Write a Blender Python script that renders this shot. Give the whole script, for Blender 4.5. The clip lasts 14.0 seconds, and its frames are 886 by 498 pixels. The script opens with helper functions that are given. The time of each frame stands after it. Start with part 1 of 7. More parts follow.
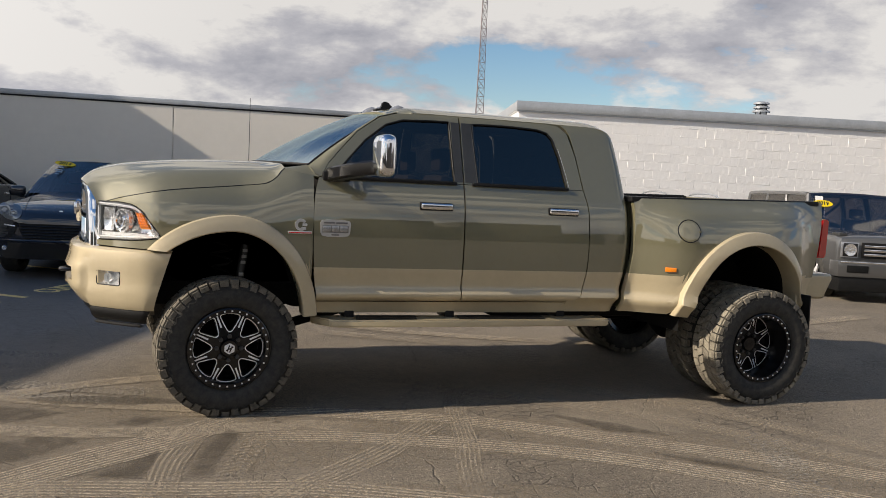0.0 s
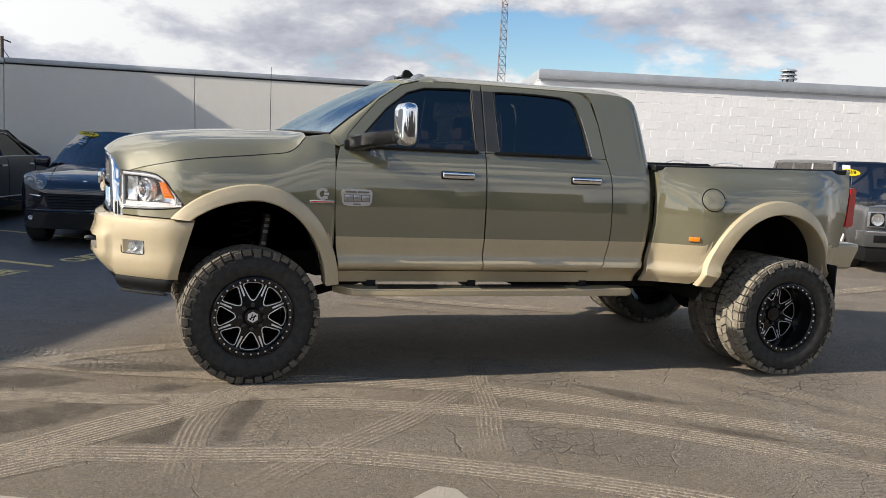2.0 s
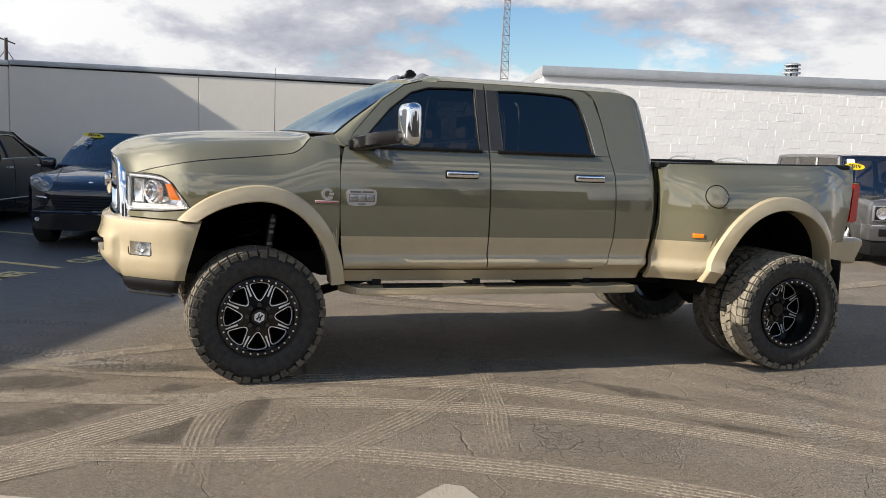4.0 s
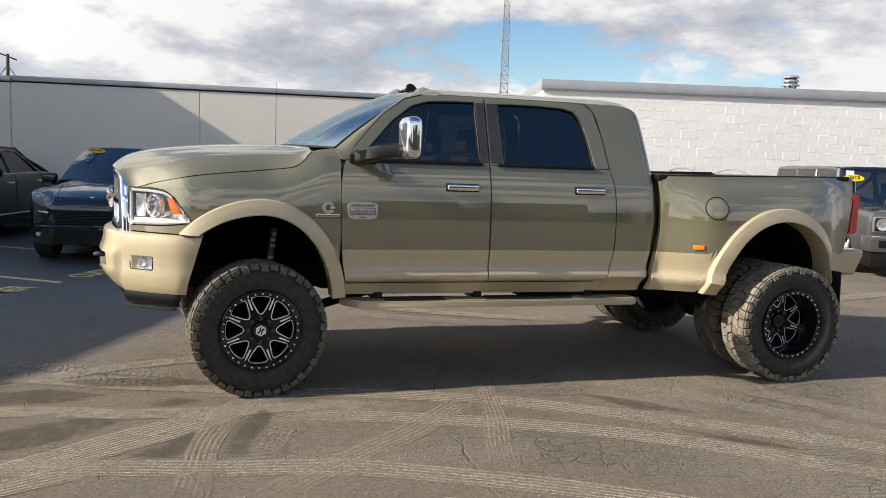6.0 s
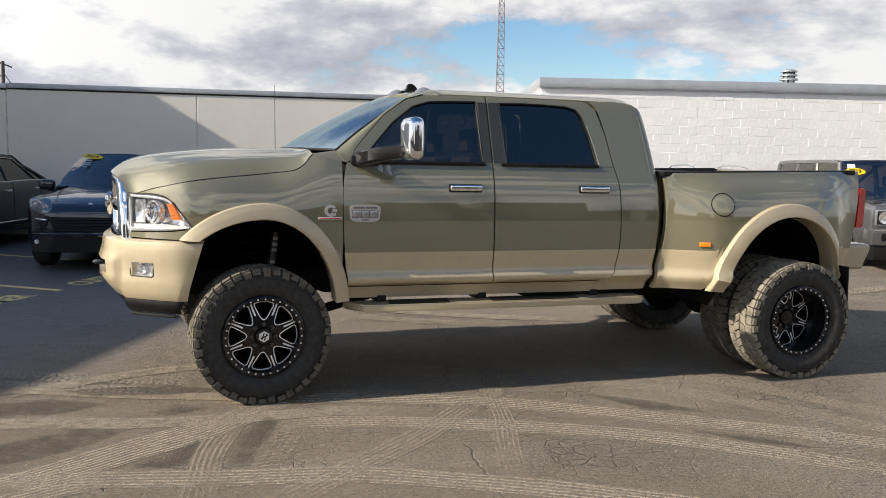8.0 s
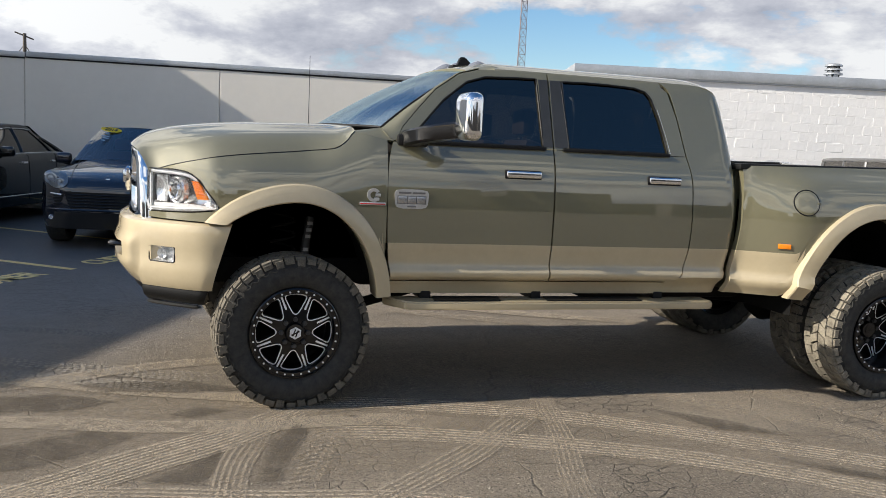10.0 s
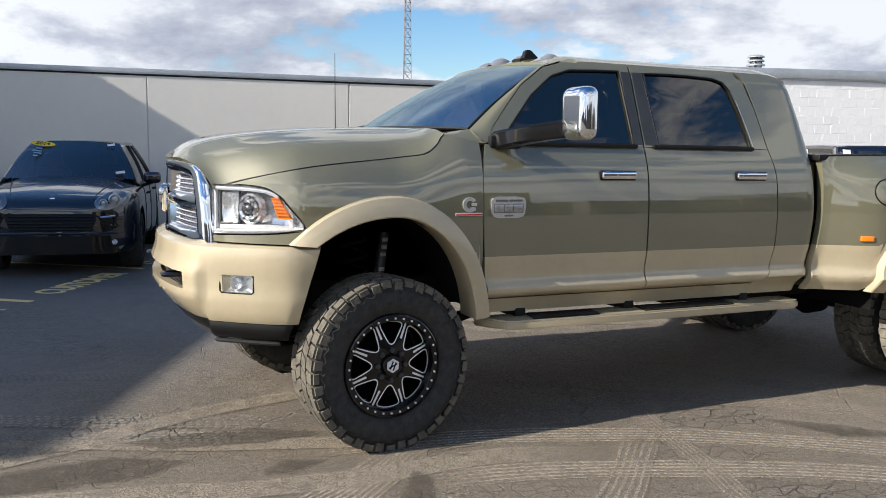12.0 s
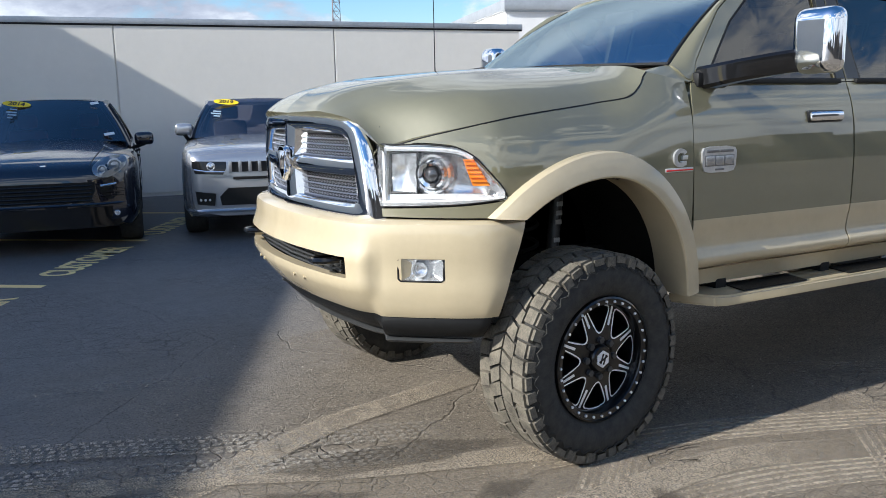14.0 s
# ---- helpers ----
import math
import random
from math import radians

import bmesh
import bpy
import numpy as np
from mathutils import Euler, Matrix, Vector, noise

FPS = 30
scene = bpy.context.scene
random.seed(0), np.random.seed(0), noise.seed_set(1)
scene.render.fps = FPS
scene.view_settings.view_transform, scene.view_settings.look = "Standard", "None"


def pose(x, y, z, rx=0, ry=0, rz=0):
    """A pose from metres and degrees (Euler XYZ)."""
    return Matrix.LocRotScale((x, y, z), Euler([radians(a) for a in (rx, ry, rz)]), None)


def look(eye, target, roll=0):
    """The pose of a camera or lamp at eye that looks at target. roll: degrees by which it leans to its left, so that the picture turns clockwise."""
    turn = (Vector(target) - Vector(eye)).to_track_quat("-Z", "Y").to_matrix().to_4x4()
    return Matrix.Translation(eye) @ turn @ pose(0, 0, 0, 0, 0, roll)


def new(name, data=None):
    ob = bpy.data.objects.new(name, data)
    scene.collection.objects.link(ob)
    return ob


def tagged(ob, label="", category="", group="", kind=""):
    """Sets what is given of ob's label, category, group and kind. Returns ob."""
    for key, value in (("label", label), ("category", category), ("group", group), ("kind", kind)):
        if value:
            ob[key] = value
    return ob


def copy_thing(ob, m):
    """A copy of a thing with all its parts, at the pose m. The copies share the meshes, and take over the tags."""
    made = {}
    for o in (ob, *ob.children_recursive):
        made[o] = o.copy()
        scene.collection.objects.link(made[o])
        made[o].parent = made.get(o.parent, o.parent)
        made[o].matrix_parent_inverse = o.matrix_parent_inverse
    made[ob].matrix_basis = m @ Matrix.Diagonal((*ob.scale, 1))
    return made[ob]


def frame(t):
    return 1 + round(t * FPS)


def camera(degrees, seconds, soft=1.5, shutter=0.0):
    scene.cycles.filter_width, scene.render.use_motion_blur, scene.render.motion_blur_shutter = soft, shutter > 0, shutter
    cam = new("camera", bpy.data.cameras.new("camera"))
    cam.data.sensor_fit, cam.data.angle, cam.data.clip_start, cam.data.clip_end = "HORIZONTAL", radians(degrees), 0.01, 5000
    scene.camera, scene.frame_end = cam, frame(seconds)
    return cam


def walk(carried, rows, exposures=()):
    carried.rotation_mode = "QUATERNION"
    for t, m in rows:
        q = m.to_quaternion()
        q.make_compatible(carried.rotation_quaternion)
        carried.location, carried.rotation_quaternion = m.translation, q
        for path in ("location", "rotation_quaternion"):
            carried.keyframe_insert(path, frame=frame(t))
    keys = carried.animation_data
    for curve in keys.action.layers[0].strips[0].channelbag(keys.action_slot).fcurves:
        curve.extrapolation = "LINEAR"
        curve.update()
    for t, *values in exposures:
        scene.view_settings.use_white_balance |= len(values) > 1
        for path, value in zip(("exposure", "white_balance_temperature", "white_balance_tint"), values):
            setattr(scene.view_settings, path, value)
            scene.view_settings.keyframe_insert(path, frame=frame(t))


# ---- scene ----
cam = camera(56.3, 14.0, soft=0.3)
PATH = [
    (0, (-0.429, -5.464, 1.605), (0.216, -3.577, 1.449), 3.0),
    (0.5, (-0.438, -5.465, 1.594), (0.197, -3.576, 1.424), 3.2),
    (1, (-0.432, -5.451, 1.591), (0.191, -3.562, 1.391), 3.3),
    (1.5, (-0.426, -5.448, 1.597), (0.181, -3.556, 1.373), 3.0),
    (2, (-0.43, -5.454, 1.597), (0.168, -3.56, 1.367), 2.9),
    (2.5, (-0.429, -5.459, 1.598), (0.159, -3.562, 1.361), 2.7),
    (3, (-0.43, -5.476, 1.608), (0.156, -3.578, 1.368), 2.6),
    (5.5, (-0.453, -5.488, 1.615), (0.137, -3.589, 1.397), 2.0),
    (6, (-0.446, -5.493, 1.612), (0.14, -3.592, 1.406), 2.1),
    (6.5, (-0.445, -5.487, 1.612), (0.139, -3.585, 1.413), 1.9),
    (7, (-0.436, -5.485, 1.606), (0.145, -3.581, 1.413), 1.7),
    (7.5, (-0.442, -5.468, 1.61), (0.138, -3.564, 1.415), 1.0),
    (7.7, (-0.46, -5.45, 1.614), (0.126, -3.548, 1.416), 1.0),
    (9.8, (-0.453, -4.874, 1.577), (0.108, -2.97, 1.336), 2.5),
    (10, (-0.519, -4.774, 1.572), (0.038, -2.868, 1.335), 3.0),
    (10.5, (-0.783, -4.592, 1.567), (-0.232, -2.683, 1.337), 2.7),
    (11, (-0.991, -4.357, 1.543), (-0.44, -2.448, 1.316), 1.5),
    (11.5, (-1.176, -4.087, 1.563), (-0.571, -2.194, 1.337), 0.3),
    (12, (-1.445, -3.885, 1.546), (-0.647, -2.065, 1.32), 0.9),
    (12.5, (-1.678, -3.558, 1.515), (-0.859, -1.75, 1.273), 0.6),
    (13, (-1.874, -3.202, 1.548), (-1.049, -1.398, 1.291), 0.3),
    (13.5, (-2.13, -2.932, 1.56), (-1.255, -1.154, 1.29), -0.1),
    (14, (-2.172, -2.606, 1.537), (-1.246, -0.867, 1.19), -1.0),
]
walk(cam, [(t, look(eye, target, roll)) for t, eye, target, roll in PATH],
     [(0, 0.06, 6750, 12), (1.2, 0.34, 6400, 11), (7.7, 0.38, 6500, 11), (10.5, 0.36, 6250, 10), (12.5, 0.46, 5930, 10.5), (14.0, 0.54, 5680, 8.5)])

# ---- world and sun ----
SUN_ELEVATION, SUN_SIDE = 30.0, 1.0      # degrees; the sun stands straight ahead of the truck's nose
a, e = radians(SUN_SIDE), radians(SUN_ELEVATION)
to_sun = Vector((-math.cos(e) * math.cos(a), -math.cos(e) * math.sin(a), math.sin(e)))
sun = new("sun", bpy.data.lights.new("sun", "SUN"))
sun.data.energy, sun.data.angle, sun.data.color = 5.8, radians(0.6), (1.0, 0.91, 0.78)
sun.matrix_world = look((0, 0, 30), Vector((0, 0, 30)) - to_sun)


def node(tree, kind, **inputs):
    """Adds a node; inputs by socket name, a value or an output socket; keys in capitals set attributes."""
    n = tree.nodes.new(kind)
    for key, value in inputs.items():
        name = key.replace("_", " ")
        if isinstance(value, bpy.types.NodeSocket):
            tree.links.new(value, n.inputs[name])
        else:
            n.inputs[name].default_value = value
    return n


def ramp(tree, fac, stops):
    n = tree.nodes.new("ShaderNodeValToRGB")
    tree.links.new(fac, n.inputs["Fac"])
    els = n.color_ramp.elements
    while len(els) < len(stops):
        els.new(0.5)
    for el, (p, c) in zip(els, stops):
        el.position = p
        el.color = (*c, 1) if not isinstance(c, (int, float)) else (c, c, c, 1)
    return n.outputs["Color"]


def math_node(tree, op, x, y=0.0):
    n = tree.nodes.new("ShaderNodeMath")
    n.operation = op
    for i, v in enumerate((x, y)):
        if isinstance(v, bpy.types.NodeSocket):
            tree.links.new(v, n.inputs[i])
        else:
            n.inputs[i].default_value = v
    return n.outputs[0]


def mixed(tree, fac, one, two):
    n = tree.nodes.new("ShaderNodeMix")
    n.data_type = "RGBA"
    for i, v in ((0, fac), (6, one), (7, two)):
        if isinstance(v, bpy.types.NodeSocket):
            tree.links.new(v, n.inputs[i])
        else:
            n.inputs[i].default_value = (*v, 1) if isinstance(v, tuple) else v
    return n.outputs[2]


world = bpy.data.worlds.new("sky")
scene.world = world
world.use_nodes = True
wt = world.node_tree
wt.nodes.clear()
sky = wt.nodes.new("ShaderNodeTexSky")
sky.sky_type, sky.sun_disc = "NISHITA", False
sky.sun_elevation = e
sky.sun_rotation = math.atan2(to_sun.x, to_sun.y)
sky.altitude, sky.air_density, sky.dust_density, sky.ozone_density = 200, 1.0, 0.6, 1.5
# heaps of broken cloud, flattened towards the horizon, with bright tops and grey undersides
coord = wt.nodes.new("ShaderNodeTexCoord").outputs["Generated"]


def cloud_noise(shift, size, detail):
    place = node(wt, "ShaderNodeMapping", Vector=coord, Location=shift, Scale=(1.0, 1.0, 2.3))
    return node(wt, "ShaderNodeTexNoise", Vector=place.outputs[0], Scale=size, Detail=detail, Roughness=0.60, Distortion=0.1).outputs["Fac"]


def cloud_bias(centre, spread, depth):
    """An opening in the cloud round one direction; negative depth makes a cloud bank."""
    off = node(wt, "ShaderNodeVectorMath")
    off.operation = "SUBTRACT"
    wt.links.new(coord, off.inputs[0])
    off.inputs[1].default_value = centre
    scaled = node(wt, "ShaderNodeVectorMath")
    scaled.operation = "MULTIPLY"
    wt.links.new(off.outputs[0], scaled.inputs[0])
    scaled.inputs[1].default_value = spread
    far = node(wt, "ShaderNodeVectorMath")
    far.operation = "LENGTH"
    wt.links.new(scaled.outputs[0], far.inputs[0])
    return math_node(wt, "MULTIPLY", ramp(wt, far.outputs["Value"], [(0.0, 1.0), (1.0, 0.0)]), depth)


CLOUD_AT = (2.31, 0.74, 0.2)
heap = cloud_noise(CLOUD_AT, 3.7, 12.0)
above = cloud_noise((CLOUD_AT[0] - 0.03, CLOUD_AT[1], CLOUD_AT[2] + 0.11), 3.7, 7.0)
# negative depths: unseen cloud banks added to brighten the windshield's reflection
bias_sum = math_node(wt, "ADD", cloud_bias((0.34, 0.925, 0.150), (6.0, 6.0, 13.0), 0.20), math_node(wt, "ADD", cloud_bias((0.52, 0.85, 0.105), (6.0, 6.0, 22.0), 0.16), cloud_bias((0.45, 0.68, 0.60), (2.4, 2.4, 2.4), -0.34)))
bias_sum = math_node(wt, "ADD", bias_sum, cloud_bias((-0.38, 0.66, 0.64), (3.0, 3.0, 3.0), -0.30))
up = node(wt, "ShaderNodeSeparateXYZ", Vector=coord).outputs["Z"]
thin = math_node(wt, "MULTIPLY", math_node(wt, "MAXIMUM", math_node(wt, "SUBTRACT", up, 0.26), 0.0), 0.50)      # seen from below, the heaps leave more sky free
cover = ramp(wt, math_node(wt, "SUBTRACT", math_node(wt, "SUBTRACT", heap, bias_sum), thin), [(0.375, 0.0), (0.45, 1.0)])
lit = math_node(wt, "ADD", math_node(wt, "MULTIPLY", math_node(wt, "SUBTRACT", heap, above), 2.6), 0.55)
shade = ramp(wt, lit, [(0.10, (0.32, 0.335, 0.385)), (0.40, (0.45, 0.46, 0.50)), (0.70, (0.70, 0.70, 0.69))])
tint = node(wt, "ShaderNodeHueSaturation", Saturation=1.25, Value=1.0, Color=sky.outputs["Color"])
blue = node(wt, "ShaderNodeBackground", Color=tint.outputs["Color"], Strength=0.115)
# cloud towards the sun is lit through and brighter
toward = node(wt, "ShaderNodeVectorMath")
toward.operation = "DOT_PRODUCT"
wt.links.new(coord, toward.inputs[0])
toward.inputs[1].default_value = to_sun
glow = math_node(wt, "ADD", math_node(wt, "MULTIPLY", math_node(wt, "MAXIMUM", toward.outputs["Value"], 0.0), 0.6), 1.0)
cloud = node(wt, "ShaderNodeBackground", Color=shade, Strength=glow)
joined = node(wt, "ShaderNodeMixShader", Fac=cover)
wt.links.new(blue.outputs[0], joined.inputs[1])
wt.links.new(cloud.outputs[0], joined.inputs[2])
wt.links.new(joined.outputs[0], wt.nodes.new("ShaderNodeOutputWorld").inputs["Surface"])
scene.view_settings.exposure = 0.0

# ---- materials ----
def material(name, color, rough=0.5, metal=0.0, coat=0.0, spec=0.5, vary=0.0, scale=6.0, bump=0.0, bump_scale=60.0, second=None, dirt=0.0, dirt_color=(0.25, 0.21, 0.16), random_tone=0.0, coat_rough=0.03, coat_ior=1.55):
    """A surface with a coarse and a fine variation, optional second colour, dust and relief, in object space (metres)."""
    m = bpy.data.materials.new(name)
    m.use_nodes = True
    t = m.node_tree
    b = t.nodes["Principled BSDF"]
    b.inputs["Roughness"].default_value = rough
    b.inputs["Metallic"].default_value = metal
    b.inputs["Coat Weight"].default_value = coat
    b.inputs["Coat Roughness"].default_value = coat_rough
    b.inputs["Specular IOR Level"].default_value = spec
    b.inputs["Coat IOR"].default_value = coat_ior
    at = t.nodes.new("ShaderNodeTexCoord").outputs["Object"]
    out = None
    if vary or second or dirt:
        coarse = node(t, "ShaderNodeTexNoise", Vector=at, Scale=scale, Detail=5.0, Roughness=0.6)
        fine_ = node(t, "ShaderNodeTexNoise", Vector=at, Scale=scale * 9, Detail=4.0, Roughness=0.65)
        lo = tuple(c * (1 - vary) for c in color)
        hi = tuple(min(1, c * (1 + vary)) for c in (second or color))
        both = math_node(t, "ADD", math_node(t, "MULTIPLY", coarse.outputs["Fac"], 0.6), math_node(t, "MULTIPLY", fine_.outputs["Fac"], 0.4))
        out = mixed(t, ramp(t, both, [(0.36, 0.0), (0.64, 1.0)]), lo, hi)
        if dirt:
            veil = node(t, "ShaderNodeTexNoise", Vector=at, Scale=scale * 2.3, Detail=6.0, Roughness=0.7)
            fac = math_node(t, "MULTIPLY", ramp(t, veil.outputs["Fac"], [(0.35, 0.0), (0.65, 1.0)]), dirt)
            out = mixed(t, fac, out, dirt_color)
            r = math_node(t, "ADD", math_node(t, "MULTIPLY", fac, 0.35), rough)
            t.links.new(r, b.inputs["Roughness"])
        t.links.new(out, b.inputs["Base Color"])
    else:
        b.inputs["Base Color"].default_value = (*color, 1)
    if random_tone:
        info = t.nodes.new("ShaderNodeObjectInfo").outputs["Random"]
        k = math_node(t, "ADD", math_node(t, "MULTIPLY", info, random_tone), 1 - random_tone / 2)
        hsv = node(t, "ShaderNodeHueSaturation", Value=k, Color=out if out else (*color, 1))
        t.links.new(hsv.outputs[0], b.inputs["Base Color"])
    if bump:
        rel = node(t, "ShaderNodeTexNoise", Vector=at, Scale=bump_scale, Detail=6.0, Roughness=0.65)
        bn = node(t, "ShaderNodeBump", Strength=bump, Distance=0.01, Height=rel.outputs["Fac"])
        t.links.new(bn.outputs[0], b.inputs["Normal"])
    return m


def glass(name, tint, rough=0.0, ior=1.5, sheen=(1, 1, 1)):
    """A thin pane: tinted see-through with mirror-like gloss, strength by ior, colour by sheen."""
    m = bpy.data.materials.new(name)
    m.use_nodes = True
    t = m.node_tree
    t.nodes.clear()
    clear = node(t, "ShaderNodeBsdfTransparent", Color=(*tint, 1))
    shine = node(t, "ShaderNodeBsdfGlossy", Color=(*sheen, 1), Roughness=rough)
    fr = node(t, "ShaderNodeFresnel", IOR=ior)
    mix = node(t, "ShaderNodeMixShader", Fac=fr.outputs[0])
    t.links.new(clear.outputs[0], mix.inputs[1])
    t.links.new(shine.outputs[0], mix.inputs[2])
    t.links.new(mix.outputs[0], t.nodes.new("ShaderNodeOutputMaterial").inputs["Surface"])
    return m


OLIVE = material("olive_paint", (0.176, 0.164, 0.098), rough=0.58, metal=0.25, coat=1.0, spec=0.3, vary=0.03, scale=3, coat_rough=0.010, coat_ior=2.0)
CHAMPAGNE = material("champagne_paint", (0.50, 0.418, 0.268), rough=0.58, metal=0.18, coat=1.0, spec=0.3, vary=0.04, scale=3, dirt=0.08, dirt_color=(0.33, 0.28, 0.2), coat_rough=0.02, coat_ior=1.6)
CHROME = material("chrome", (0.82, 0.83, 0.85), rough=0.06, metal=1.0)
STEEL = material("machined_steel", (0.88, 0.88, 0.89), rough=0.34, metal=0.35)
GALV = material("galvanised_sheet", (0.42, 0.44, 0.46), rough=0.38, metal=0.6, vary=0.12, scale=2.0)
BLACK_GLOSS = material("black_gloss_paint", (0.006, 0.006, 0.0065), rough=0.3, spec=0.1, coat=0.7, vary=0.2, scale=8)
BLACK_PLASTIC = material("black_plastic", (0.008, 0.008, 0.008), rough=0.5, spec=0.25, vary=0.25, scale=10, bump=0.15, bump_scale=300)
GREY_PLASTIC = material("grey_plastic", (0.034, 0.035, 0.035), rough=0.42, vary=0.15, scale=10)
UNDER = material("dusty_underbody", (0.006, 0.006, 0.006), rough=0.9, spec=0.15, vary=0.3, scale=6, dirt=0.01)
RUBBER = material("tyre_rubber", (0.026, 0.026, 0.025), rough=0.72, vary=0.2, spec=0.25, scale=9, dirt=0.42, dirt_color=(0.095, 0.088, 0.073), bump=0.2, bump_scale=160)
TREAD = material("dusty_tread_rubber", (0.075, 0.066, 0.051), rough=0.9, second=(0.155, 0.136, 0.102), vary=0.2, scale=14, bump=0.4, bump_scale=120)
DUSTY_TREAD = material("tan_dusty_tread_rubber", (0.135, 0.119, 0.090), rough=0.95, second=(0.25, 0.222, 0.168), vary=0.2, scale=14, bump=0.4, bump_scale=120)
# raised ior and sheen paint reflections in: warmer side panes, bluer and brighter windshield
WINDOW = glass("tinted_window", (0.12, 0.12, 0.11), ior=2.0, sheen=(1.0, 0.95, 0.88))
WINDSHIELD = glass("windshield_glass", (0.42, 0.52, 0.57), rough=0.20, ior=8.0, sheen=(0.78, 0.94, 1.0))
LENS = glass("lamp_lens", (0.93, 0.94, 0.95))
LAMP_INNER = material("lamp_reflector", (0.84, 0.85, 0.86), rough=0.22, metal=0.85)
FROST = material("frosted_lamp_plastic", (0.60, 0.61, 0.62), rough=0.2, coat=1.0, vary=0.2, scale=70)
AMBER = material("amber_plastic", (0.85, 0.24, 0.01), rough=0.25, coat=0.5)
RED = material("red_lens", (0.50, 0.012, 0.012), rough=0.15, coat=0.8)
MESH = material("bright_wire_mesh", (0.42, 0.42, 0.425), rough=0.3, metal=1.0)
SMOKE = material("smoky_lamp_plastic", (0.20, 0.205, 0.22), rough=0.15, coat=1.0)
CABIN = material("cabin_trim", (0.035, 0.032, 0.03), rough=0.8, vary=0.2, scale=12)
TAN_SEAT = material("tan_leather", (0.055, 0.038, 0.026), rough=0.6, vary=0.15, scale=12)
PROJECTOR = material("dark_projector_glass", (0.03, 0.03, 0.032), rough=0.1, coat=1.0, coat_ior=1.8)
YELLOW = material("yellow_sticker", (0.85, 0.62, 0.01), rough=0.4)
DECAL = material("dark_decal", (0.02, 0.02, 0.02), rough=0.5)
WHITE = material("white_decal", (0.75, 0.75, 0.75), rough=0.5)
LINE = material("worn_line_paint", (0.95, 0.71, 0.29), rough=0.8, second=(0.72, 0.54, 0.24), vary=0.1, scale=10, bump=0.2, bump_scale=90)
STENCIL = material("worn_stencil_paint", (0.95, 0.74, 0.33), rough=0.8, second=(0.72, 0.56, 0.26), vary=0.1, scale=11, bump=0.2, bump_scale=90)
CREAM = material("cream_wall_panel", (0.80, 0.755, 0.67), rough=0.75, vary=0.03, scale=0.7, bump=0.12, bump_scale=25)
BLOCK = material("white_painted_block", (0.84, 0.825, 0.80), rough=0.75, vary=0.04, scale=3.0, bump=1.0, bump_scale=11, random_tone=0.05)
MORTAR = material("painted_mortar", (0.82, 0.805, 0.78), rough=0.8, vary=0.05, scale=8.0, bump=0.4, bump_scale=60)
NAVY = material("navy_car_paint", (0.003, 0.0045, 0.012), rough=0.4, spec=0.1, coat=1.0, coat_rough=0.01, coat_ior=1.75)
BLACK_GREEN = material("black_car_paint", (0.003, 0.0036, 0.0033), rough=0.4, spec=0.1, coat=1.0, coat_rough=0.01)
SILVER = material("silver_car_paint", (0.44, 0.45, 0.47), rough=0.22, metal=0.7, coat=0.9)
GUNMETAL = material("gunmetal_car_paint", (0.085, 0.085, 0.084), rough=0.4, metal=0.3, coat=1.0, coat_rough=0.015, coat_ior=1.75)
MAST = material("painted_mast_steel", (0.20, 0.17, 0.17), rough=0.6, metal=0.2, vary=0.2, scale=0.6)
POLE_WOOD = material("weathered_pole_wood", (0.10, 0.085, 0.07), rough=0.9, vary=0.3, scale=3)

# ---- mesh helpers ----
def shaped(bm, angle=35):
    """Smooth shading with creases at sharp edges."""
    bm.normal_update()
    lim = radians(angle)
    for f in bm.faces:
        f.smooth = True
    for ed in bm.edges:
        ed.smooth = len(ed.link_faces) == 2 and ed.calc_face_angle(0) < lim
    return bm


def part(name, bm, mats, parent=None, label="", angle=35):
    me = bpy.data.meshes.new(name)
    shaped(bm, angle).to_mesh(me)
    bm.free()
    for m in mats if isinstance(mats, (list, tuple)) else [mats]:
        me.materials.append(m)
    ob = new(name, me)
    if parent:
        ob.parent = parent
    if "lens" in name or "windshield" == name or "window" in name and "frame" not in name:
        ob.visible_shadow = False
    return tagged(ob, label)


def thing(name, label, category, at=None, group="", kind=""):
    ob = new(name)
    ob.empty_display_size = 0.2
    ob.matrix_world = at if at else Matrix.Identity(4)
    return tagged(ob, label, category, group, kind)


def curve(points):
    """A smooth monotone curve through (x, y) points."""
    xs, ys = [np.array(c, float) for c in zip(*sorted(points))]
    h, dl = np.diff(xs), np.diff(ys) / np.diff(xs)
    m = np.zeros(len(xs))
    m[0], m[-1] = dl[0], dl[-1]
    for i in range(1, len(xs) - 1):
        if dl[i - 1] * dl[i] > 0:
            w1, w2 = 2 * h[i] + h[i - 1], h[i] + 2 * h[i - 1]
            m[i] = (w1 + w2) / (w1 / dl[i - 1] + w2 / dl[i])

    def f(x):
        x = min(max(x, xs[0]), xs[-1])
        i = min(max(int(np.searchsorted(xs, x)) - 1, 0), len(h) - 1)
        s = (x - xs[i]) / h[i]
        return float((1 + 2 * s) * (1 - s) ** 2 * ys[i] + s * (1 - s) ** 2 * h[i] * m[i] + s * s * (3 - 2 * s) * ys[i + 1] + s * s * (s - 1) * h[i] * m[i + 1])
    return f


def span(lo, hi, n):
    return [lo + (hi - lo) * i / (n - 1) for i in range(n)]


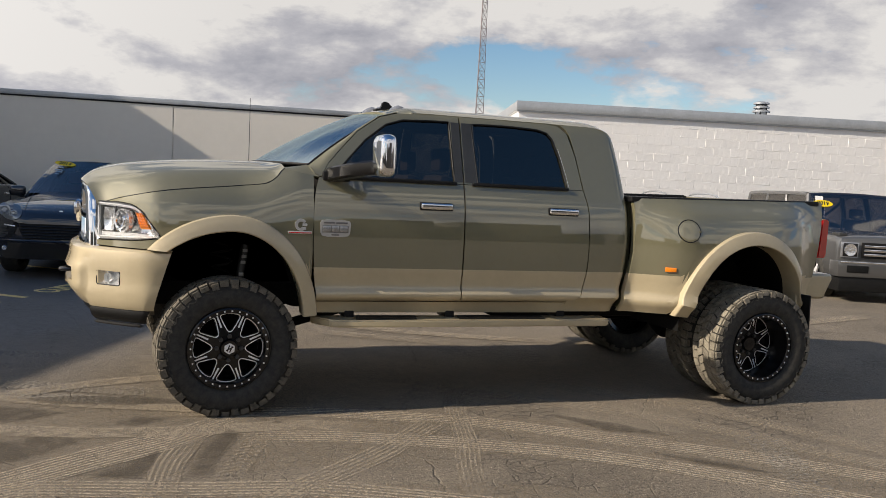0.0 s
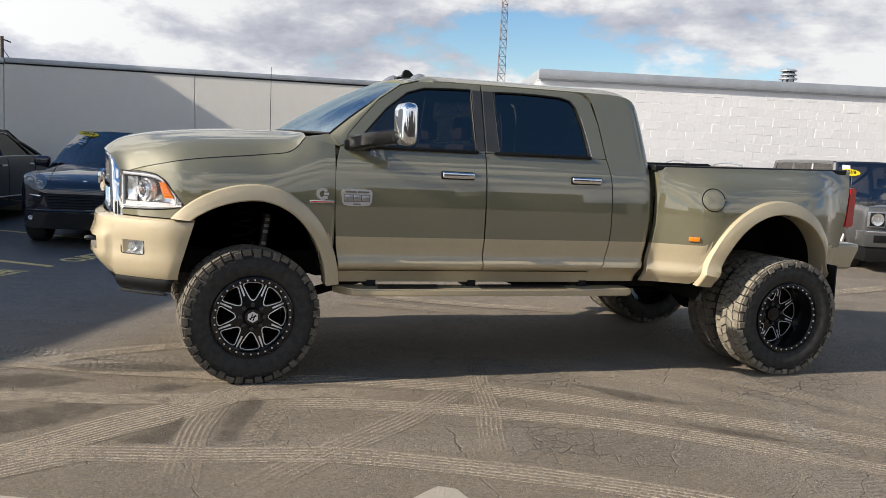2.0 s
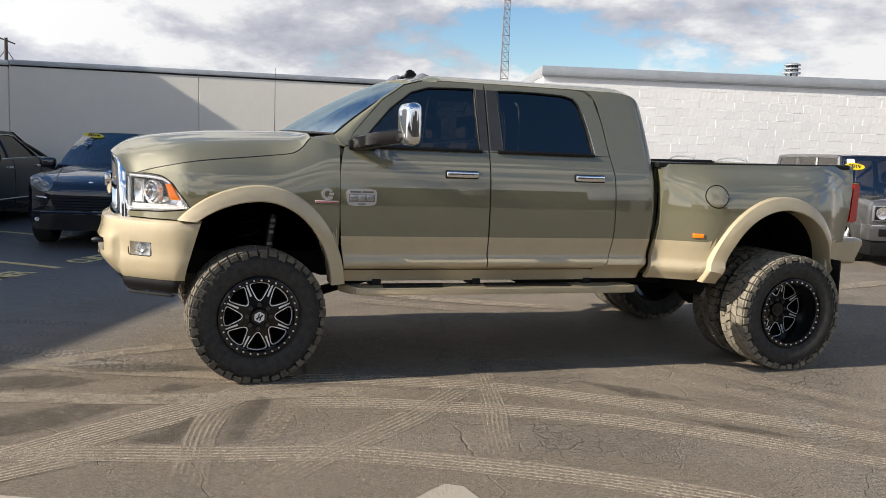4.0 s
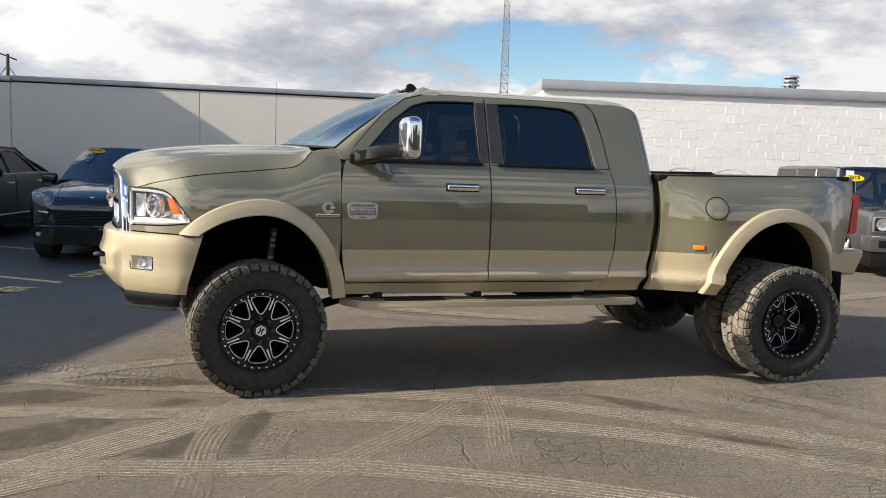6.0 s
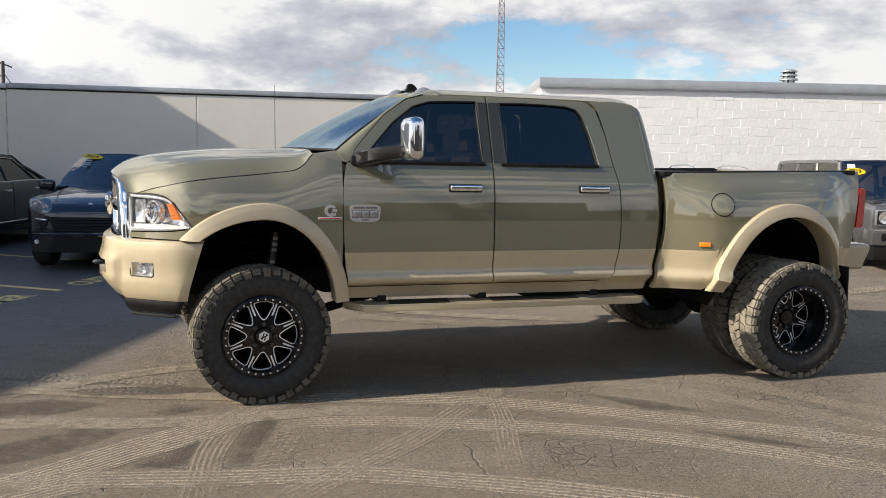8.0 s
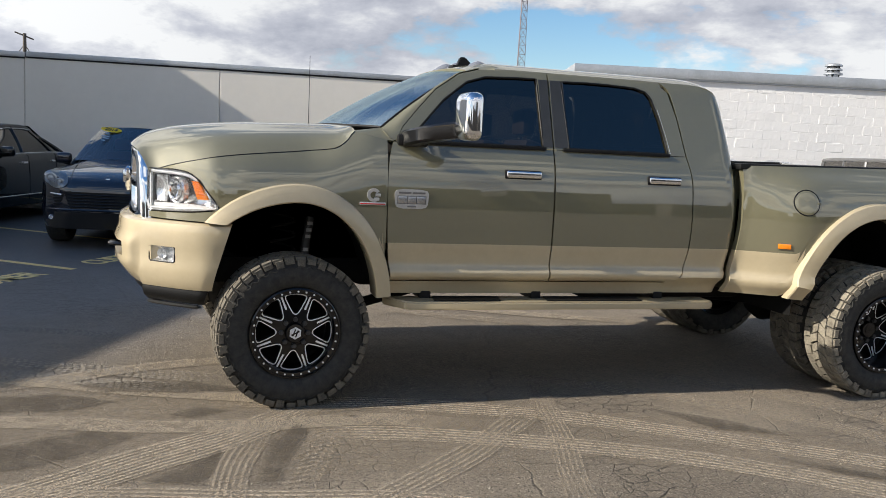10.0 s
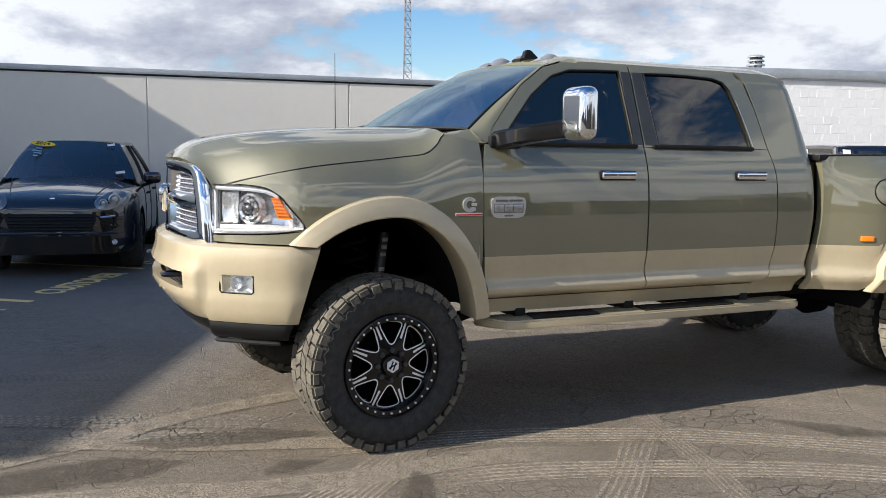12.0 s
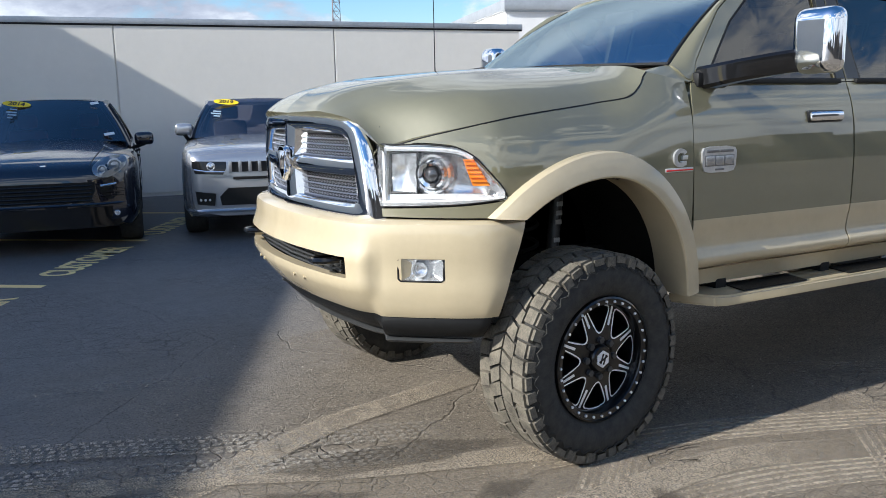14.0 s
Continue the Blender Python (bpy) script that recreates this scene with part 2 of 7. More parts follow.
def sheet(rows, bm=None, mat=None, hole=None, closed=False):
    """A sheet of quads through rows of points. mat(centre) gives a slot, hole(centre) leaves a face out."""
    bm = bm or bmesh.new()
    vs = [[bm.verts.new(p) for p in r] for r in rows]
    for i in range(len(vs) - 1):
        n = len(vs[i])
        for j in range(n if closed else n - 1):
            quad = [vs[i][j], vs[i][(j + 1) % n], vs[i + 1][(j + 1) % n], vs[i + 1][j]]
            c = sum((v.co for v in quad), Vector()) / 4
            if hole and hole(c):
                continue
            try:
                f = bm.faces.new(quad)
            except ValueError:
                continue
            if mat:
                f.material_index = mat(c)
    return bm


def hem(bm, push):
    """Turns the open edges inwards by the vector push, so that a panel shows its thickness."""
    edges = [ed for ed in bm.edges if len(ed.link_faces) == 1]
    made = bmesh.ops.extrude_edge_only(bm, edges=edges)["geom"]
    bmesh.ops.translate(bm, verts=[g for g in made if isinstance(g, bmesh.types.BMVert)], vec=push)
    return bm


def facing(bm, way):
    """Turns all faces to look along way."""
    bm.normal_update()
    flip = [f for f in bm.faces if f.normal.dot(Vector(way)) < 0]
    bmesh.ops.reverse_faces(bm, faces=flip)
    return bm


def mirrored(bm, centre):
    """A copy of bm on the other side of the plane y = centre."""
    other = bm.copy()
    for v in other.verts:
        v.co.y = 2 * centre - v.co.y
    bmesh.ops.reverse_faces(other, faces=other.faces)
    return other


def box(bm, x0, x1, y0, y1, z0, z1, bevel=0.0, m=None, mat=0, seg=2):
    made = bmesh.ops.create_cube(bm, size=1)["verts"]
    for v in made:
        v.co = Vector(((x0 + x1) / 2 + v.co.x * (x1 - x0), (y0 + y1) / 2 + v.co.y * (y1 - y0), (z0 + z1) / 2 + v.co.z * (z1 - z0)))
    faces = {f for v in made for f in v.link_faces}
    if bevel:
        r = bmesh.ops.bevel(bm, geom=list({ed for f in faces for ed in f.edges}), offset=bevel, segments=seg, profile=0.6, affect="EDGES")
        faces = {f for f in faces if f.is_valid} | set(r["faces"])
        made = list({v for f in faces for v in f.verts})
    for f in faces:
        f.material_index = mat
    if m:
        bmesh.ops.transform(bm, matrix=m, verts=made)
    return bm


def rod(bm, p, q, r0, r1=None, n=10, mat=0, caps=True):
    p, q = Vector(p), Vector(q)
    r1 = r0 if r1 is None else r1
    turn = (q - p).to_track_quat("Z", "Y").to_matrix()
    rings = [[bm.verts.new(c + turn @ Vector((r * math.cos(2 * math.pi * i / n), r * math.sin(2 * math.pi * i / n), 0))) for i in range(n)] for c, r in ((p, r0), (q, r1))]
    fs = [bm.faces.new((rings[0][i], rings[0][(i + 1) % n], rings[1][(i + 1) % n], rings[1][i])) for i in range(n)]
    if caps:
        fs += [bm.faces.new(rings[0][::-1]), bm.faces.new(rings[1])]
    for f in fs:
        f.material_index = mat
    return bm


def tube(bm, pts, r, n=8, mat=0):
    """A round tube along points."""
    pts = [Vector(p) for p in pts]
    rings = []
    for i, p in enumerate(pts):
        d = (pts[min(i + 1, len(pts) - 1)] - pts[max(i - 1, 0)])
        turn = d.to_track_quat("Z", "Y").to_matrix()
        rings.append([p + turn @ Vector((r * math.cos(2 * math.pi * k / n), r * math.sin(2 * math.pi * k / n), 0)) for k in range(n)])
    k = len(bm.faces)
    sheet(rings, bm, closed=True, mat=lambda c: mat)
    return bm


def lathe(bm, profile, n=48, mat=0, axis="Y", closed=False):
    """Turns (radius, along) points about the y axis."""
    rows = []
    for i in range(n + 1):
        t = 2 * math.pi * (i % n) / n
        rows.append([(r * math.cos(t), w, r * math.sin(t)) for r, w in profile])
    vs = [[bm.verts.new(p) for p in r] for r in rows[:-1]]
    for i in range(n):
        for j in range(len(profile) - 1):
            f = bm.faces.new((vs[i][j], vs[i][j + 1], vs[(i + 1) % n][j + 1], vs[(i + 1) % n][j]))
            f.material_index = mat
    return bm


def plate(bm, outline, depth, mat=0):
    """A flat polygon (3D points in one plane) thickened by the vector depth."""
    vs = [bm.verts.new(p) for p in outline]
    ws = [bm.verts.new(Vector(p) + Vector(depth)) for p in outline]
    n = len(vs)
    fs = [bm.faces.new(vs), bm.faces.new(ws[::-1])] + [bm.faces.new((vs[i], ws[i], ws[(i + 1) % n], vs[(i + 1) % n])) for i in range(n)]
    for f in fs:
        f.material_index = mat
    return bm


def letters(name, text, size, m, mats, parent=None, depth=0.002, bold=0.0, label=""):
    """Writing as a mesh, made with the built-in font."""
    cu = bpy.data.curves.new(name, "FONT")
    cu.body, cu.size, cu.extrude, cu.offset, cu.align_x, cu.align_y = text, size, depth, bold, "CENTER", "CENTER"
    tmp = bpy.data.objects.new(name, cu)
    scene.collection.objects.link(tmp)
    dg = bpy.context.evaluated_depsgraph_get()
    me = bpy.data.meshes.new_from_object(tmp.evaluated_get(dg))
    bpy.data.objects.remove(tmp)
    me.transform(m)
    me.materials.clear()
    me.materials.append(mats)
    ob = new(name, me)
    if parent:
        ob.parent = parent
    return tagged(ob, label)

# ---- ground ----
def asphalt():
    m = bpy.data.materials.new("old_asphalt")
    m.use_nodes = True
    t = m.node_tree
    b = t.nodes["Principled BSDF"]
    at = t.nodes.new("ShaderNodeTexCoord").outputs["Object"]
    xyz = node(t, "ShaderNodeSeparateXYZ", Vector=at)
    patchy = node(t, "ShaderNodeTexNoise", Vector=at, Scale=0.55, Detail=6.0, Roughness=0.6, Distortion=0.4)
    grain = node(t, "ShaderNodeTexNoise", Vector=at, Scale=85.0, Detail=5.0, Roughness=0.8)
    mid = node(t, "ShaderNodeTexNoise", Vector=at, Scale=7.0, Detail=5.0, Roughness=0.65)
    # newer, darker surface towards the stalls; old, dusty surface towards the drive
    edge = math_node(t, "ADD", math_node(t, "SUBTRACT", math_node(t, "MULTIPLY", xyz.outputs["Y"], 0.42), math_node(t, "MULTIPLY", xyz.outputs["X"], 0.62)), math_node(t, "MULTIPLY", patchy.outputs["Fac"], 1.6))
    fresh = ramp(t, math_node(t, "MULTIPLY", edge, 0.2), [(0.34, 0.0), (0.62, 1.0)])
    dusty = mixed(t, ramp(t, mid.outputs["Fac"], [(0.35, 0.0), (0.65, 1.0)]), (0.130, 0.107, 0.079), (0.178, 0.147, 0.109))
    dusty = mixed(t, ramp(t, patchy.outputs["Fac"], [(0.42, 0.0), (0.62, 1.0)]), dusty, (0.215, 0.178, 0.132))
    dark = mixed(t, ramp(t, mid.outputs["Fac"], [(0.3, 0.0), (0.7, 1.0)]), (0.104, 0.106, 0.111), (0.150, 0.150, 0.153))
    base = mixed(t, fresh, dusty, dark)
    specks = mixed(t, math_node(t, "MULTIPLY", ramp(t, grain.outputs["Fac"], [(0.49, 0.0), (0.57, 1.0)]), math_node(t, "SUBTRACT", 0.5, math_node(t, "MULTIPLY", fresh, 0.30))), base, (0.36, 0.305, 0.230))
    # crazed cracks in the old surface
    cell = node(t, "ShaderNodeTexVoronoi", Vector=node(t, "ShaderNodeVectorMath", Vector=at).outputs[0], Scale=9.0)
    cell.feature = "DISTANCE_TO_EDGE"
    warp = node(t, "ShaderNodeTexNoise", Vector=at, Scale=5.0, Detail=3.0)
    shifted = t.nodes.new("ShaderNodeVectorMath")
    shifted.operation = "MULTIPLY_ADD"
    t.links.new(warp.outputs["Color"], shifted.inputs[0])
    shifted.inputs[1].default_value = (0.12, 0.12, 0.12)
    t.links.new(at, shifted.inputs[2])
    t.links.new(shifted.outputs[0], cell.inputs["Vector"])
    where = node(t, "ShaderNodeTexNoise", Vector=at, Scale=0.8, Detail=4.0)
    crazed = math_node(t, "MULTIPLY", ramp(t, cell.outputs["Distance"], [(0.0, 1.0), (0.045, 0.0)]), ramp(t, where.outputs["Fac"], [(0.50, 0.0), (0.60, 1.0)]))
    long_ = node(t, "ShaderNodeTexVoronoi", Vector=shifted.outputs[0], Scale=0.55)
    long_.feature = "DISTANCE_TO_EDGE"
    crack = math_node(t, "MAXIMUM", math_node(t, "MULTIPLY", crazed, 0.75), math_node(t, "MULTIPLY", ramp(t, long_.outputs["Distance"], [(0.0, 1.0), (0.0025, 0.0)]), 0.5))
    pits = ramp(t, node(t, "ShaderNodeTexNoise", Vector=at, Scale=48.0, Detail=5.0, Roughness=0.8).outputs["Fac"], [(0.37, 0.9), (0.47, 0.0)])
    specks = mixed(t, pits, specks, (0.032, 0.029, 0.025))
    stones = node(t, "ShaderNodeTexVoronoi", Vector=at, Scale=70.0)
    stone_tone = node(t, "ShaderNodeSeparateXYZ", Vector=stones.outputs["Color"]).outputs["X"]
    pale = math_node(t, "MULTIPLY", ramp(t, stones.outputs["Distance"], [(0.25, 1.0), (0.42, 0.0)]), ramp(t, stone_tone, [(0.55, 0.0), (0.95, 0.7)]))
    deep = math_node(t, "MULTIPLY", ramp(t, stones.outputs["Distance"], [(0.25, 1.0), (0.42, 0.0)]), ramp(t, stone_tone, [(0.05, 0.8), (0.30, 0.0)]))
    specks = mixed(t, math_node(t, "MULTIPLY", pale, math_node(t, "SUBTRACT", 1.0, math_node(t, "MULTIPLY", fresh, 0.75))), specks, (0.42, 0.37, 0.295))
    specks = mixed(t, deep, specks, (0.035, 0.031, 0.026))
    crust = node(t, "ShaderNodeTexVoronoi", Vector=shifted.outputs[0], Scale=34.0)
    crust.feature = "DISTANCE_TO_EDGE"
    lines = math_node(t, "MULTIPLY", ramp(t, crust.outputs["Distance"], [(0.02, 0.22), (0.07, 0.0)]), math_node(t, "SUBTRACT", 1.0, fresh))
    specks = mixed(t, lines, specks, (0.05, 0.044, 0.036))
    col = mixed(t, math_node(t, "MULTIPLY", crack, 0.75), specks, (0.025, 0.023, 0.02))
    t.links.new(col, b.inputs["Base Color"])
    t.links.new(math_node(t, "SUBTRACT", 0.90, math_node(t, "MULTIPLY", fresh, 0.32)), b.inputs["Roughness"])
    b.inputs["Specular IOR Level"].default_value = 0.4
    h = math_node(t, "SUBTRACT", math_node(t, "ADD", math_node(t, "MULTIPLY", grain.outputs["Fac"], 0.5), math_node(t, "MULTIPLY", mid.outputs["Fac"], 0.6)), math_node(t, "MULTIPLY", crack, 0.8))
    bn = node(t, "ShaderNodeBump", Strength=1.0, Distance=0.018, Height=h)
    t.links.new(bn.outputs[0], b.inputs["Normal"])
    return m


bm = sheet([[(x, y, 0) for x in (-900, -60, -12, 0, 12, 30, 80, 900)] for y in (-900, -60, -12, 0, 12, 30, 80, 900)])
tagged(part("ground", bm, asphalt()), "old dusty asphalt car lot, crazed and patched", "ground", kind="structure")

# ---- the cream building behind the stalls ----
WALL_AT, WALL_TURN = Vector((-0.249, 12.742, 0)), math.degrees(math.atan2(-0.1426, 0.9898))
wall_m = Matrix.Translation(WALL_AT) @ pose(0, 0, 0, 0, 0, WALL_TURN)
cream = thing("wall_north", "long cream panel wall with a sheet-metal coping", "wall", wall_m, kind="structure")
edges_u = [-26.0, -22.3, -18.6, -14.9, -11.1, -7.4, -3.7, 0.0, 3.8, 7.57]
for u0, u1 in zip(edges_u, edges_u[1:]):
    part("panel", box(bmesh.new(), u0 + 0.010, u1 - 0.010, 0.0, 0.25, 0.06, 2.945, 0.008), CREAM, cream, angle=10)
for u in edges_u[1:-1]:
    part("joint", box(bmesh.new(), u - 0.02, u + 0.02, 0.02, 0.2, 0.05, 2.93), GREY_PLASTIC if u < -1 else CREAM, cream)
bm = box(bmesh.new(), -26, 7.57, 0.02, 8.0, 0.0, 2.9)
part("core", bm, CREAM, cream)
for u0, u1, dz in ((-26, -3.69, -0.012), (-3.67, 7.62, 0.0)):
    part("coping", box(bmesh.new(), u0, u1, -0.022, 0.4, 2.955 + dz, 3.055 + dz, 0.006), GALV, cream, "grey sheet-metal coping")
    part("drip_edge", box(bmesh.new(), u0, u1, -0.012, 0.1, 2.925 + dz, 2.957 + dz), BLACK_PLASTIC, cream, "dark drip edge")

# ---- the white block building ----
BRICK_AT, BRICK_TURN = Vector((7.27, 12.20, 0)), -16.0
brick_m = Matrix.Translation(BRICK_AT) @ pose(0, 0, 0, 0, 0, BRICK_TURN)
block_wall = thing("wall_east", "white-painted concrete block wall with a wide metal coping", "wall", brick_m, kind="structure")
part("core", box(bmesh.new(), 0.0, 30, 0.0, 9, 0, 3.40), MORTAR, block_wall, "painted wall core with shallow joints")
part("coping", box(bmesh.new(), -0.06, 30.1, -0.08, 9.1, 3.385, 3.60, 0.012), GALV, block_wall, "wide galvanised metal coping")
part("coping_lip", box(bmesh.new(), -0.04, 30.1, -0.05, 0.1, 3.355, 3.39), GALV, block_wall)

# roof vent on the block building
vent = thing("roof_vent", "round galvanised roof vent with two rings", "vent", Matrix.Translation((13.9, 12.1, 3.57)))
bm = lathe(bmesh.new(), [(0.0, 0.0), (0.12, 0.0), (0.12, 0.36), (0.0, 0.36)], 20)
bmesh.ops.rotate(bm, verts=bm.verts, matrix=Matrix.Rotation(radians(90), 3, "X"))
part("pipe", bm, GALV, vent)
for zz, r in ((0.30, 0.22), (0.40, 0.20), (0.50, 0.20)):
    bm = lathe(bmesh.new(), [(0.0, 0.03), (r * 0.7, 0.03), (r, 0.0), (r, -0.03), (0.06, -0.03)], 24)
    bmesh.ops.rotate(bm, verts=bm.verts, matrix=Matrix.Rotation(radians(90), 3, "X"))
    ob = part("ring", bm, GALV, vent)
    ob.location.z = zz
part("core", box(bmesh.new(), -0.1, 0.1, -0.1, 0.1, 0.2, 0.52), GREY_PLASTIC, vent)

# building beside the stalls, out of sight, that shades them
SHADE_U = Vector((0.41, 0.912, 0))
HIGH = 6.0
foot = Vector((-1.62, 0.6, 0)) + Vector((to_sun.x, to_sun.y, 0)) * (HIGH / to_sun.z)
shade_m = Matrix.Translation(foot) @ pose(0, 0, 0, 0, 0, math.degrees(math.atan2(SHADE_U.y, SHADE_U.x)))
side_building = thing("wall_west", "plain cream side building beside the stalls", "wall", shade_m, kind="structure")
part("wall", box(bmesh.new(), 0, 14.6, 0, 14, 0, HIGH), CREAM, side_building)

# unseen blocks behind the camera stand in for a reflected dark tree line
across = thing("wall_south", "row of unseen dull blocks added as a dark skyline for reflections", "wall", Matrix.Translation((0, -24, 0)), kind="structure")
DULL = material("dull_skyline_filler", (0.11, 0.10, 0.088), rough=0.85, vary=0.15, scale=0.8)
rng = random.Random(21)
x = -48.0
while x < 48:
    wide, high = rng.uniform(2.5, 8.0), rng.uniform(1.6, 4.8)
    part("wall", box(bmesh.new(), x, x + wide, -8 + rng.uniform(-2, 2), rng.uniform(-2.0, 0.5), 0, high, 0.05), DULL, across, angle=10)
    x += wide + (rng.uniform(0.5, 2.5) if rng.random() < 0.4 else 0.02)

# lattice mast and utility pole in the distance
mast = thing("lattice_mast", "tall guyed steel lattice radio mast", "mast", Matrix.Translation((0.3475 * 450 + 2.8, 0.934 * 450 - 5.5, 0)))
bm = bmesh.new()
top, wide0, wide1 = 150.0, 3.4, 0.8
legs = []
for k in range(3):
    ang = radians(90 + 120 * k + 14)
    legs.append((math.cos(ang), math.sin(ang)))
at_leg = lambda k, z: (legs[k % 3][0] * (wide0 + (wide1 - wide0) * min(1, z / top)), legs[k % 3][1] * (wide0 + (wide1 - wide0) * min(1, z / top)), z)
for k in range(3):
    rod(bm, at_leg(k, 0), at_leg(k, top), 0.18, 0.14, 6)
part("legs", bm, MAST, mast)
bm = bmesh.new()
z = 0.0
while z < top - 1:
    dz = 4.5
    for k in range(3):
        rod(bm, at_leg(k, z), at_leg(k + 1, z + dz), 0.11, n=4, caps=False)
        rod(bm, at_leg(k + 1, z), at_leg(k, z + dz), 0.11, n=4, caps=False)
        rod(bm, at_leg(k, z), at_leg(k + 1, z), 0.11, n=4, caps=False)
    z += dz
part("bracing", bm, MAST, mast)

pole = thing("utility_pole", "weathered wooden utility pole with crossarm", "utility pole", Matrix.Translation((-0.193 * 70 + 0.3, 0.976 * 70 - 5.5, 0)))
part("post", rod(bmesh.new(), (0, 0, 0), (0, 0, 8.4), 0.16, 0.12, 10), POLE_WOOD, pole)
part("crossarm", rod(bmesh.new(), (-0.65, 0, 8.45), (0.6, 0, 8.0), 0.06, n=6), POLE_WOOD, pole)
bm = rod(bmesh.new(), (-0.7, 0, 6.6), (0.8, 0, 6.4), 0.05, n=6)
rod(bm, (-0.7, 0, 6.6), (0, 0, 7.6), 0.03, n=5)
rod(bm, (0.8, 0, 6.4), (0, 0, 7.6), 0.03, n=5)
part("bracket", bm, POLE_WOOD, pole)
for dz in (6.45, 6.9):
    wire = tube(bmesh.new(), [(-60 + 12 * i, 0, dz - 0.5 + 0.010 * (i - 5) ** 2 * 2) for i in range(11)], 0.012, 4)
    part("cable", wire, BLACK_PLASTIC, pole)

# ---- the lifted pickup ----
C = 1.13                                   # the truck's centre line
truck = thing("pickup_truck", "lifted olive and champagne two-tone crew-cab dually pickup", "pickup truck", Matrix.Translation((2.0, C, 0)))
TRUCK_INV = truck.matrix_world.inverted()


def tpart(name, bm, mats, label="", both=False, parent=None, angle=35):
    """A part of the truck, given in place; with both, its mirror image on the far side too."""
    made = []
    for b in ([bm, mirrored(bm, C)] if both else [bm]):
        ob = part(name, b, mats, truck, label, angle)
        ob.matrix_parent_inverse = TRUCK_INV
        if parent:
            ob.parent = parent[len(made) % len(parent)] if isinstance(parent, list) else parent
            ob.matrix_parent_inverse = Matrix.Identity(4)
        made.append(ob)
    return made if both else made[0]


STRIPE = 0.997
two_tone = lambda c: 1 if c.z < STRIPE else 0
door_y = curve([(0.66, 0.21), (0.755, 0.165), (0.775, 0.130), (0.800, 0.110), (0.825, 0.113), (0.862, 0.136), (0.92, 0.131), (0.99, 0.118), (1.2, 0.115), (1.40, 0.128), (1.50, 0.148), (1.60, 0.185), (1.75, 0.243), (1.95, 0.320), (2.06, 0.362), (2.11, 0.392), (2.14, 0.43)])
plan_y = curve([(-0.86, 0.47), (-0.80, 0.385), (-0.72, 0.30), (-0.57, 0.175), (-0.44, 0.108), (-0.25, 0.092), (0.1, 0.105), (0.56, 0.115)])
sh = curve([(1.10, 0.0), (1.25, 0.0), (1.38, 0.02), (1.46, 0.055), (1.53, 0.11), (1.60, 0.17), (1.66, 0.22)])
blend = curve([(-0.9, 0.0), (0.05, 0.0), (0.30, 0.75), (0.46, 1.0), (0.6, 1.0)])
fender_y = lambda x, z: plan_y(x) + (sh(z) * (1 - blend(x)) + max(0, door_y(z) - 0.115) * blend(x) if z > 1.1 else max(0, door_y(z) - 0.118))
z_seam = curve([(-0.90, 1.35), (-0.80, 1.372), (-0.70, 1.405), (-0.6, 1.432), (-0.41, 1.472), (0.075, 1.527), (0.228, 1.548), (0.300, 1.595), (0.350, 1.655), (0.40, 1.66)])


def arch(x, cx, cz, front, rear, high):
    r = (x - cx) / (front if x < cx else rear)
    return cz + high * math.sqrt(max(0.0, 1 - r * r)) if abs(r) < 1 else None


# fender
rows = []
z_low = curve([(-0.84, 1.388), (-0.72, 1.386), (-0.62, 1.376), (-0.56, 1.345), (-0.50, 1.272), (-0.44, 1.192), (-0.42, 1.15)])
xs = span(-0.83, -0.44, 20) + span(-0.42, 0.44, 30) + span(0.46, 0.545, 5)
for x in xs:
    lo = z_low(x) if x < -0.43 else (arch(x, 0.02, 0.62, 0.69, 0.55, 0.69) or 0.68)
    if x > 0.535:
        lo = 0.68
    hi = z_seam(x) if x < 0.35 else 1.655 - (x - 0.35) * 0.20
    lo = min(lo, hi - 0.01)
    rows.append([(x, fender_y(x, zz), zz) for zz in span(lo, hi, 18)])
bm = sheet(rows, mat=two_tone)
tpart("front_fender", hem(bm, (0, 0.03, -0.005)), [OLIVE, CHAMPAGNE], both=True)

# hood: from the seam to the centre line, crowned
z_mid = curve([(-1.02, 1.470), (-0.985, 1.502), (-0.94, 1.552), (-0.86, 1.602), (-0.62, 1.656), (-0.2, 1.693), (0.30, 1.706), (0.45, 1.704)])
crown = curve([(0.0, 0.0), (0.06, 0.30), (0.14, 0.54), (0.28, 0.73), (0.36, 0.81), (0.44, 0.90), (0.6, 0.955), (1.0, 1.0)])
front_x = curve([(0.0, -0.835), (0.10, -0.890), (0.25, -0.935), (0.5, -0.968), (1.0, -0.985)])
front_yy = curve([(0.0, 0.415), (0.10, 0.51), (0.25, 0.62), (0.5, 0.80), (1.0, C)])
rear_x = curve([(0.0, 0.350), (0.2, 0.345), (0.5, 0.29), (1.0, 0.235)])
vv = span(0, 1, 25)
uu = [0, 0.01, 0.025, 0.045, 0.07] + span(0.1, 1.0, 26)
rows = []
for v in vv + [2 - v for v in vv[-2::-1]]:
    w = v if v <= 1 else 2 - v
    row = []
    for u in uu:
        x = front_x(w) + (rear_x(w) - front_x(w)) * u
        s = z_seam(x)
        y0 = fender_y(x, s) + 0.004
        f0 = front_yy(w)
        y = y0 + (C - y0) * w
        k = max(0.0, 1 - u / 0.25)
        y = y * (1 - k * k) + f0 * k * k
        zz = s + (z_mid(x) - s) * crown(w) + 0.004
        row.append((x, y if v <= 1 else 2 * C - y, zz))
    rows.append(row)
seam = [Vector((x, fender_y(x, z_seam(x)) + 0.001, z_seam(x) + 0.001)) for x in span(-0.83, 0.350, 60)]
tpart("hood_gap", tube(bmesh.new(), seam, 0.0032, 6), BLACK_PLASTIC, both=True)
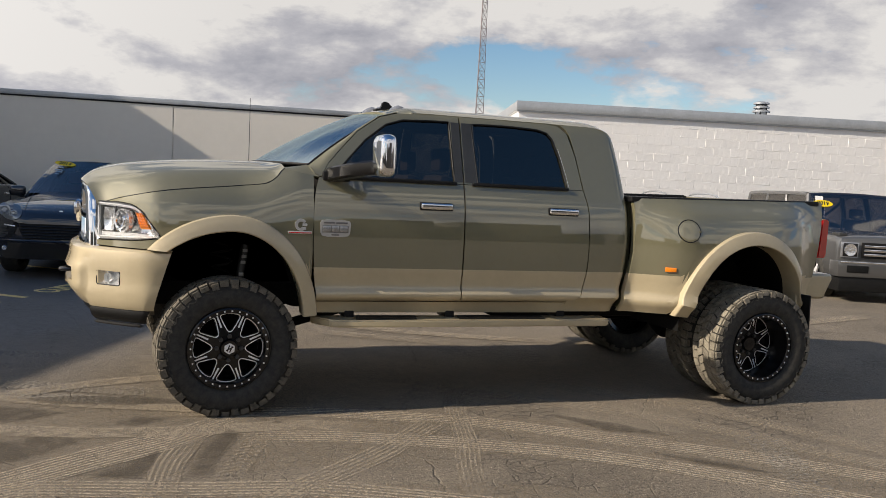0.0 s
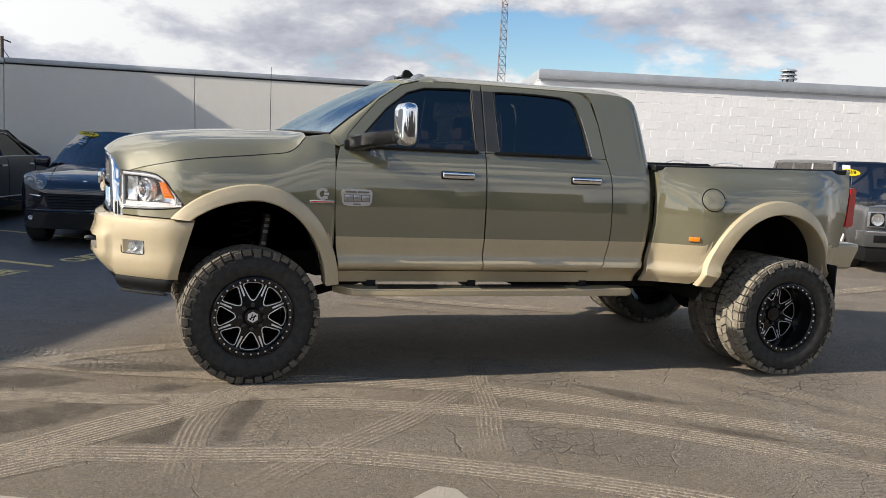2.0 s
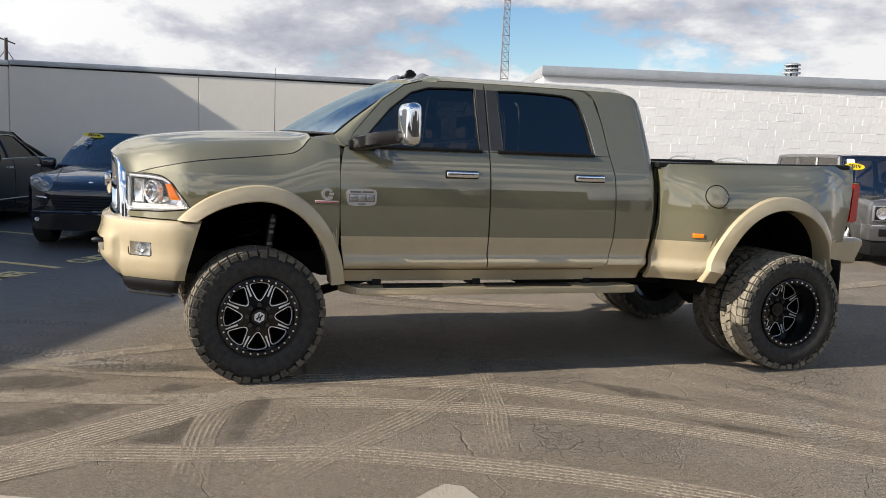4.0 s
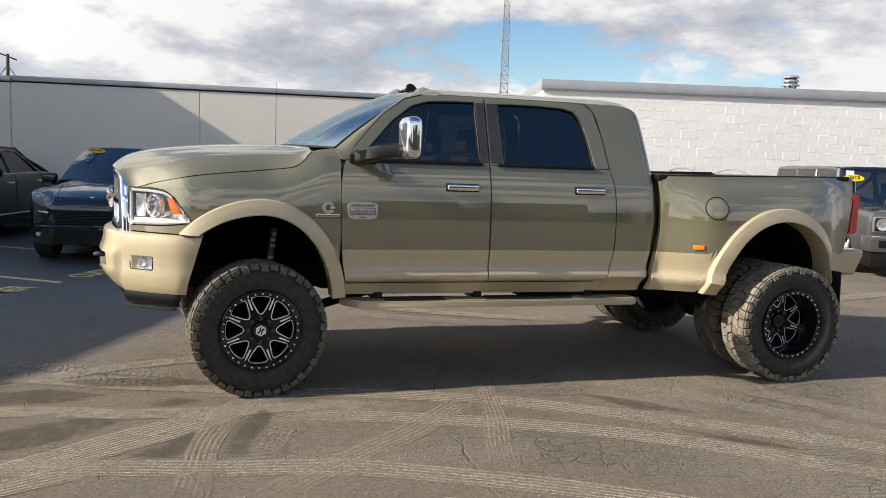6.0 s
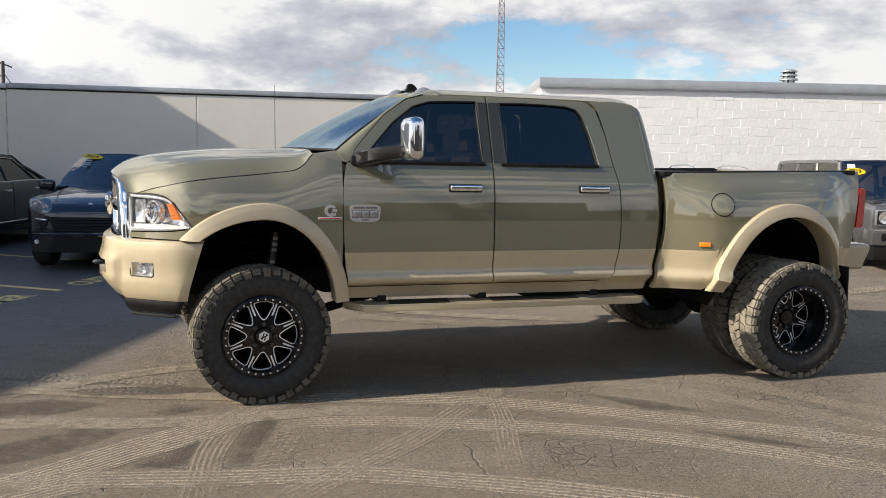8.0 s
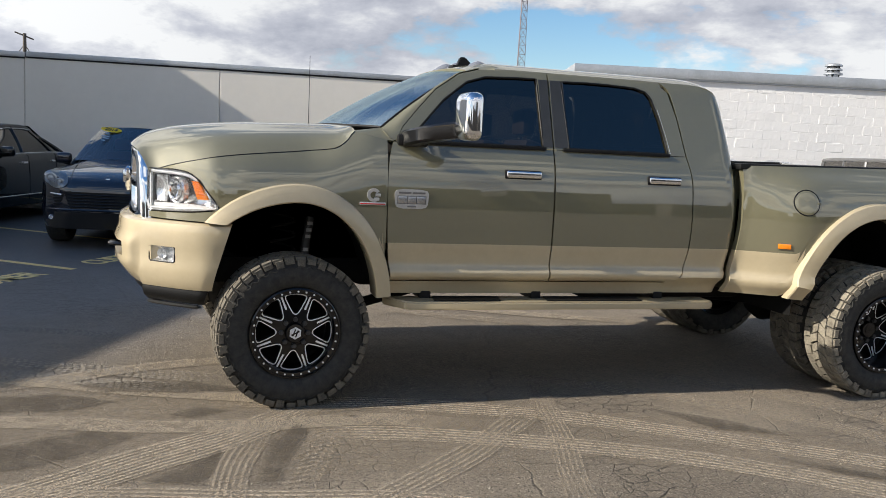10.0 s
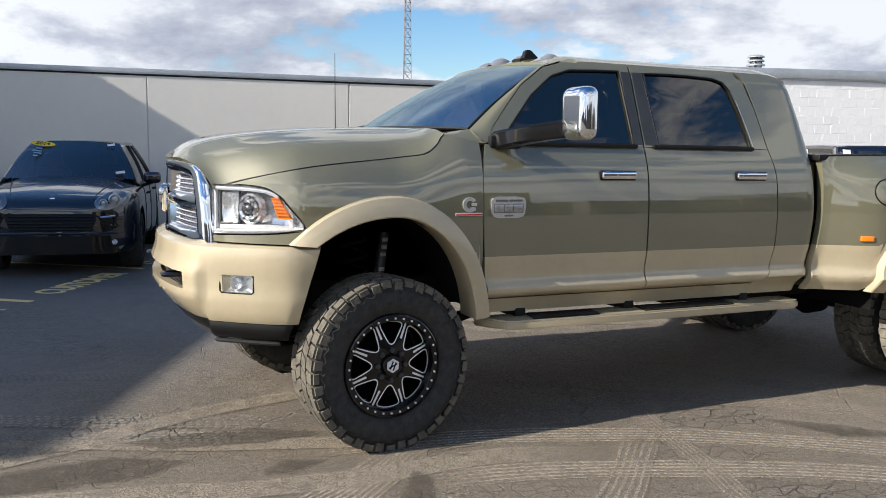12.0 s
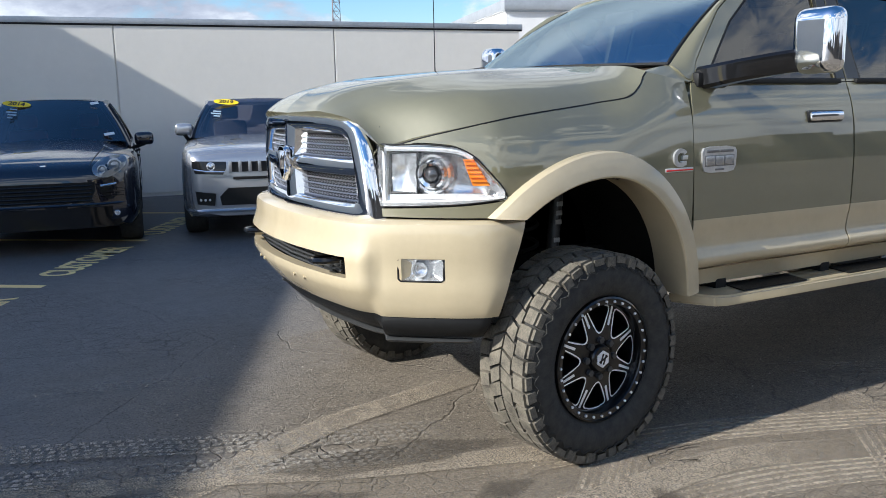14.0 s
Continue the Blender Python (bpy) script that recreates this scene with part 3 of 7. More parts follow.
tpart("hood", hem(sheet(rows), (0.02, 0, -0.03)), OLIVE)
bm = sheet([[(0.24 + 0.3 * abs(y - C) ** 2.2, y, 1.685), (0.42 + 0.25 * abs(y - C) ** 2, y, 1.680)] for y in span(0.27, 2 * C - 0.27, 15)])
tpart("cowl", bm, BLACK_PLASTIC)
for yy in (0.75, 1.45):
    tpart("wiper", tube(bmesh.new(), [(0.30, yy, 1.70), (0.36, yy + 0.15, 1.73), (0.38, yy + 0.45, 1.725)], 0.010, 6), BLACK_PLASTIC)

# doors below the belt
gap_x = curve([(0.68, 0.590), (0.80, 0.578), (0.99, 0.556), (1.19, 0.546), (1.40, 0.544), (1.50, 0.552), (1.61, 0.580), (1.66, 0.600)])
c_x = curve([(0.765, 2.50), (0.775, 2.555), (0.80, 2.590), (0.845, 2.617), (0.998, 2.642), (1.129, 2.649), (1.43, 2.641), (1.63, 2.605), (1.875, 2.570), (2.05, 2.525), (2.085, 2.497), (2.10, 2.465)])
zz_rows = span(0.762, STRIPE, 12) + [STRIPE + 0.0005] + span(STRIPE + 0.03, 1.608, 26)


def lower_door(lo_x, hi_x):
    rows = []
    for zz in zz_rows:
        l, r = lo_x(zz), hi_x(zz)
        rows.append([(x, door_y(zz), zz) for x in span(l, r, 14)])
    return hem(sheet(rows, mat=two_tone), (0, 0.03, 0))


front_doors = tpart("front_door", lower_door(lambda zz: gap_x(zz) + 0.004, lambda zz: 1.632), [OLIVE, CHAMPAGNE], both=True)
rear_doors = tpart("rear_door", lower_door(lambda zz: 1.642, lambda zz: c_x(zz) - 0.004), [OLIVE, CHAMPAGNE], both=True)


def ring_panel(outer, inner, steps=5):
    """A frame between two outlines of equally many (x, z) points, on the leaning side of the cab."""
    rows = []
    n = len(outer)
    for k in range(steps):
        s = k / (steps - 1)
        rows.append([(o[0] * (1 - s) + i[0] * s, door_y(o[1] * (1 - s) + i[1] * s), o[1] * (1 - s) + i[1] * s) for o, i in zip(outer, inner)])
    bm = sheet(rows, closed=True)
    return hem(bm, (0, 0.03, 0))


def pane(outline, push):
    bm = bmesh.new()
    top = [(x, door_y(z) + push, z) for x, z in outline]
    n = len(top)
    cx, cz = sum(p[0] for p in outline) / n, sum(p[1] for p in outline) / n
    c = bm.verts.new((cx, door_y(cz) + push, cz))
    vs = [bm.verts.new(p) for p in top]
    for i in range(n):
        bm.faces.new((vs[i], vs[(i + 1) % n], c))
    return facing(bm, (0, -1, 0))


def dense(loop, n=6):
    out = []
    for (a_, b_) in zip(loop, loop[1:] + loop[:1]):
        out += [(a_[0] + (b_[0] - a_[0]) * k / n, a_[1] + (b_[1] - a_[1]) * k / n) for k in range(n)]
    return out


F_OUT = [(0.600, 1.612), (0.645, 1.700), (0.745, 1.815), (0.865, 1.945), (1.03, 2.060), (1.17, 2.098), (1.40, 2.104), (1.632, 2.106), (1.632, 1.85), (1.632, 1.612), (1.2, 1.612), (0.9, 1.612)]
F_IN = [(0.690, 1.622), (0.740, 1.690), (0.820, 1.780), (0.920, 1.890), (1.075, 2.010), (1.20, 2.050), (1.40, 2.060), (1.555, 2.063), (1.562, 1.85), (1.568, 1.622), (1.2, 1.622), (0.9, 1.622)]
R_OUT = [(1.642, 1.612), (1.642, 1.85), (1.642, 2.106), (1.9, 2.106), (2.15, 2.105), (2.36, 2.104), (2.450, 2.093), (2.517, 2.040), (2.566, 1.870), (2.603, 1.612), (2.3, 1.612), (1.95, 1.612)]
R_IN = [(1.748, 1.622), (1.738, 1.85), (1.728, 2.058), (1.9, 2.063), (2.08, 2.062), (2.27, 2.054), (2.350, 2.032), (2.390, 1.985), (2.434, 1.84), (2.472, 1.622), (2.28, 1.622), (1.95, 1.622)]
for doors, out, inn, dark in ((front_doors, F_OUT, F_IN, (1.56, 1.64)), (rear_doors, R_OUT, R_IN, (1.64, 1.75))):
    o2, i2 = dense(out, 4), dense(inn, 4)
    tpart("window_frame", ring_panel(o2, i2), OLIVE, both=True)
    tpart("window", pane(i2, 0.012), WINDOW, "dark tinted glass", both=True)
    trim = bmesh.new()
    tube(trim, [(x, door_y(z) + 0.002, z) for x, z in i2 + i2[:1]], 0.007, 6)
    tpart("window_seal", trim, BLACK_PLASTIC, both=True)
    x0, x1 = min(p[0] for p in out), max(p[0] for p in out)
    belt = box(bmesh.new(), x0 + 0.06, x1 - (0.05 if x1 < 2 else 0.125), 0.172, 0.20, 1.602, 1.624, 0.005)
    tpart("belt_moulding", belt, BLACK_PLASTIC, both=True)
    pil = sheet([[(x, door_y(z) - 0.003, z) for x in span(dark[0] + 0.008, dark[1] - 0.008, 3)] for z in span(1.626, 2.062, 10)])
    tpart("pillar_trim", hem(pil, (0, 0.01, 0)), GREY_PLASTIC, both=True)
# thin bright strip at the rear edge of the back panes
tpart("window_strip", tube(bmesh.new(), [(x, door_y(z) - 0.004, z) for x, z in ((2.486, 1.625), (2.465, 1.75), (2.425, 1.92))], 0.0014, 6), GALV, both=True)

# cab corner behind the rear door and back of the cab
back_x = curve([(0.68, 2.945), (0.95, 2.985), (1.22, 3.008), (1.61, 2.988), (1.92, 2.958), (2.00, 2.945), (2.05, 2.925), (2.085, 2.885), (2.106, 2.82)])
rows = []
for zz in span(0.68, STRIPE, 12) + [STRIPE + 0.0005] + span(STRIPE + 0.03, 2.106, 34):
    l = c_x(zz) + 0.004 if zz > 0.77 else 2.50
    r = back_x(zz)
    row = [(x, door_y(zz), zz) for x in span(l, r - 0.07, 8)]
    row += [(r - 0.07 + 0.07 * math.sin(radians(k)), door_y(zz) + 0.07 * (1 - math.cos(radians(k))), zz) for k in (22, 45, 68, 90)]
    rows.append(row)
tpart("cab_corner", hem(sheet(rows, mat=two_tone), (0, 0.03, 0)), [OLIVE, CHAMPAGNE], both=True)
rows = [[(back_x(zz) - 0.01, y, zz) for y in span(door_y(zz) + 0.06, 2 * C - door_y(zz) - 0.06, 8)] for zz in span(0.68, 2.10, 14)]
tpart("cab_back", sheet(rows, hole=lambda c: 1.62 < c.z < 1.98 and abs(c.y - C) < 0.5), OLIVE)
tpart("rear_window", facing(sheet([[(back_x(zz) - 0.02, y, zz) for y in span(C - 0.6, C + 0.6, 3)] for zz in (1.58, 2.0)]), (1, 0, 0)), WINDOW)
rows = [[(x, door_y(zz), zz) for x in span(0.592, 2.50, 20)] for zz in span(0.672, 0.754, 6)]
tpart("rocker_panel", hem(sheet(rows), (0, 0.06, 0)), CHAMPAGNE, both=True)

# windshield, pillars and roof
ws_low = lambda w: Vector((0.235 + 0.285 * abs(w) ** 2.2, C - 0.862 * w, 1.690 + 0.012 * (1 - w * w)))
ws_top = lambda w: Vector((1.005 + 0.110 * abs(w) ** 2.4, C - 0.690 * w, 2.118 - 0.030 * w * w))
rows = []
for s in span(0, 1, 14):
    rows.append([ws_low(w) * (1 - s) + ws_top(w) * s + Vector((-0.035, 0, 0.05)) * (s * (1 - s) * 1.6) for w in span(-1, 1, 25)])
tpart("windshield", facing(sheet(rows), (-1, 0, 1)), WINDSHIELD, "blue-reflecting windshield")
edge = [p for p in (r[-1] for r in rows)]
tpart("windshield_seal", tube(bmesh.new(), [p + Vector((0, 0.004, 0.0)) for p in edge], 0.010, 6), BLACK_PLASTIC, both=True)
low_seal = bmesh.new()
tube(low_seal, [ws_low(w) for w in span(-1, 1, 20)], 0.012, 6)
tpart("windshield_base_seal", low_seal, BLACK_PLASTIC)
outer = dense([(0.560, 1.630), (0.600, 1.618), (0.645, 1.706), (0.745, 1.822), (0.865, 1.952), (1.03, 2.068), (1.17, 2.106)], 3)
outer = outer[: 6 * 3 + 1]
rows = []
for k, (x, z) in enumerate(outer):
    s = max(0.0, min(1.0, (k - 1.5) / (len(outer) - 2.5)))
    i = s * (len(edge) - 1)
    j = min(int(i), len(edge) - 2)
    p = edge[j].lerp(edge[j + 1], i - j)
    q = Vector((x, door_y(z), z))
    rows.append([q.lerp(p, f) + Vector((-0.010, -0.012, 0.008)) * math.sin(math.pi * f) for f in span(0, 1, 7)])
tpart("windshield_pillar", hem(sheet(rows), (0, 0.03, -0.01)), OLIVE, both=True)

base_low = [Vector((x, fender_y(x, 1.655 - (x - 0.35) * 0.20), 1.655 - (x - 0.35) * 0.20)) for x in span(0.352, 0.545, 8)] + [Vector((0.575, door_y(1.618), 1.612)), Vector((0.600, door_y(1.62), 1.620))]
base_top = [Vector((0.352, 0.262, 1.662)).lerp(edge[0], f) for f in span(0, 1, 8)] + [edge[1].copy(), edge[1].lerp(edge[2], 0.5)]
tpart("pillar_base", hem(sheet([base_low, [p.lerp(q, 0.5) + Vector((0, -0.006, 0.006)) for p, q in zip(base_low, base_top)], base_top]), (0, 0.02, -0.01)), OLIVE, both=True)

edge_z = curve([(0.98, 2.04), (1.03, 2.066), (1.17, 2.106), (1.4, 2.112), (2.34, 2.112), (2.44, 2.110), (2.72, 2.108), (2.83, 2.094), (2.90, 2.063), (2.945, 2.020)])
rows = []
for x in [1.0 + 0.0] + span(1.03, 2.70, 26) + [2.78, 2.84, 2.885, 2.92, 2.945]:
    fall = 0.0 if x < 2.72 else 0.080 * ((x - 2.72) / 0.225) ** 2.2
    zc = 2.172 - fall
    if x < 1.35:
        zc -= 0.052 * ((1.35 - x) / 0.35) ** 1.8
    ze = edge_z(x) - fall * 0.1
    y0 = door_y(ze)
    y0 += 0.06 * max(0.0, (x - 2.86) / 0.085) ** 2
    if x < 1.17:
        y0, ze = 0.43 + 0.01, 2.088
    row = []
    for w in span(-1, 1, 31):
        q = 1 - abs(w)
        prof = 1 - (1 - min(1, q * 2.4)) ** 2.6
        fr = 1.0 + 0.11 * abs(w) ** 2.4
        row.append((x if x > 1.4 else fr + (x - 1.0) * (1.4 - fr) / 0.4, C - (C - y0) * w, ze + (zc - ze) * (0.82 * prof + 0.18 * (1 - w * w))))
    rows.append(row)
tpart("roof", hem(sheet(rows), (0, 0, -0.03)), OLIVE)
rear_top = [[Vector(p) for p in rows[-1]], [Vector((2.955, p[1] * 0.985 + C * 0.015, p[2] - 0.03)) for p in rows[-1]], [Vector((2.965, p[1] * 0.97 + C * 0.03, p[2] - 0.10)) for p in rows[-1]]]
tpart("roof_rear_edge", sheet(rear_top), OLIVE)

# five roof marker lamps and the aerial fin
for k in range(5):
    w = (k - 2) / 2
    x, y = 1.09 + 0.085 * abs(w) ** 2, C - 0.48 * w
    bm = bmesh.new()
    rows = []
    for s in span(0, 1, 7):
        hgt, half = 0.046 * math.sin(math.pi * min(1, s * 0.9 + 0.1)) ** 0.7, 0.058 * (0.55 + 0.45 * math.sin(math.pi * (0.1 + 0.8 * s)))
        rows.append([(x - 0.02 + 0.17 * s, y + half * math.cos(radians(g)), 2.126 + 0.026 * min(1, s * 2) - 0.016 * abs(w) + hgt * math.sin(radians(g))) for g in span(0, 180, 9)])
    tpart("roof_lamp", sheet(rows, bm), SMOKE, "smoky clear roof marker lamp")
fin = plate(bmesh.new(), [(1.13, C - 0.33, 2.13), (1.27, C - 0.33, 2.14), (1.24, C - 0.33, 2.165), (1.205, C - 0.33, 2.215), (1.165, C - 0.33, 2.215), (1.15, C - 0.33, 2.17)], (0, 0.05, 0))
bmesh.ops.bevel(fin, geom=fin.edges[:], offset=0.008, segments=2, affect="EDGES")
box(fin, 1.10, 1.36, C - 0.36, C - 0.25, 2.125, 2.158, 0.012)
tpart("aerial_fin", fin, BLACK_PLASTIC)
tpart("aerial_mast", rod(bmesh.new(), (0.29, 2.08, 1.55), (0.285, 2.08, 2.27), 0.004, 0.002, 6), BLACK_PLASTIC, "thin whip aerial")


# wheel-arch flares
def flare(cx, cz, fo, ro, ho, fi, ri, hi, y_of, out, a0, a1, n=44, cut=0.0):
    rows = []
    for k in range(n):
        g = radians(a0 + (a1 - a0) * k / (n - 1))
        c, s = math.cos(g), math.sin(g)
        po = Vector((cx - (fo if c > 0 else ro) * c, 0, cz + ho * s))
        g = radians(a0 + cut + (a1 - a0 - cut) * k / (n - 1))
        c, s = math.cos(g), math.sin(g)
        pi = Vector((cx - (fi if c > 0 else ri) * c, 0, cz + hi * s))
        row = []
        for f, d in ((-0.02, 0.012), (0.0, -out * 0.45), (0.06, -out * 0.66), (0.30, -out * 0.82), (0.60, -out * 0.94), (0.92, -out), (0.98, -out + 0.006), (1.0, -out + 0.016), (1.0, 0.04), (0.97, 0.13)):
            p = po.lerp(pi, f)
            row.append((p.x, y_of(p.x, p.z) + d, p.z))
        rows.append(row)
    return sheet(rows)


def flare_y(x, z):
    return plan_y(x) + 0.02 * max(0.0, min(1.0, (1.05 - z) / 0.35))


tpart("front_flare", hem(flare(0.02, 0.62, 0.71, 0.572, 0.713, 0.635, 0.475, 0.603, flare_y, 0.060, 41.5, 176, cut=9.0), (0, 0.02, 0)), CHAMPAGNE, "champagne wheel-arch flare", both=True, angle=24)

# bed sides, swollen over the twin wheels
swell = curve([(2.95, 0.0), (3.02, 0.008), (3.12, 0.065), (3.25, 0.150), (3.36, 0.205), (3.46, 0.228), (3.6, 0.235), (3.8, 0.237), (4.2, 0.235), (4.45, 0.19), (4.6, 0.10), (4.74, 0.035), (4.85, 0.015)])
swell_z = curve([(0.60, 0.80), (0.72, 0.92), (0.85, 1.0), (1.25, 1.0), (1.36, 0.93), (1.445, 0.83), (1.475, 0.76), (1.50, 0.66), (1.57, 0.36), (1.62, 0.30)])
bed_base = curve([(0.66, 0.18), (0.72, 0.150), (0.76, 0.118), (0.795, 0.113), (0.835, 0.138), (0.90, 0.133), (1.0, 0.118), (1.2, 0.115), (1.4, 0.122), (1.52, 0.135), (1.60, 0.150), (1.65, 0.165)])
bed_y = lambda x, z: bed_base(z) - swell(x) * swell_z(z)
bed_f = curve([(0.66, 2.965), (0.95, 3.005), (1.22, 3.032), (1.53, 3.026), (1.61, 3.000)])
bed_r = curve([(0.75, 4.70), (1.05, 4.765), (1.40, 4.820), (1.63, 4.845)])
rows = []
for k in range(64):
    s = k / 63
    col = []
    xm = 3.0 + 1.77 * s
    lo = arch(xm, 3.98, 0.62, 0.62, 0.575, 0.71) or (0.69 if xm < 3.5 else 0.80)
    if xm < 3.36:
        lo = 0.69
    hi = 1.574 + 0.040 * s
    for j in range(36):
        zz = lo + (hi - lo) * j / 35
        x = bed_f(zz) + (bed_r(zz) - bed_f(zz)) * s
        col.append((x, bed_y(x, zz), zz))
    rows.append(col)
bm = sheet(rows, mat=two_tone)
tpart("bed_side", hem(bm, (0, 0.05, 0)), [OLIVE, CHAMPAGNE], both=True)
tpart("rear_flare", hem(flare(3.98, 0.62, 0.655, 0.605, 0.738, 0.535, 0.545, 0.632, lambda x, z: bed_y(max(x, 3.44), min(z, 1.28)), 0.050, 5, 170), (0, 0.02, 0)), CHAMPAGNE, "champagne wheel-arch flare", both=True, angle=24)
tpart("bed_rail", box(bmesh.new(), 3.0, 4.80, 0.130, 0.23, 1.545, 1.587, 0.010, pose(0, 0, 0) @ Matrix.Translation((3.0, 0, 1.58)) @ Matrix.Rotation(radians(-1.15), 4, "Y") @ Matrix.Translation((-3.0, 0, -1.58))), BLACK_PLASTIC, both=True)
tpart("bed_cover", box(bmesh.new(), 3.02, 4.80, 0.20, 2 * C - 0.20, 1.545, 1.588, 0.012), BLACK_PLASTIC, "black soft bed cover")
tpart("bed_front_wall", box(bmesh.new(), 3.03, 3.06, 0.22, 2 * C - 0.22, 0.70, 1.59), OLIVE)
tpart("tailgate", box(bmesh.new(), 4.82, 4.88, 0.22, 2 * C - 0.22, 0.98, 1.610, 0.015), OLIVE)
bm = plate(bmesh.new(), [(4.825, 0.098, 1.475), (4.925, 0.125, 1.475), (4.918, 0.125, 1.15), (4.800, 0.093, 1.15)], (0.0, 0.12, 0))
bmesh.ops.bevel(bm, geom=bm.edges[:], offset=0.012, segments=2, affect="EDGES")
tpart("tail_lamp", bm, RED, "red tail lamp", both=True)
bm = box(bmesh.new(), 4.66, 4.99, 0.09, 2 * C - 0.10, 0.80, 1.02, 0.05, seg=3)
for v in bm.verts:
    if v.co.z < 0.9 and v.co.x > 4.8:
        v.co.x -= 0.06
tpart("rear_bumper", bm, CHAMPAGNE)
FX, FZ = 3.395, 1.345
on_bed = lambda r, g, lift: Vector((FX + r * math.cos(g), bed_y(FX + r * math.cos(g), FZ + r * math.sin(g)) - lift, FZ + r * math.sin(g)))
bm = sheet([[on_bed(r, 2 * math.pi * k / 40, 0.004 if r < 0.08 else 0.0025) for k in range(40)] for r in (0.001, 0.03, 0.06, 0.076, 0.081)], closed=True)
tpart("fuel_door", bm, OLIVE, "round fuel door", both=True)
tpart("fuel_door_gap", tube(bmesh.new(), [on_bed(0.085, 2 * math.pi * k / 40, -0.0005) for k in range(41)], 0.0042, 6), BLACK_PLASTIC, both=True)
tpart("fuel_door_latch", box(bmesh.new(), FX + 0.068, FX + 0.094, bed_y(FX + 0.08, FZ) - 0.008, bed_y(FX + 0.08, FZ) + 0.01, FZ - 0.008, FZ + 0.008, 0.003), OLIVE)
bm = box(bmesh.new(), -0.042, 0.042, -0.014, 0.02, -0.017, 0.017, 0.006)
ob = tpart("side_marker", bm, AMBER, "amber side marker lamp")
ob.location = Vector((3.275, bed_y(3.275, 1.04) - 0.0, 1.042))
ob.rotation_euler = (0, 0, radians(-28))

# front bumper, swept along its plan
plan = [(-0.41, 0.088), (-0.50, 0.10), (-0.60, 0.145), (-0.70, 0.212), (-0.80, 0.29), (-0.88, 0.36), (-0.947, 0.440), (-0.99, 0.56), (-1.015, 0.70), (-1.04, 0.90), (-1.05, C)]
lens_ = [0.0]
for p, q in zip(plan, plan[1:]):
    lens_.append(lens_[-1] + math.dist(p, q))
path_x, path_y = curve(list(zip(lens_, (p[0] for p in plan)))), curve(list(zip(lens_, (p[1] for p in plan))))
END = lens_[-1]


def on_path(s, out, z):
    far = s > END
    k = 2 * END - s if far else s
    d = Vector((path_x(k + 0.01) - path_x(k - 0.01), path_y(k + 0.01) - path_y(k - 0.01), 0)).normalized()
    if k < 0.012:
        d = Vector((-0.99, 0.13, 0)).normalized()
    if k > END - 0.012:
        d = Vector((0, 1, 0))
    nrm = Vector((-d.y, d.x, 0))
    x, y = path_x(k) + nrm.x * out, path_y(k) + nrm.y * out
    return Vector((x, 2 * C - y if far else y, z))


probe = on_path(0.2, 0.1, 1.0) - on_path(0.2, 0.0, 1.0)
OUTWARD = 1.0 if probe.x < 0 else -1.0
FOG_S = (0.290, 0.465)


def pod(s, z):
    """The middle of the bumper stands a little proud below its top ledge."""
    k = max(0.0, min(1.0, (s - lens_[5] - 0.005) / 0.055))
    g = max(0.0, min(1.0, (0.99 - z) / 0.05))
    back = 0.085 * max(0.0, min(1.4, (0.81 - z) / 0.15))
    return (0.028 * g - back) * k * k * (3 - 2 * k)


def bumper_rows(levels, lip):
    rows = []
    for z, out in levels:
        s0 = lip(z)
        ss = span(s0, FOG_S[0], 9) + span(FOG_S[0] + 0.015, FOG_S[1], 9) + span(FOG_S[1] + 0.02, END, 34)
        ss = ss + [2 * END - s for s in ss[-2::-1]]
        rows.append([on_path(s, (out + pod(min(s, 2 * END - s), z)) * OUTWARD, z) for s in ss])
    return rows


def arc_of(c):
    """How far along the plan a point lies, from the nearest end."""
    y = min(c.y, 2 * C - c.y)
    best = min(range(200), key=lambda i: (path_y(END * i / 199) - y) ** 2 + (path_x(END * i / 199) - c.x) ** 2)
    return END * best / 199


levels = [(1.078, -0.14), (1.084, -0.08), (1.082, -0.025), (1.070, -0.006), (1.05, 0.0), (1.01, 0.002), (0.965, 0.002), (0.935, -0.002), (0.905, -0.004), (0.875, -0.006), (0.848, -0.006), (0.82, -0.004), (0.79, -0.006), (0.75, -0.012), (0.71, -0.022), (0.690, -0.034)]
tilt = lambda z: 0.002 + 0.115 * (1.08 - z) / 0.39


def bumper_hole(c):
    mid = min(c.y, 2 * C - c.y)
    if 0.845 < c.z < 0.94 and mid > 0.455:
        return True
    return 0.845 < c.z < 0.937 and FOG_S[0] + 0.005 < arc_of(c) < FOG_S[1] + 0.005


bm = sheet(bumper_rows(levels, tilt), hole=bumper_hole)
tpart("front_bumper", hem(bm, (0.05, 0, 0)), CHAMPAGNE, "champagne painted front bumper")
levels2 = [(0.690, -0.040), (0.665, -0.034), (0.63, -0.045), (0.600, -0.075), (0.585, -0.14)]
bm = sheet(bumper_rows(levels2, lambda z: 0.12 + (0.69 - z) * 0.5))
tpart("bumper_valance", hem(bm, (0.03, 0, 0)), BLACK_PLASTIC, "black lower valance")
levels3 = [(0.592, -0.085), (0.582, -0.070), (0.570, -0.085), (0.574, -0.14)]
tpart("chin_spoiler", hem(sheet(bumper_rows(levels3, lambda z: 0.20)), (0.02, 0, 0)), GREY_PLASTIC, "grey chin strip")
tpart("bumper_recess", box(bmesh.new(), -0.93, -0.88, 0.44, 2 * C - 0.44, 0.78, 0.97), BLACK_PLASTIC)
bm = bmesh.new()
for k in range(9):
    y = 0.62 + 0.127 * k
    box(bm, -0.955, -0.94, y - 0.055, y + 0.055, 0.83, 0.925, 0.004)
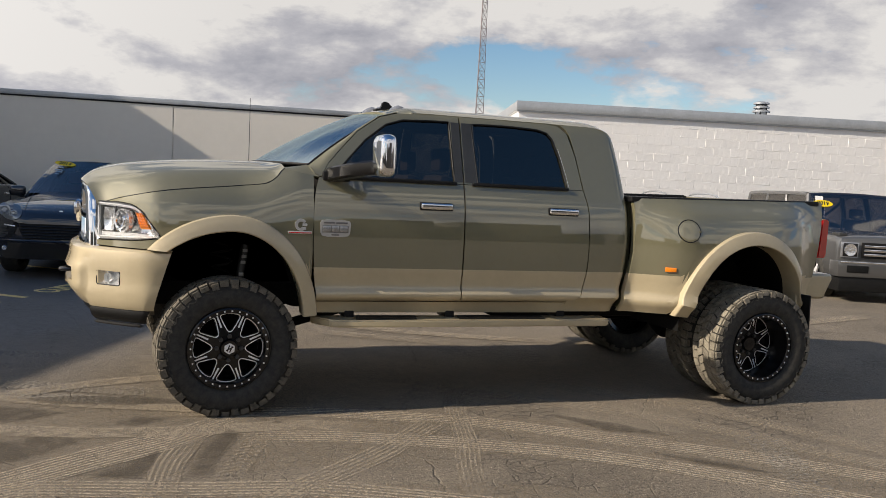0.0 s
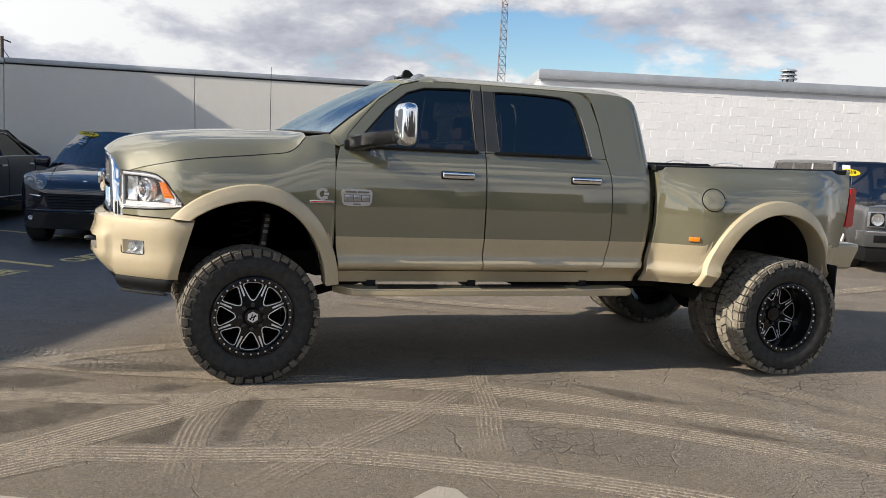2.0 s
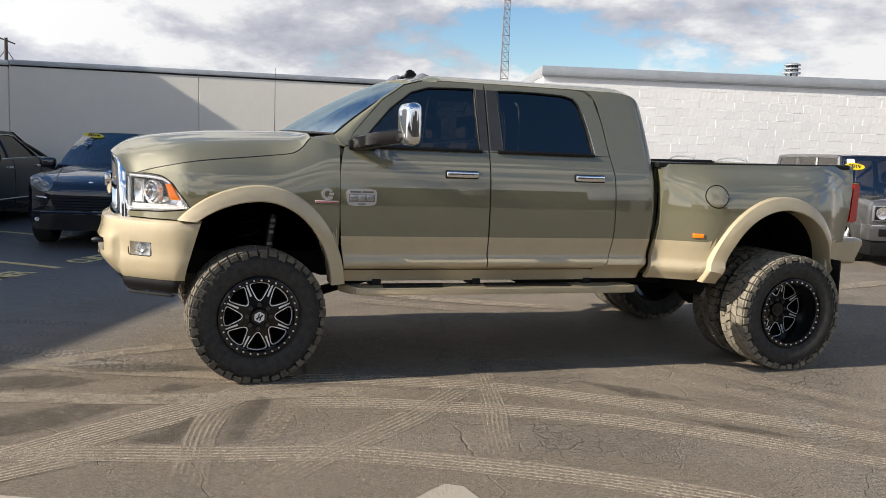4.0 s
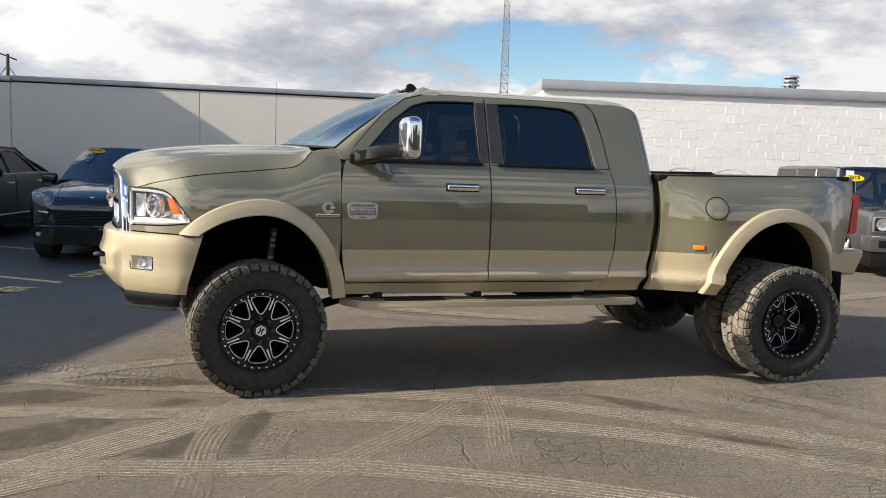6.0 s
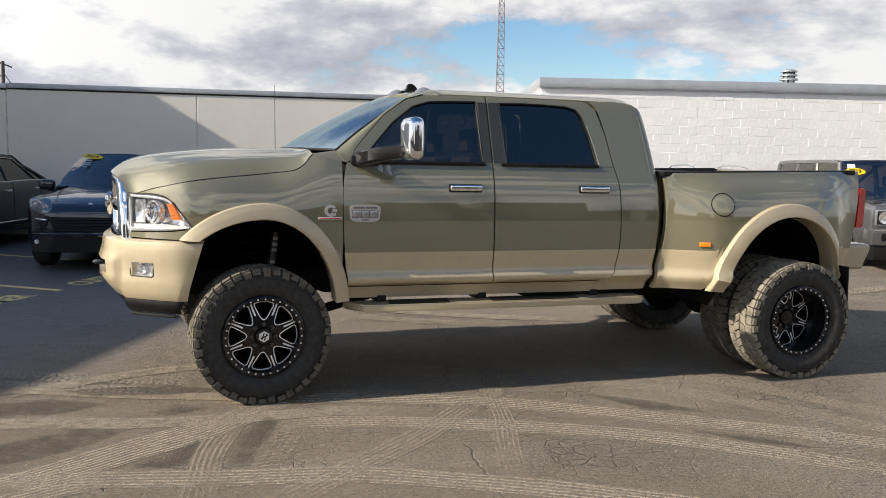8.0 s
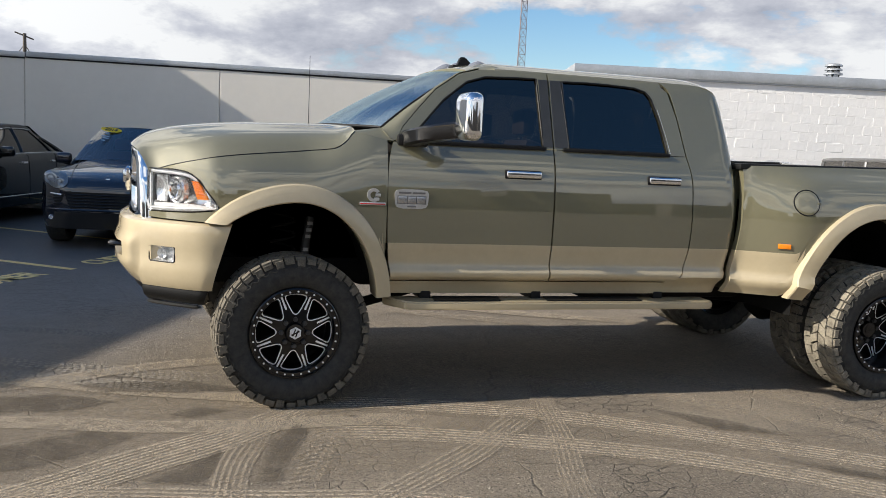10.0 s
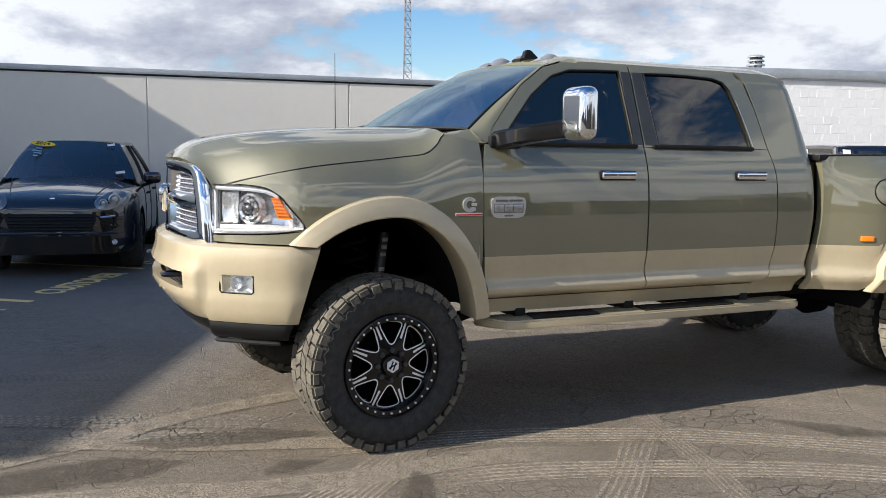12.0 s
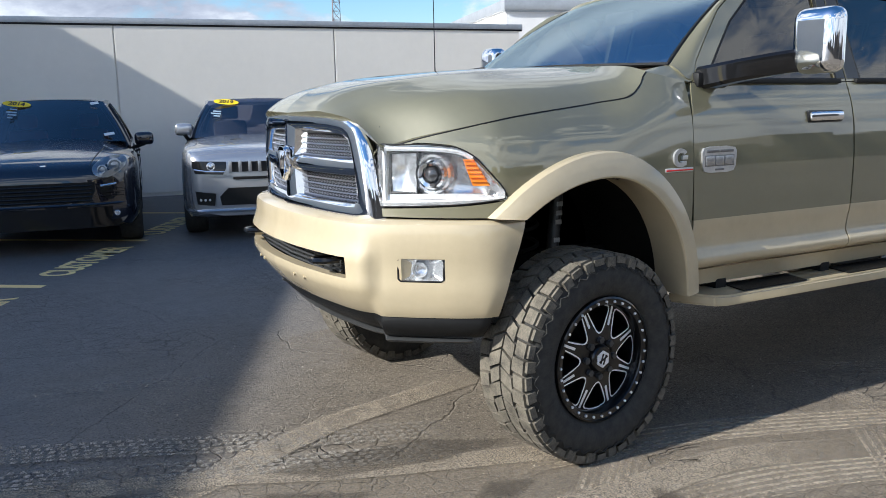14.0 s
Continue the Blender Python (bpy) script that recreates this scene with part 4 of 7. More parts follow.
for zz in (0.84, 0.86, 0.88, 0.90):
    rod(bm, (-0.965, 0.55, zz), (-0.99, C, zz), 0.006, n=6)
    rod(bm, (-0.99, C, zz), (-0.965, 2 * C - 0.55, zz), 0.006, n=6)
tpart("intake_grid", bm, GREY_PLASTIC)
for yy in (0.62, 2 * C - 0.62):
    bm = tube(bmesh.new(), [(-0.93, yy - 0.05, 0.905), (-1.03, yy - 0.045, 0.905), (-1.065, yy - 0.02, 0.905), (-1.065, yy + 0.02, 0.905), (-1.03, yy + 0.045, 0.905), (-0.93, yy + 0.05, 0.905)], 0.013, 8)
    tpart("tow_hook", bm, BLACK_GLOSS, "black steel tow hook")
for yy in (0.80, 0.90, 1.36, 1.46):
    at_ = END - abs(yy - C)
    face = on_path(at_, (pod(at_, 0.80) - 0.006) * OUTWARD, 0.80).x
    tpart("bumper_bolt", rod(bmesh.new(), (face - 0.006, yy, 0.80), (face + 0.01, yy, 0.80), 0.008, n=10), CHAMPAGNE)

# fog lamps
for far in (False, True):
    def fog_pt(a, b, deep):
        """A point of the lamp: a and b run from -1 to 1 along and up the opening."""
        s = (FOG_S[0] + FOG_S[1]) / 2 + 0.009 + 0.094 * a
        z = 0.891 + 0.047 * b
        return on_path(2 * END - s if far else s, (pod(s, z) - deep) * OUTWARD, z)

    rim_ = [(-1, -0.8), (-0.9, -1), (-0.5, -1), (0, -1), (0.5, -1), (0.9, -1), (1, -0.8), (1, 0), (1, 0.8), (0.9, 1), (0.5, 1), (0, 1), (-0.5, 1), (-0.9, 1), (-1, 0.8), (-1, 0)]
    bm = sheet([[fog_pt(a * f, b * f, d_) for a, b in rim_] for f, d_ in ((1.0, 0.004), (0.96, 0.007), (0.80, 0.018), (0.55, 0.031), (0.30, 0.037), (0.02, 0.039))], closed=True)
    tpart("fog_reflector", bm, LAMP_INNER)
    cen = fog_pt(0.05, 0, 0.030)
    nrm = (fog_pt(0.05, 0, 0.0) - cen).normalized()
    bm = lathe(bmesh.new(), [(0.0, -0.020), (0.014, -0.017), (0.022, -0.004), (0.028, -0.010), (0.031, 0.02)], 20)
    bm.transform(Matrix.Translation(cen) @ nrm.to_track_quat("Z", "Y").to_matrix().to_4x4() @ Matrix.Rotation(radians(90), 4, "X"))
    tpart("fog_bulb", bm, FROST)
    tpart("fog_bezel", tube(bmesh.new(), [fog_pt(a * 0.98, b * 0.98, 0.006) for a, b in rim_ + rim_[:1]], 0.004, 6), BLACK_PLASTIC)
    bm = sheet([[fog_pt(a, b, 0.006) for a in span(-0.97, 0.97, 7)] for b in (-0.97, 0.0, 0.97)])
    tpart("fog_lens", facing(bm, nrm), LENS, "clear fog lamp lens")

# headlights
h_low = curve([(-0.86, 1.130), (-0.80, 1.134), (-0.60, 1.146), (-0.47, 1.163), (-0.43, 1.172)])
xs = span(-0.838, -0.446, 26)
lamp_pt = lambda x, f, deep: Vector((x, plan_y(x), h_low(x) + (max(z_low(x) - 0.006, h_low(x) + 0.012) - h_low(x)) * f)) + Vector((0.6, 0.8, 0)) * deep
inner = [[lamp_pt(x, f, 0.004 + 0.075 * min(1, f * 5, (1 - f) * 5, (x + 0.838) * 12, (-0.446 - x) * 12)) for f in span(0, 1, 12)] for x in xs]
tpart("headlight_bucket", sheet(inner), LAMP_INNER, both=True)
tpart("headlight_lens", facing(sheet([[lamp_pt(x, f, -0.004 - 0.010 * math.sin(math.pi * f)) for f in span(0, 1, 8)] for x in xs]), (-1, -1, 0)), LENS, "clear headlight lens", both=True)
rim_ = [lamp_pt(x, 0, -0.002) for x in xs] + [lamp_pt(x, 1, -0.002) for x in xs[::-1]]
tpart("headlight_seal", tube(bmesh.new(), rim_ + rim_[:1], 0.0028, 6), BLACK_PLASTIC, both=True)
bm = tube(bmesh.new(), [lamp_pt(x, 0.06, 0.012) for x in xs], 0.010, 6)
tube(bm, [lamp_pt(x, 0.93, 0.014) for x in span(-0.82, -0.56, 12)], 0.011, 6)
tube(bm, [lamp_pt(-0.822, f, 0.012) for f in span(0.06, 0.93, 8)], 0.010, 6)
tpart("headlight_bezel", bm, FROST, both=True)
bm = sheet([[lamp_pt(x, f, 0.016) for f in span(0.10, 0.19, 4)] for x in span(-0.81, -0.50, 14)])
tpart("running_light", hem(bm, (0.01, 0.01, 0)), FROST, "pale running-light bar", both=True)
rows = []
for k in range(7):
    f = k / 6
    zc = 1.318 - 0.100 * f
    x0, x1 = -0.590 + 0.030 * f, -0.556 + 0.052 * f
    rows.append([Vector((x, plan_y(x), zc)) + Vector((0.6, 0.8, 0)) * 0.010 for x in (x0, (x0 + x1) / 2, x1)])
tpart("turn_lamp", hem(sheet(rows), (0.012, 0.016, 0)), AMBER, "amber turn lamp", both=True)
bm = bmesh.new()
for k in range(6):
    a_, b_ = rows[k], rows[k + 1]
    rod(bm, a_[0] - Vector((0.003, 0.004, 0)), a_[2] - Vector((0.003, 0.004, 0)), 0.003, n=5)
tpart("turn_lamp_ribs", bm, AMBER, both=True)
proj_m = Matrix.Translation((-0.665, 0.262 + 0.03, 1.262)) @ Vector((-0.78, -0.62, 0)).to_track_quat("-Y", "Z").to_matrix().to_4x4()
bm = lathe(bmesh.new(), [(0.036, -0.030), (0.050, -0.034), (0.058, -0.026), (0.058, 0.03)], 32)
bm.transform(proj_m)
tpart("projector_ring", bm, CHROME, both=True)
bm = lathe(bmesh.new(), [(0.0, -0.036), (0.018, -0.033), (0.032, -0.022), (0.040, -0.005)], 28)
bm.transform(proj_m)
tpart("projector_lens", bm, PROJECTOR, both=True)
bm = lathe(bmesh.new(), [(0.064, -0.012), (0.070, -0.020), (0.078, -0.012), (0.080, 0.02)], 32)
bm.transform(proj_m)
tpart("projector_shroud", bm, LAMP_INNER, both=True)
bm = sheet([[Vector((x, plan_y(x), z)) + Vector((0.6, 0.8, 0)) * (0.026 + 0.030 * math.sin(math.pi * (z - 1.19) / 0.155) * math.sin(math.pi * (x + 0.805) / 0.07)) for x in span(-0.805, -0.735, 7)] for z in span(1.19, 1.345, 9)])
tpart("high_beam_reflector", bm, LAMP_INNER, both=True)
hb = [Vector((x, plan_y(x), z)) + Vector((0.6, 0.8, 0)) * 0.022 for x, z in ((-0.808, 1.187), (-0.732, 1.187), (-0.728, 1.348), (-0.808, 1.345))]
tpart("high_beam_frame", tube(bmesh.new(), hb + hb[:1], 0.007, 6), GREY_PLASTIC, both=True)
bm = sheet([[Vector((x, plan_y(x) - 0.002, z)) for z in (1.092, 1.10, h_low(x) - 0.008)] for x in span(-0.845, -0.43, 20)])
tpart("lamp_sill", hem(bm, (0.03, 0.03, 0)), OLIVE, both=True)

# grille: chrome surround, cross bars and woven inserts
g_x = curve([(0.38, -0.835), (0.43, -0.868), (0.55, -0.915), (0.80, -0.962), (C, -0.992)])
gx = lambda y, z: g_x(min(y, 2 * C - y)) + 0.055 * max(0, z - 1.30)
g_out = [(C, 1.072), (0.80, 1.070), (0.60, 1.068), (0.46, 1.066), (0.424, 1.080), (0.432, 1.18), (0.452, 1.30), (0.486, 1.40), (0.515, 1.452), (0.56, 1.480), (0.70, 1.496), (0.90, 1.502), (C, 1.504)]
g_in = [(C, 1.140), (0.80, 1.140), (0.64, 1.140), (0.545, 1.140), (0.520, 1.150), (0.525, 1.21), (0.540, 1.30), (0.565, 1.365), (0.585, 1.395), (0.62, 1.412), (0.72, 1.422), (0.90, 1.428), (C, 1.430)]
full = lambda half: dense(half + [(2 * C - y, z) for y, z in half[-2:0:-1]], 4)
lo_, li_ = full(g_out), full(g_in)
rows = []
for f, d in ((0.0, 0.05), (0.0, 0.02), (0.06, 0.004), (0.18, -0.006), (0.45, -0.010), (0.75, -0.004), (0.94, 0.006), (1.0, 0.018), (1.02, 0.06)):
    rows.append([(gx(o[0] + (i[0] - o[0]) * f, o[1]) + d, o[0] + (i[0] - o[0]) * f, o[1] + (i[1] - o[1]) * f) for o, i in zip(lo_, li_)])
tpart("grille_surround", sheet(rows, closed=True), CHROME, "chrome grille surround")


def bar(points, half, up_, deep):
    """A rounded chrome bar along (y, z) points; half: its half height at each point."""
    rows = []
    for (y, z), h in zip(points, half):
        row = []
        for g in (-1.0, -0.85, -0.5, 0.0, 0.5, 0.85, 1.0):
            yy, zz = y + up_[0] * h * g, z + up_[1] * h * g
            row.append((gx(yy, zz) + (deep if abs(g) > 0.99 else 0.012 - 0.016 * (1 - g * g)), yy, zz))
        rows.append(row)
    return sheet(rows)


tpart("grille_crossbar", bar([(y, 1.285) for y in span(0.52, 2 * C - 0.52, 24)], [0.036] * 24, (0, 1), 0.06), CHROME)
zs_ = span(1.11, 1.46, 14)
tpart("grille_upright", bar([(C, z) for z in zs_], [0.072 + 0.02 * abs(z - 1.29) / 0.18 for z in zs_], (1, 0), 0.06), CHROME)
tpart("grille_back", sheet([[(gx(y, 1.28) + 0.075, y, z) for y in span(0.47, 2 * C - 0.47, 20)] for z in (1.09, 1.45)]), BLACK_PLASTIC)
for y0, y1 in ((0.54, C - 0.07), (C + 0.07, 2 * C - 0.54)):
    for z0, z1 in ((1.145, 1.250), (1.322, 1.420)):
        bm = bmesh.new()
        rows_n = int((z1 - z0) / 0.0118)
        for r in range(rows_n + 1):
            z = z0 + (z1 - z0) * r / rows_n
            cols = int((y1 - y0) / 0.0125)
            top_, bot_ = [], []
            for c in range(cols + 1):
                y = y0 + (y1 - y0) * c / cols
                if z > 1.38 and (y < 0.585 or y > 2 * C - 0.585):
                    y = max(0.585, min(2 * C - 0.585, y))
                dz = 0.0042 * (1 if (c % 2) else -1)
                x = gx(y, z) + 0.042 - 0.006 * (1 if (c + r) % 2 else -1)
                top_.append((x, y, z + dz + 0.0021))
                bot_.append((x - 0.004, y, z + dz - 0.0021))
            sheet([top_, bot_], bm)
        tpart("grille_mesh", bm, MESH, "woven bright wire insert", angle=10)
bm = plate(bmesh.new(), [(gx(C, 1.29) - 0.028, C + dy, 1.285 + dz) for dy, dz in ((-0.055, 0.055), (-0.025, 0.075), (0.025, 0.075), (0.055, 0.055), (0.05, -0.01), (0.025, -0.055), (0, -0.095), (-0.025, -0.055), (-0.05, -0.01))], (0.03, 0, 0))
bmesh.ops.bevel(bm, geom=bm.edges[:], offset=0.008, segments=2, affect="EDGES")
box(bm, gx(C, 1.29) - 0.045, gx(C, 1.29) - 0.02, C - 0.028, C + 0.028, 1.25, 1.335, 0.012)
tpart("grille_emblem", bm, CHROME, "chrome shield emblem")


# mirrors
def rounded(x0, x1, y0, y1, z0, z1, b, seg=3):
    return box(bmesh.new(), x0, x1, y0, y1, z0, z1, b, seg=seg)


bm = rounded(0.858, 1.000, -0.290, -0.085, 1.632, 1.908, 0.058, 6)
for v in bm.verts:
    if v.co.x < 0.93:
        v.co.x += 0.025 * abs(v.co.z - 1.77) / 0.14 + 0.02 * max(0, (-0.19 - v.co.y) / 0.11)
tpart("mirror_housing", bm, CHROME, "tall chrome towing-mirror housing", both=True)
tpart("mirror_glass", box(bmesh.new(), 0.990, 1.002, -0.248, -0.127, 1.685, 1.855, 0.004), STEEL, both=True)
bm = bmesh.new()
rows = []
for x, y, z, h, w in ((0.690, 0.235, 1.625, 0.052, 0.07), (0.692, 0.150, 1.636, 0.050, 0.060), (0.745, 0.07, 1.655, 0.048, 0.052), (0.83, -0.03, 1.676, 0.048, 0.05), (0.905, -0.095, 1.690, 0.048, 0.045), (0.93, -0.13, 1.692, 0.048, 0.04)):
    rows.append([(x + w * cx * 0.9, y + 0.6 * w * cx * 0.35, z + h * cz) for cx, cz in ((-1, -0.7), (-0.7, -1), (0.7, -1), (1, -0.7), (1, 0.7), (0.7, 1), (-0.7, 1), (-1, 0.7))])
sheet(rows, bm, closed=True)
tpart("mirror_arm", bm, BLACK_GLOSS, "dark grey mirror arm", both=True)
bm = box(bmesh.new(), 0.605, 0.80, 0.165, 0.25, 1.585, 1.655, 0.02)
tpart("mirror_foot", bm, BLACK_PLASTIC, both=True)

# door handles, badges
for doors, x0 in ((front_doors, 1.300), (rear_doors, 2.305)):
    bm = bmesh.new()
    box(bm, x0, x0 + 0.240, 0.096, 0.120, 1.421, 1.467, 0.016, seg=4)
    for v in bm.verts:
        v.co.y += 0.012 * ((v.co.x - x0 - 0.118) / 0.118) ** 2
    tpart("door_handle", bm, CHROME, "chrome door handle", both=True)
    # black plate round each handle stands in for the shade behind it
    bm = box(bmesh.new(), x0 - 0.006, x0 + 0.244, 0.122, 0.150, 1.412, 1.472, 0.012)
    tpart("handle_recess", bm, BLACK_GLOSS, both=True)
BADGE = material("brushed_badge_metal", (0.62, 0.62, 0.61), rough=0.32, metal=0.7, vary=0.1, scale=40)
BADGE_DARK = material("dark_badge_inlay", (0.16, 0.16, 0.16), rough=0.35, metal=0.5)
bm = bmesh.new()
outl = [(0.588, 1.30), (0.60, 1.318), (0.64, 1.325), (0.745, 1.325), (0.79, 1.318), (0.802, 1.30), (0.797, 1.235), (0.785, 1.215), (0.75, 1.208), (0.64, 1.208), (0.605, 1.215), (0.593, 1.235)]
plate(bm, [(x, 0.108, z) for x, z in outl], (0, 0.012, 0))
tpart("door_badge", bm, BADGE, "brushed metal door badge", both=True)
BADGE_PALE = material("pale_badge_inlay", (0.40, 0.41, 0.42), rough=0.25, metal=0.8)
tpart("badge_field", box(bmesh.new(), 0.604, 0.786, 0.1068, 0.110, 1.236, 1.287, 0.002), BADGE_DARK, both=True)
for x0, x1, z0, z1, m_ in ((0.612, 0.690, 1.298, 1.310, BADGE_DARK), (0.697, 0.778, 1.298, 1.310, BADGE_DARK), (0.610, 0.664, 1.241, 1.282, BADGE_PALE), (0.669, 0.721, 1.241, 1.282, BADGE_PALE), (0.726, 0.780, 1.241, 1.282, BADGE_PALE), (0.668, 0.722, 1.217, 1.226, BADGE_DARK)):
    tpart("badge_bar", box(bmesh.new(), x0, x1, 0.1045, 0.110, z0, z1, 0.002), m_, both=True)
bm = box(bmesh.new(), 0.375, 0.535, plan_y(0.45) - 0.006, plan_y(0.45) + 0.01, 1.222, 1.240, 0.003)
tpart("fender_badge_bar", bm, BADGE, "red and silver badge bar", both=True)
tpart("badge_bar_inlay", box(bmesh.new(), 0.379, 0.531, plan_y(0.45) - 0.0085, plan_y(0.45), 1.2265, 1.2335, 0.001), RED, "thin red inlay", both=True)
bm = bmesh.new()
arc_ = [math.radians(g) for g in span(35, 325, 22)]
plate(bm, [(0.041 * math.cos(g), -0.007, 0.041 * math.sin(g)) for g in arc_] + [(0.022 * math.cos(g), -0.007, 0.022 * math.sin(g)) for g in arc_[::-1]], (0, 0.012, 0))
box(bm, 0.002, 0.034, -0.006, 0.006, -0.034, -0.014, 0.003)
box(bm, 0.010, 0.042, -0.006, 0.006, -0.008, 0.010, 0.003)
ob = tpart("fender_badge", bm, BADGE, "open round chrome fender badge")
ob.location = Vector((0.46, plan_y(0.46) - 0.001, 1.283))

# running boards
for far in (False, True):
    f = (lambda p: (p[0], 2 * C - p[1], p[2])) if far else (lambda p: p)
    top_o = [(0.565, 0.270), (0.605, 0.215), (0.68, 0.085), (0.74, 0.062), (2.80, 0.062), (2.85, 0.09), (2.855, 0.26), (0.60, 0.285)]
    bm = plate(bmesh.new(), [f((x, y, 0.640)) for x, y in top_o], (0, 0, -0.052))
    bmesh.ops.bevel(bm, geom=bm.edges[:], offset=0.010, segments=2, affect="EDGES")
    tpart("running_board", bm, CHAMPAGNE, "champagne running board")
    for x0, x1 in ((0.86, 1.30), (1.62, 2.30)):
        bm = plate(bmesh.new(), [f(p) for p in ((x0, 0.085, 0.641), (x1, 0.085, 0.641), (x1 + 0.03, 0.235, 0.641), (x0 + 0.03, 0.235, 0.641))], (0, 0, 0.006))
        tpart("step_pad", bm, BLACK_PLASTIC, "black ribbed step pad")
    for x in (0.80, 1.55, 2.45):
        p, q = f((x, 0.20, 0.62)), f((x + 0.0, 0.40, 0.74))
        bm = box(bmesh.new(), x, x + 0.07, min(p[1], q[1]), max(p[1], q[1]), 0.63, 0.70, 0.008)
        tpart("step_bracket", bm, BLACK_PLASTIC)


# wheels
R = 0.457


def lug(bm, t0, t1, y0, y1, r0, r1, skew=0.0, taper=0.12, mat=0):
    vs = []
    for r, s in ((r0, 0.0), (r1, taper)):
        for t_, y_ in ((t0, y0), (t1, y0), (t1, y1), (t0, y1)):
            tt = t_ + (0.5 * (t0 + t1) - t_) * s + skew * (y_ - y0) / max(1e-6, y1 - y0)
            yy = y_ + (0.5 * (y0 + y1) - y_) * s
            vs.append(bm.verts.new((r * math.cos(tt), yy, r * math.sin(tt))))
    for idx in ((4, 5, 6, 7), (0, 1, 5, 4), (1, 2, 6, 5), (2, 3, 7, 6), (3, 0, 4, 7)):
        bm.faces.new([vs[i] for i in idx]).material_index = mat
    return bm


def make_wheel(dish, cap_mat, dust):
    """A wheel whose outer side looks along -y; the tyre fills y from 0 to 0.317."""
    w = thing("wheel", "", "")
    prof = [(0.268, 0.052), (0.276, 0.030), (0.30, 0.014), (0.345, 0.002), (0.385, 0.004), (0.412, 0.016), (0.430, 0.030), (0.440, 0.05), (0.444, 0.10), (0.445, 0.158)]
    prof += [(r, 0.317 - y) for r, y in prof[-2::-1]]
    tyre = part("tyre", lathe(bmesh.new(), prof, 72), RUBBER, w, angle=60)
    n = 42
    bm, shoulder = bmesh.new(), bmesh.new()
    for k in range(n):
        t0, dt = 2 * math.pi * k / n, 2 * math.pi / n
        reach = 0.010 if k % 2 else 0.0
        for side in (0, 1):
            g = (lambda y: y) if not side else (lambda y: 0.317 - y)
            t1 = t0 + (0.5 * dt if side else 0)
            lug(bm, t1 + 0.04 * dt, t1 + 0.93 * dt, *sorted((g(0.020), g(0.092 - reach))), 0.432, R, skew=0.10 * dt * (1 if side else -1), taper=0.06)
            lug(shoulder, t1 + 0.06 * dt, t1 + (0.90 if k % 2 else 0.78) * dt, *sorted((g(0.004 + reach * 0.4), g(0.06))), 0.404 + reach * 1.4, 0.4455, taper=0.08)
            lug(bm, t1 + 0.28 * dt, t1 + 1.18 * dt, *sorted((g(0.095 - reach), g(0.156))), 0.43, R + 0.002, skew=0.45 * dt * (1 if side else -1), taper=0.06)
    tagged(part("tread", bm, dust, tyre, "dusty all-terrain tread blocks", angle=20), kind="stuff")
    tagged(part("shoulder_tread", shoulder, dust, tyre, angle=20), kind="stuff")
    bm = bmesh.new()
    zig = []
    for k in range(n * 2):
        t_ = math.pi * k / n
        r = 0.408 if k % 2 else 0.390
        zig.append((r * math.cos(t_), 0.006 if k % 2 else 0.001, r * math.sin(t_)))
    tube(bm, zig + zig[:1], 0.0028, 5)
    part("sidewall_rib", bm, RUBBER, tyre)
    d = dish
    rim = part("rim", lathe(bmesh.new(), [(0.266, 0.06), (0.274, 0.034), (0.272, 0.018), (0.264, 0.014), (0.262, 0.022), (0.240, 0.024), (0.236, 0.030), (0.232, 0.05 + d), (0.226, 0.27), (0.266, 0.29)], 64), BLACK_GLOSS, w, "black wheel with machined edges")
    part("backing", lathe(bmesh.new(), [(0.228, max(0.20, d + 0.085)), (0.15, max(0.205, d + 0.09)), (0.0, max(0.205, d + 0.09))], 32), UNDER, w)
    bm, sil = bmesh.new(), bmesh.new()
    y0 = 0.030 + d
    face_y = lambda r: y0 - 0.014 + 0.020 * (r - 0.085) / 0.15
    # half of one opening between two spokes: radius and degrees from its middle
    half = [(0.113, 0.0), (0.1145, 3.4), (0.119, 6.0), (0.127, 8.4), (0.140, 10.6), (0.160, 13.0), (0.185, 15.2), (0.205, 16.6), (0.2168, 16.4), (0.2235, 14.2), (0.2260, 7.0), (0.2260, 0.0)]
    loop = half + [(r, -g) for r, g in half[-2:0:-1]]
    for k in range(8):
        turn = 45.0 * k
        at_ = lambda r, g, dy=0.0: Vector((r * math.cos(radians(turn + g)), face_y(r) + dy, r * math.sin(radians(turn + g))))
        # face of the spokes: from the opening's edge out to a ring, into the hub and to the spokes' middle lines
        edge_ = []
        for r, g in loop:
            if r < 0.1135:
                q = (0.080, 0.0)
            elif r > 0.2165:
                q = (0.2385, max(-22.5, min(22.5, g * 1.6)))
            else:
                q = (0.080 + (r - 0.1135) / 0.109 * 0.1585, math.copysign(22.5, g))
            edge_.append(q)
        n_ = len(loop)
        ring0, ring1, ring2 = [bm.verts.new(at_(r, g)) for r, g in edge_], [bm.verts.new(at_(r, g)) for r, g in loop], [bm.verts.new(at_(r, g, 0.045)) for r, g in loop]
        for i in range(n_):
            j = (i + 1) % n_
            bm.faces.new((ring0[i], ring0[j], ring1[j], ring1[i]))
            bm.faces.new((ring1[i], ring1[j], ring2[j], ring2[i]))
        # milled rim of the opening
        inner_, outer_ = [], []
        for r, g in loop:
            mid_r, k_ = 0.178, 0.0072
            p, c_ = at_(r, g, -0.0015), at_(mid_r, 0.0, -0.0015)
            way = (c_ - p).normalized()
            inner_.append(p)
            outer_.append(p - way * k_)
        sheet([[Vector(p) for p in inner_], [Vector(p) for p in outer_]], sil, closed=True)
        # a milled slot along the middle of each spoke
        a_, w_ = radians(turn + 22.5), 0.0048
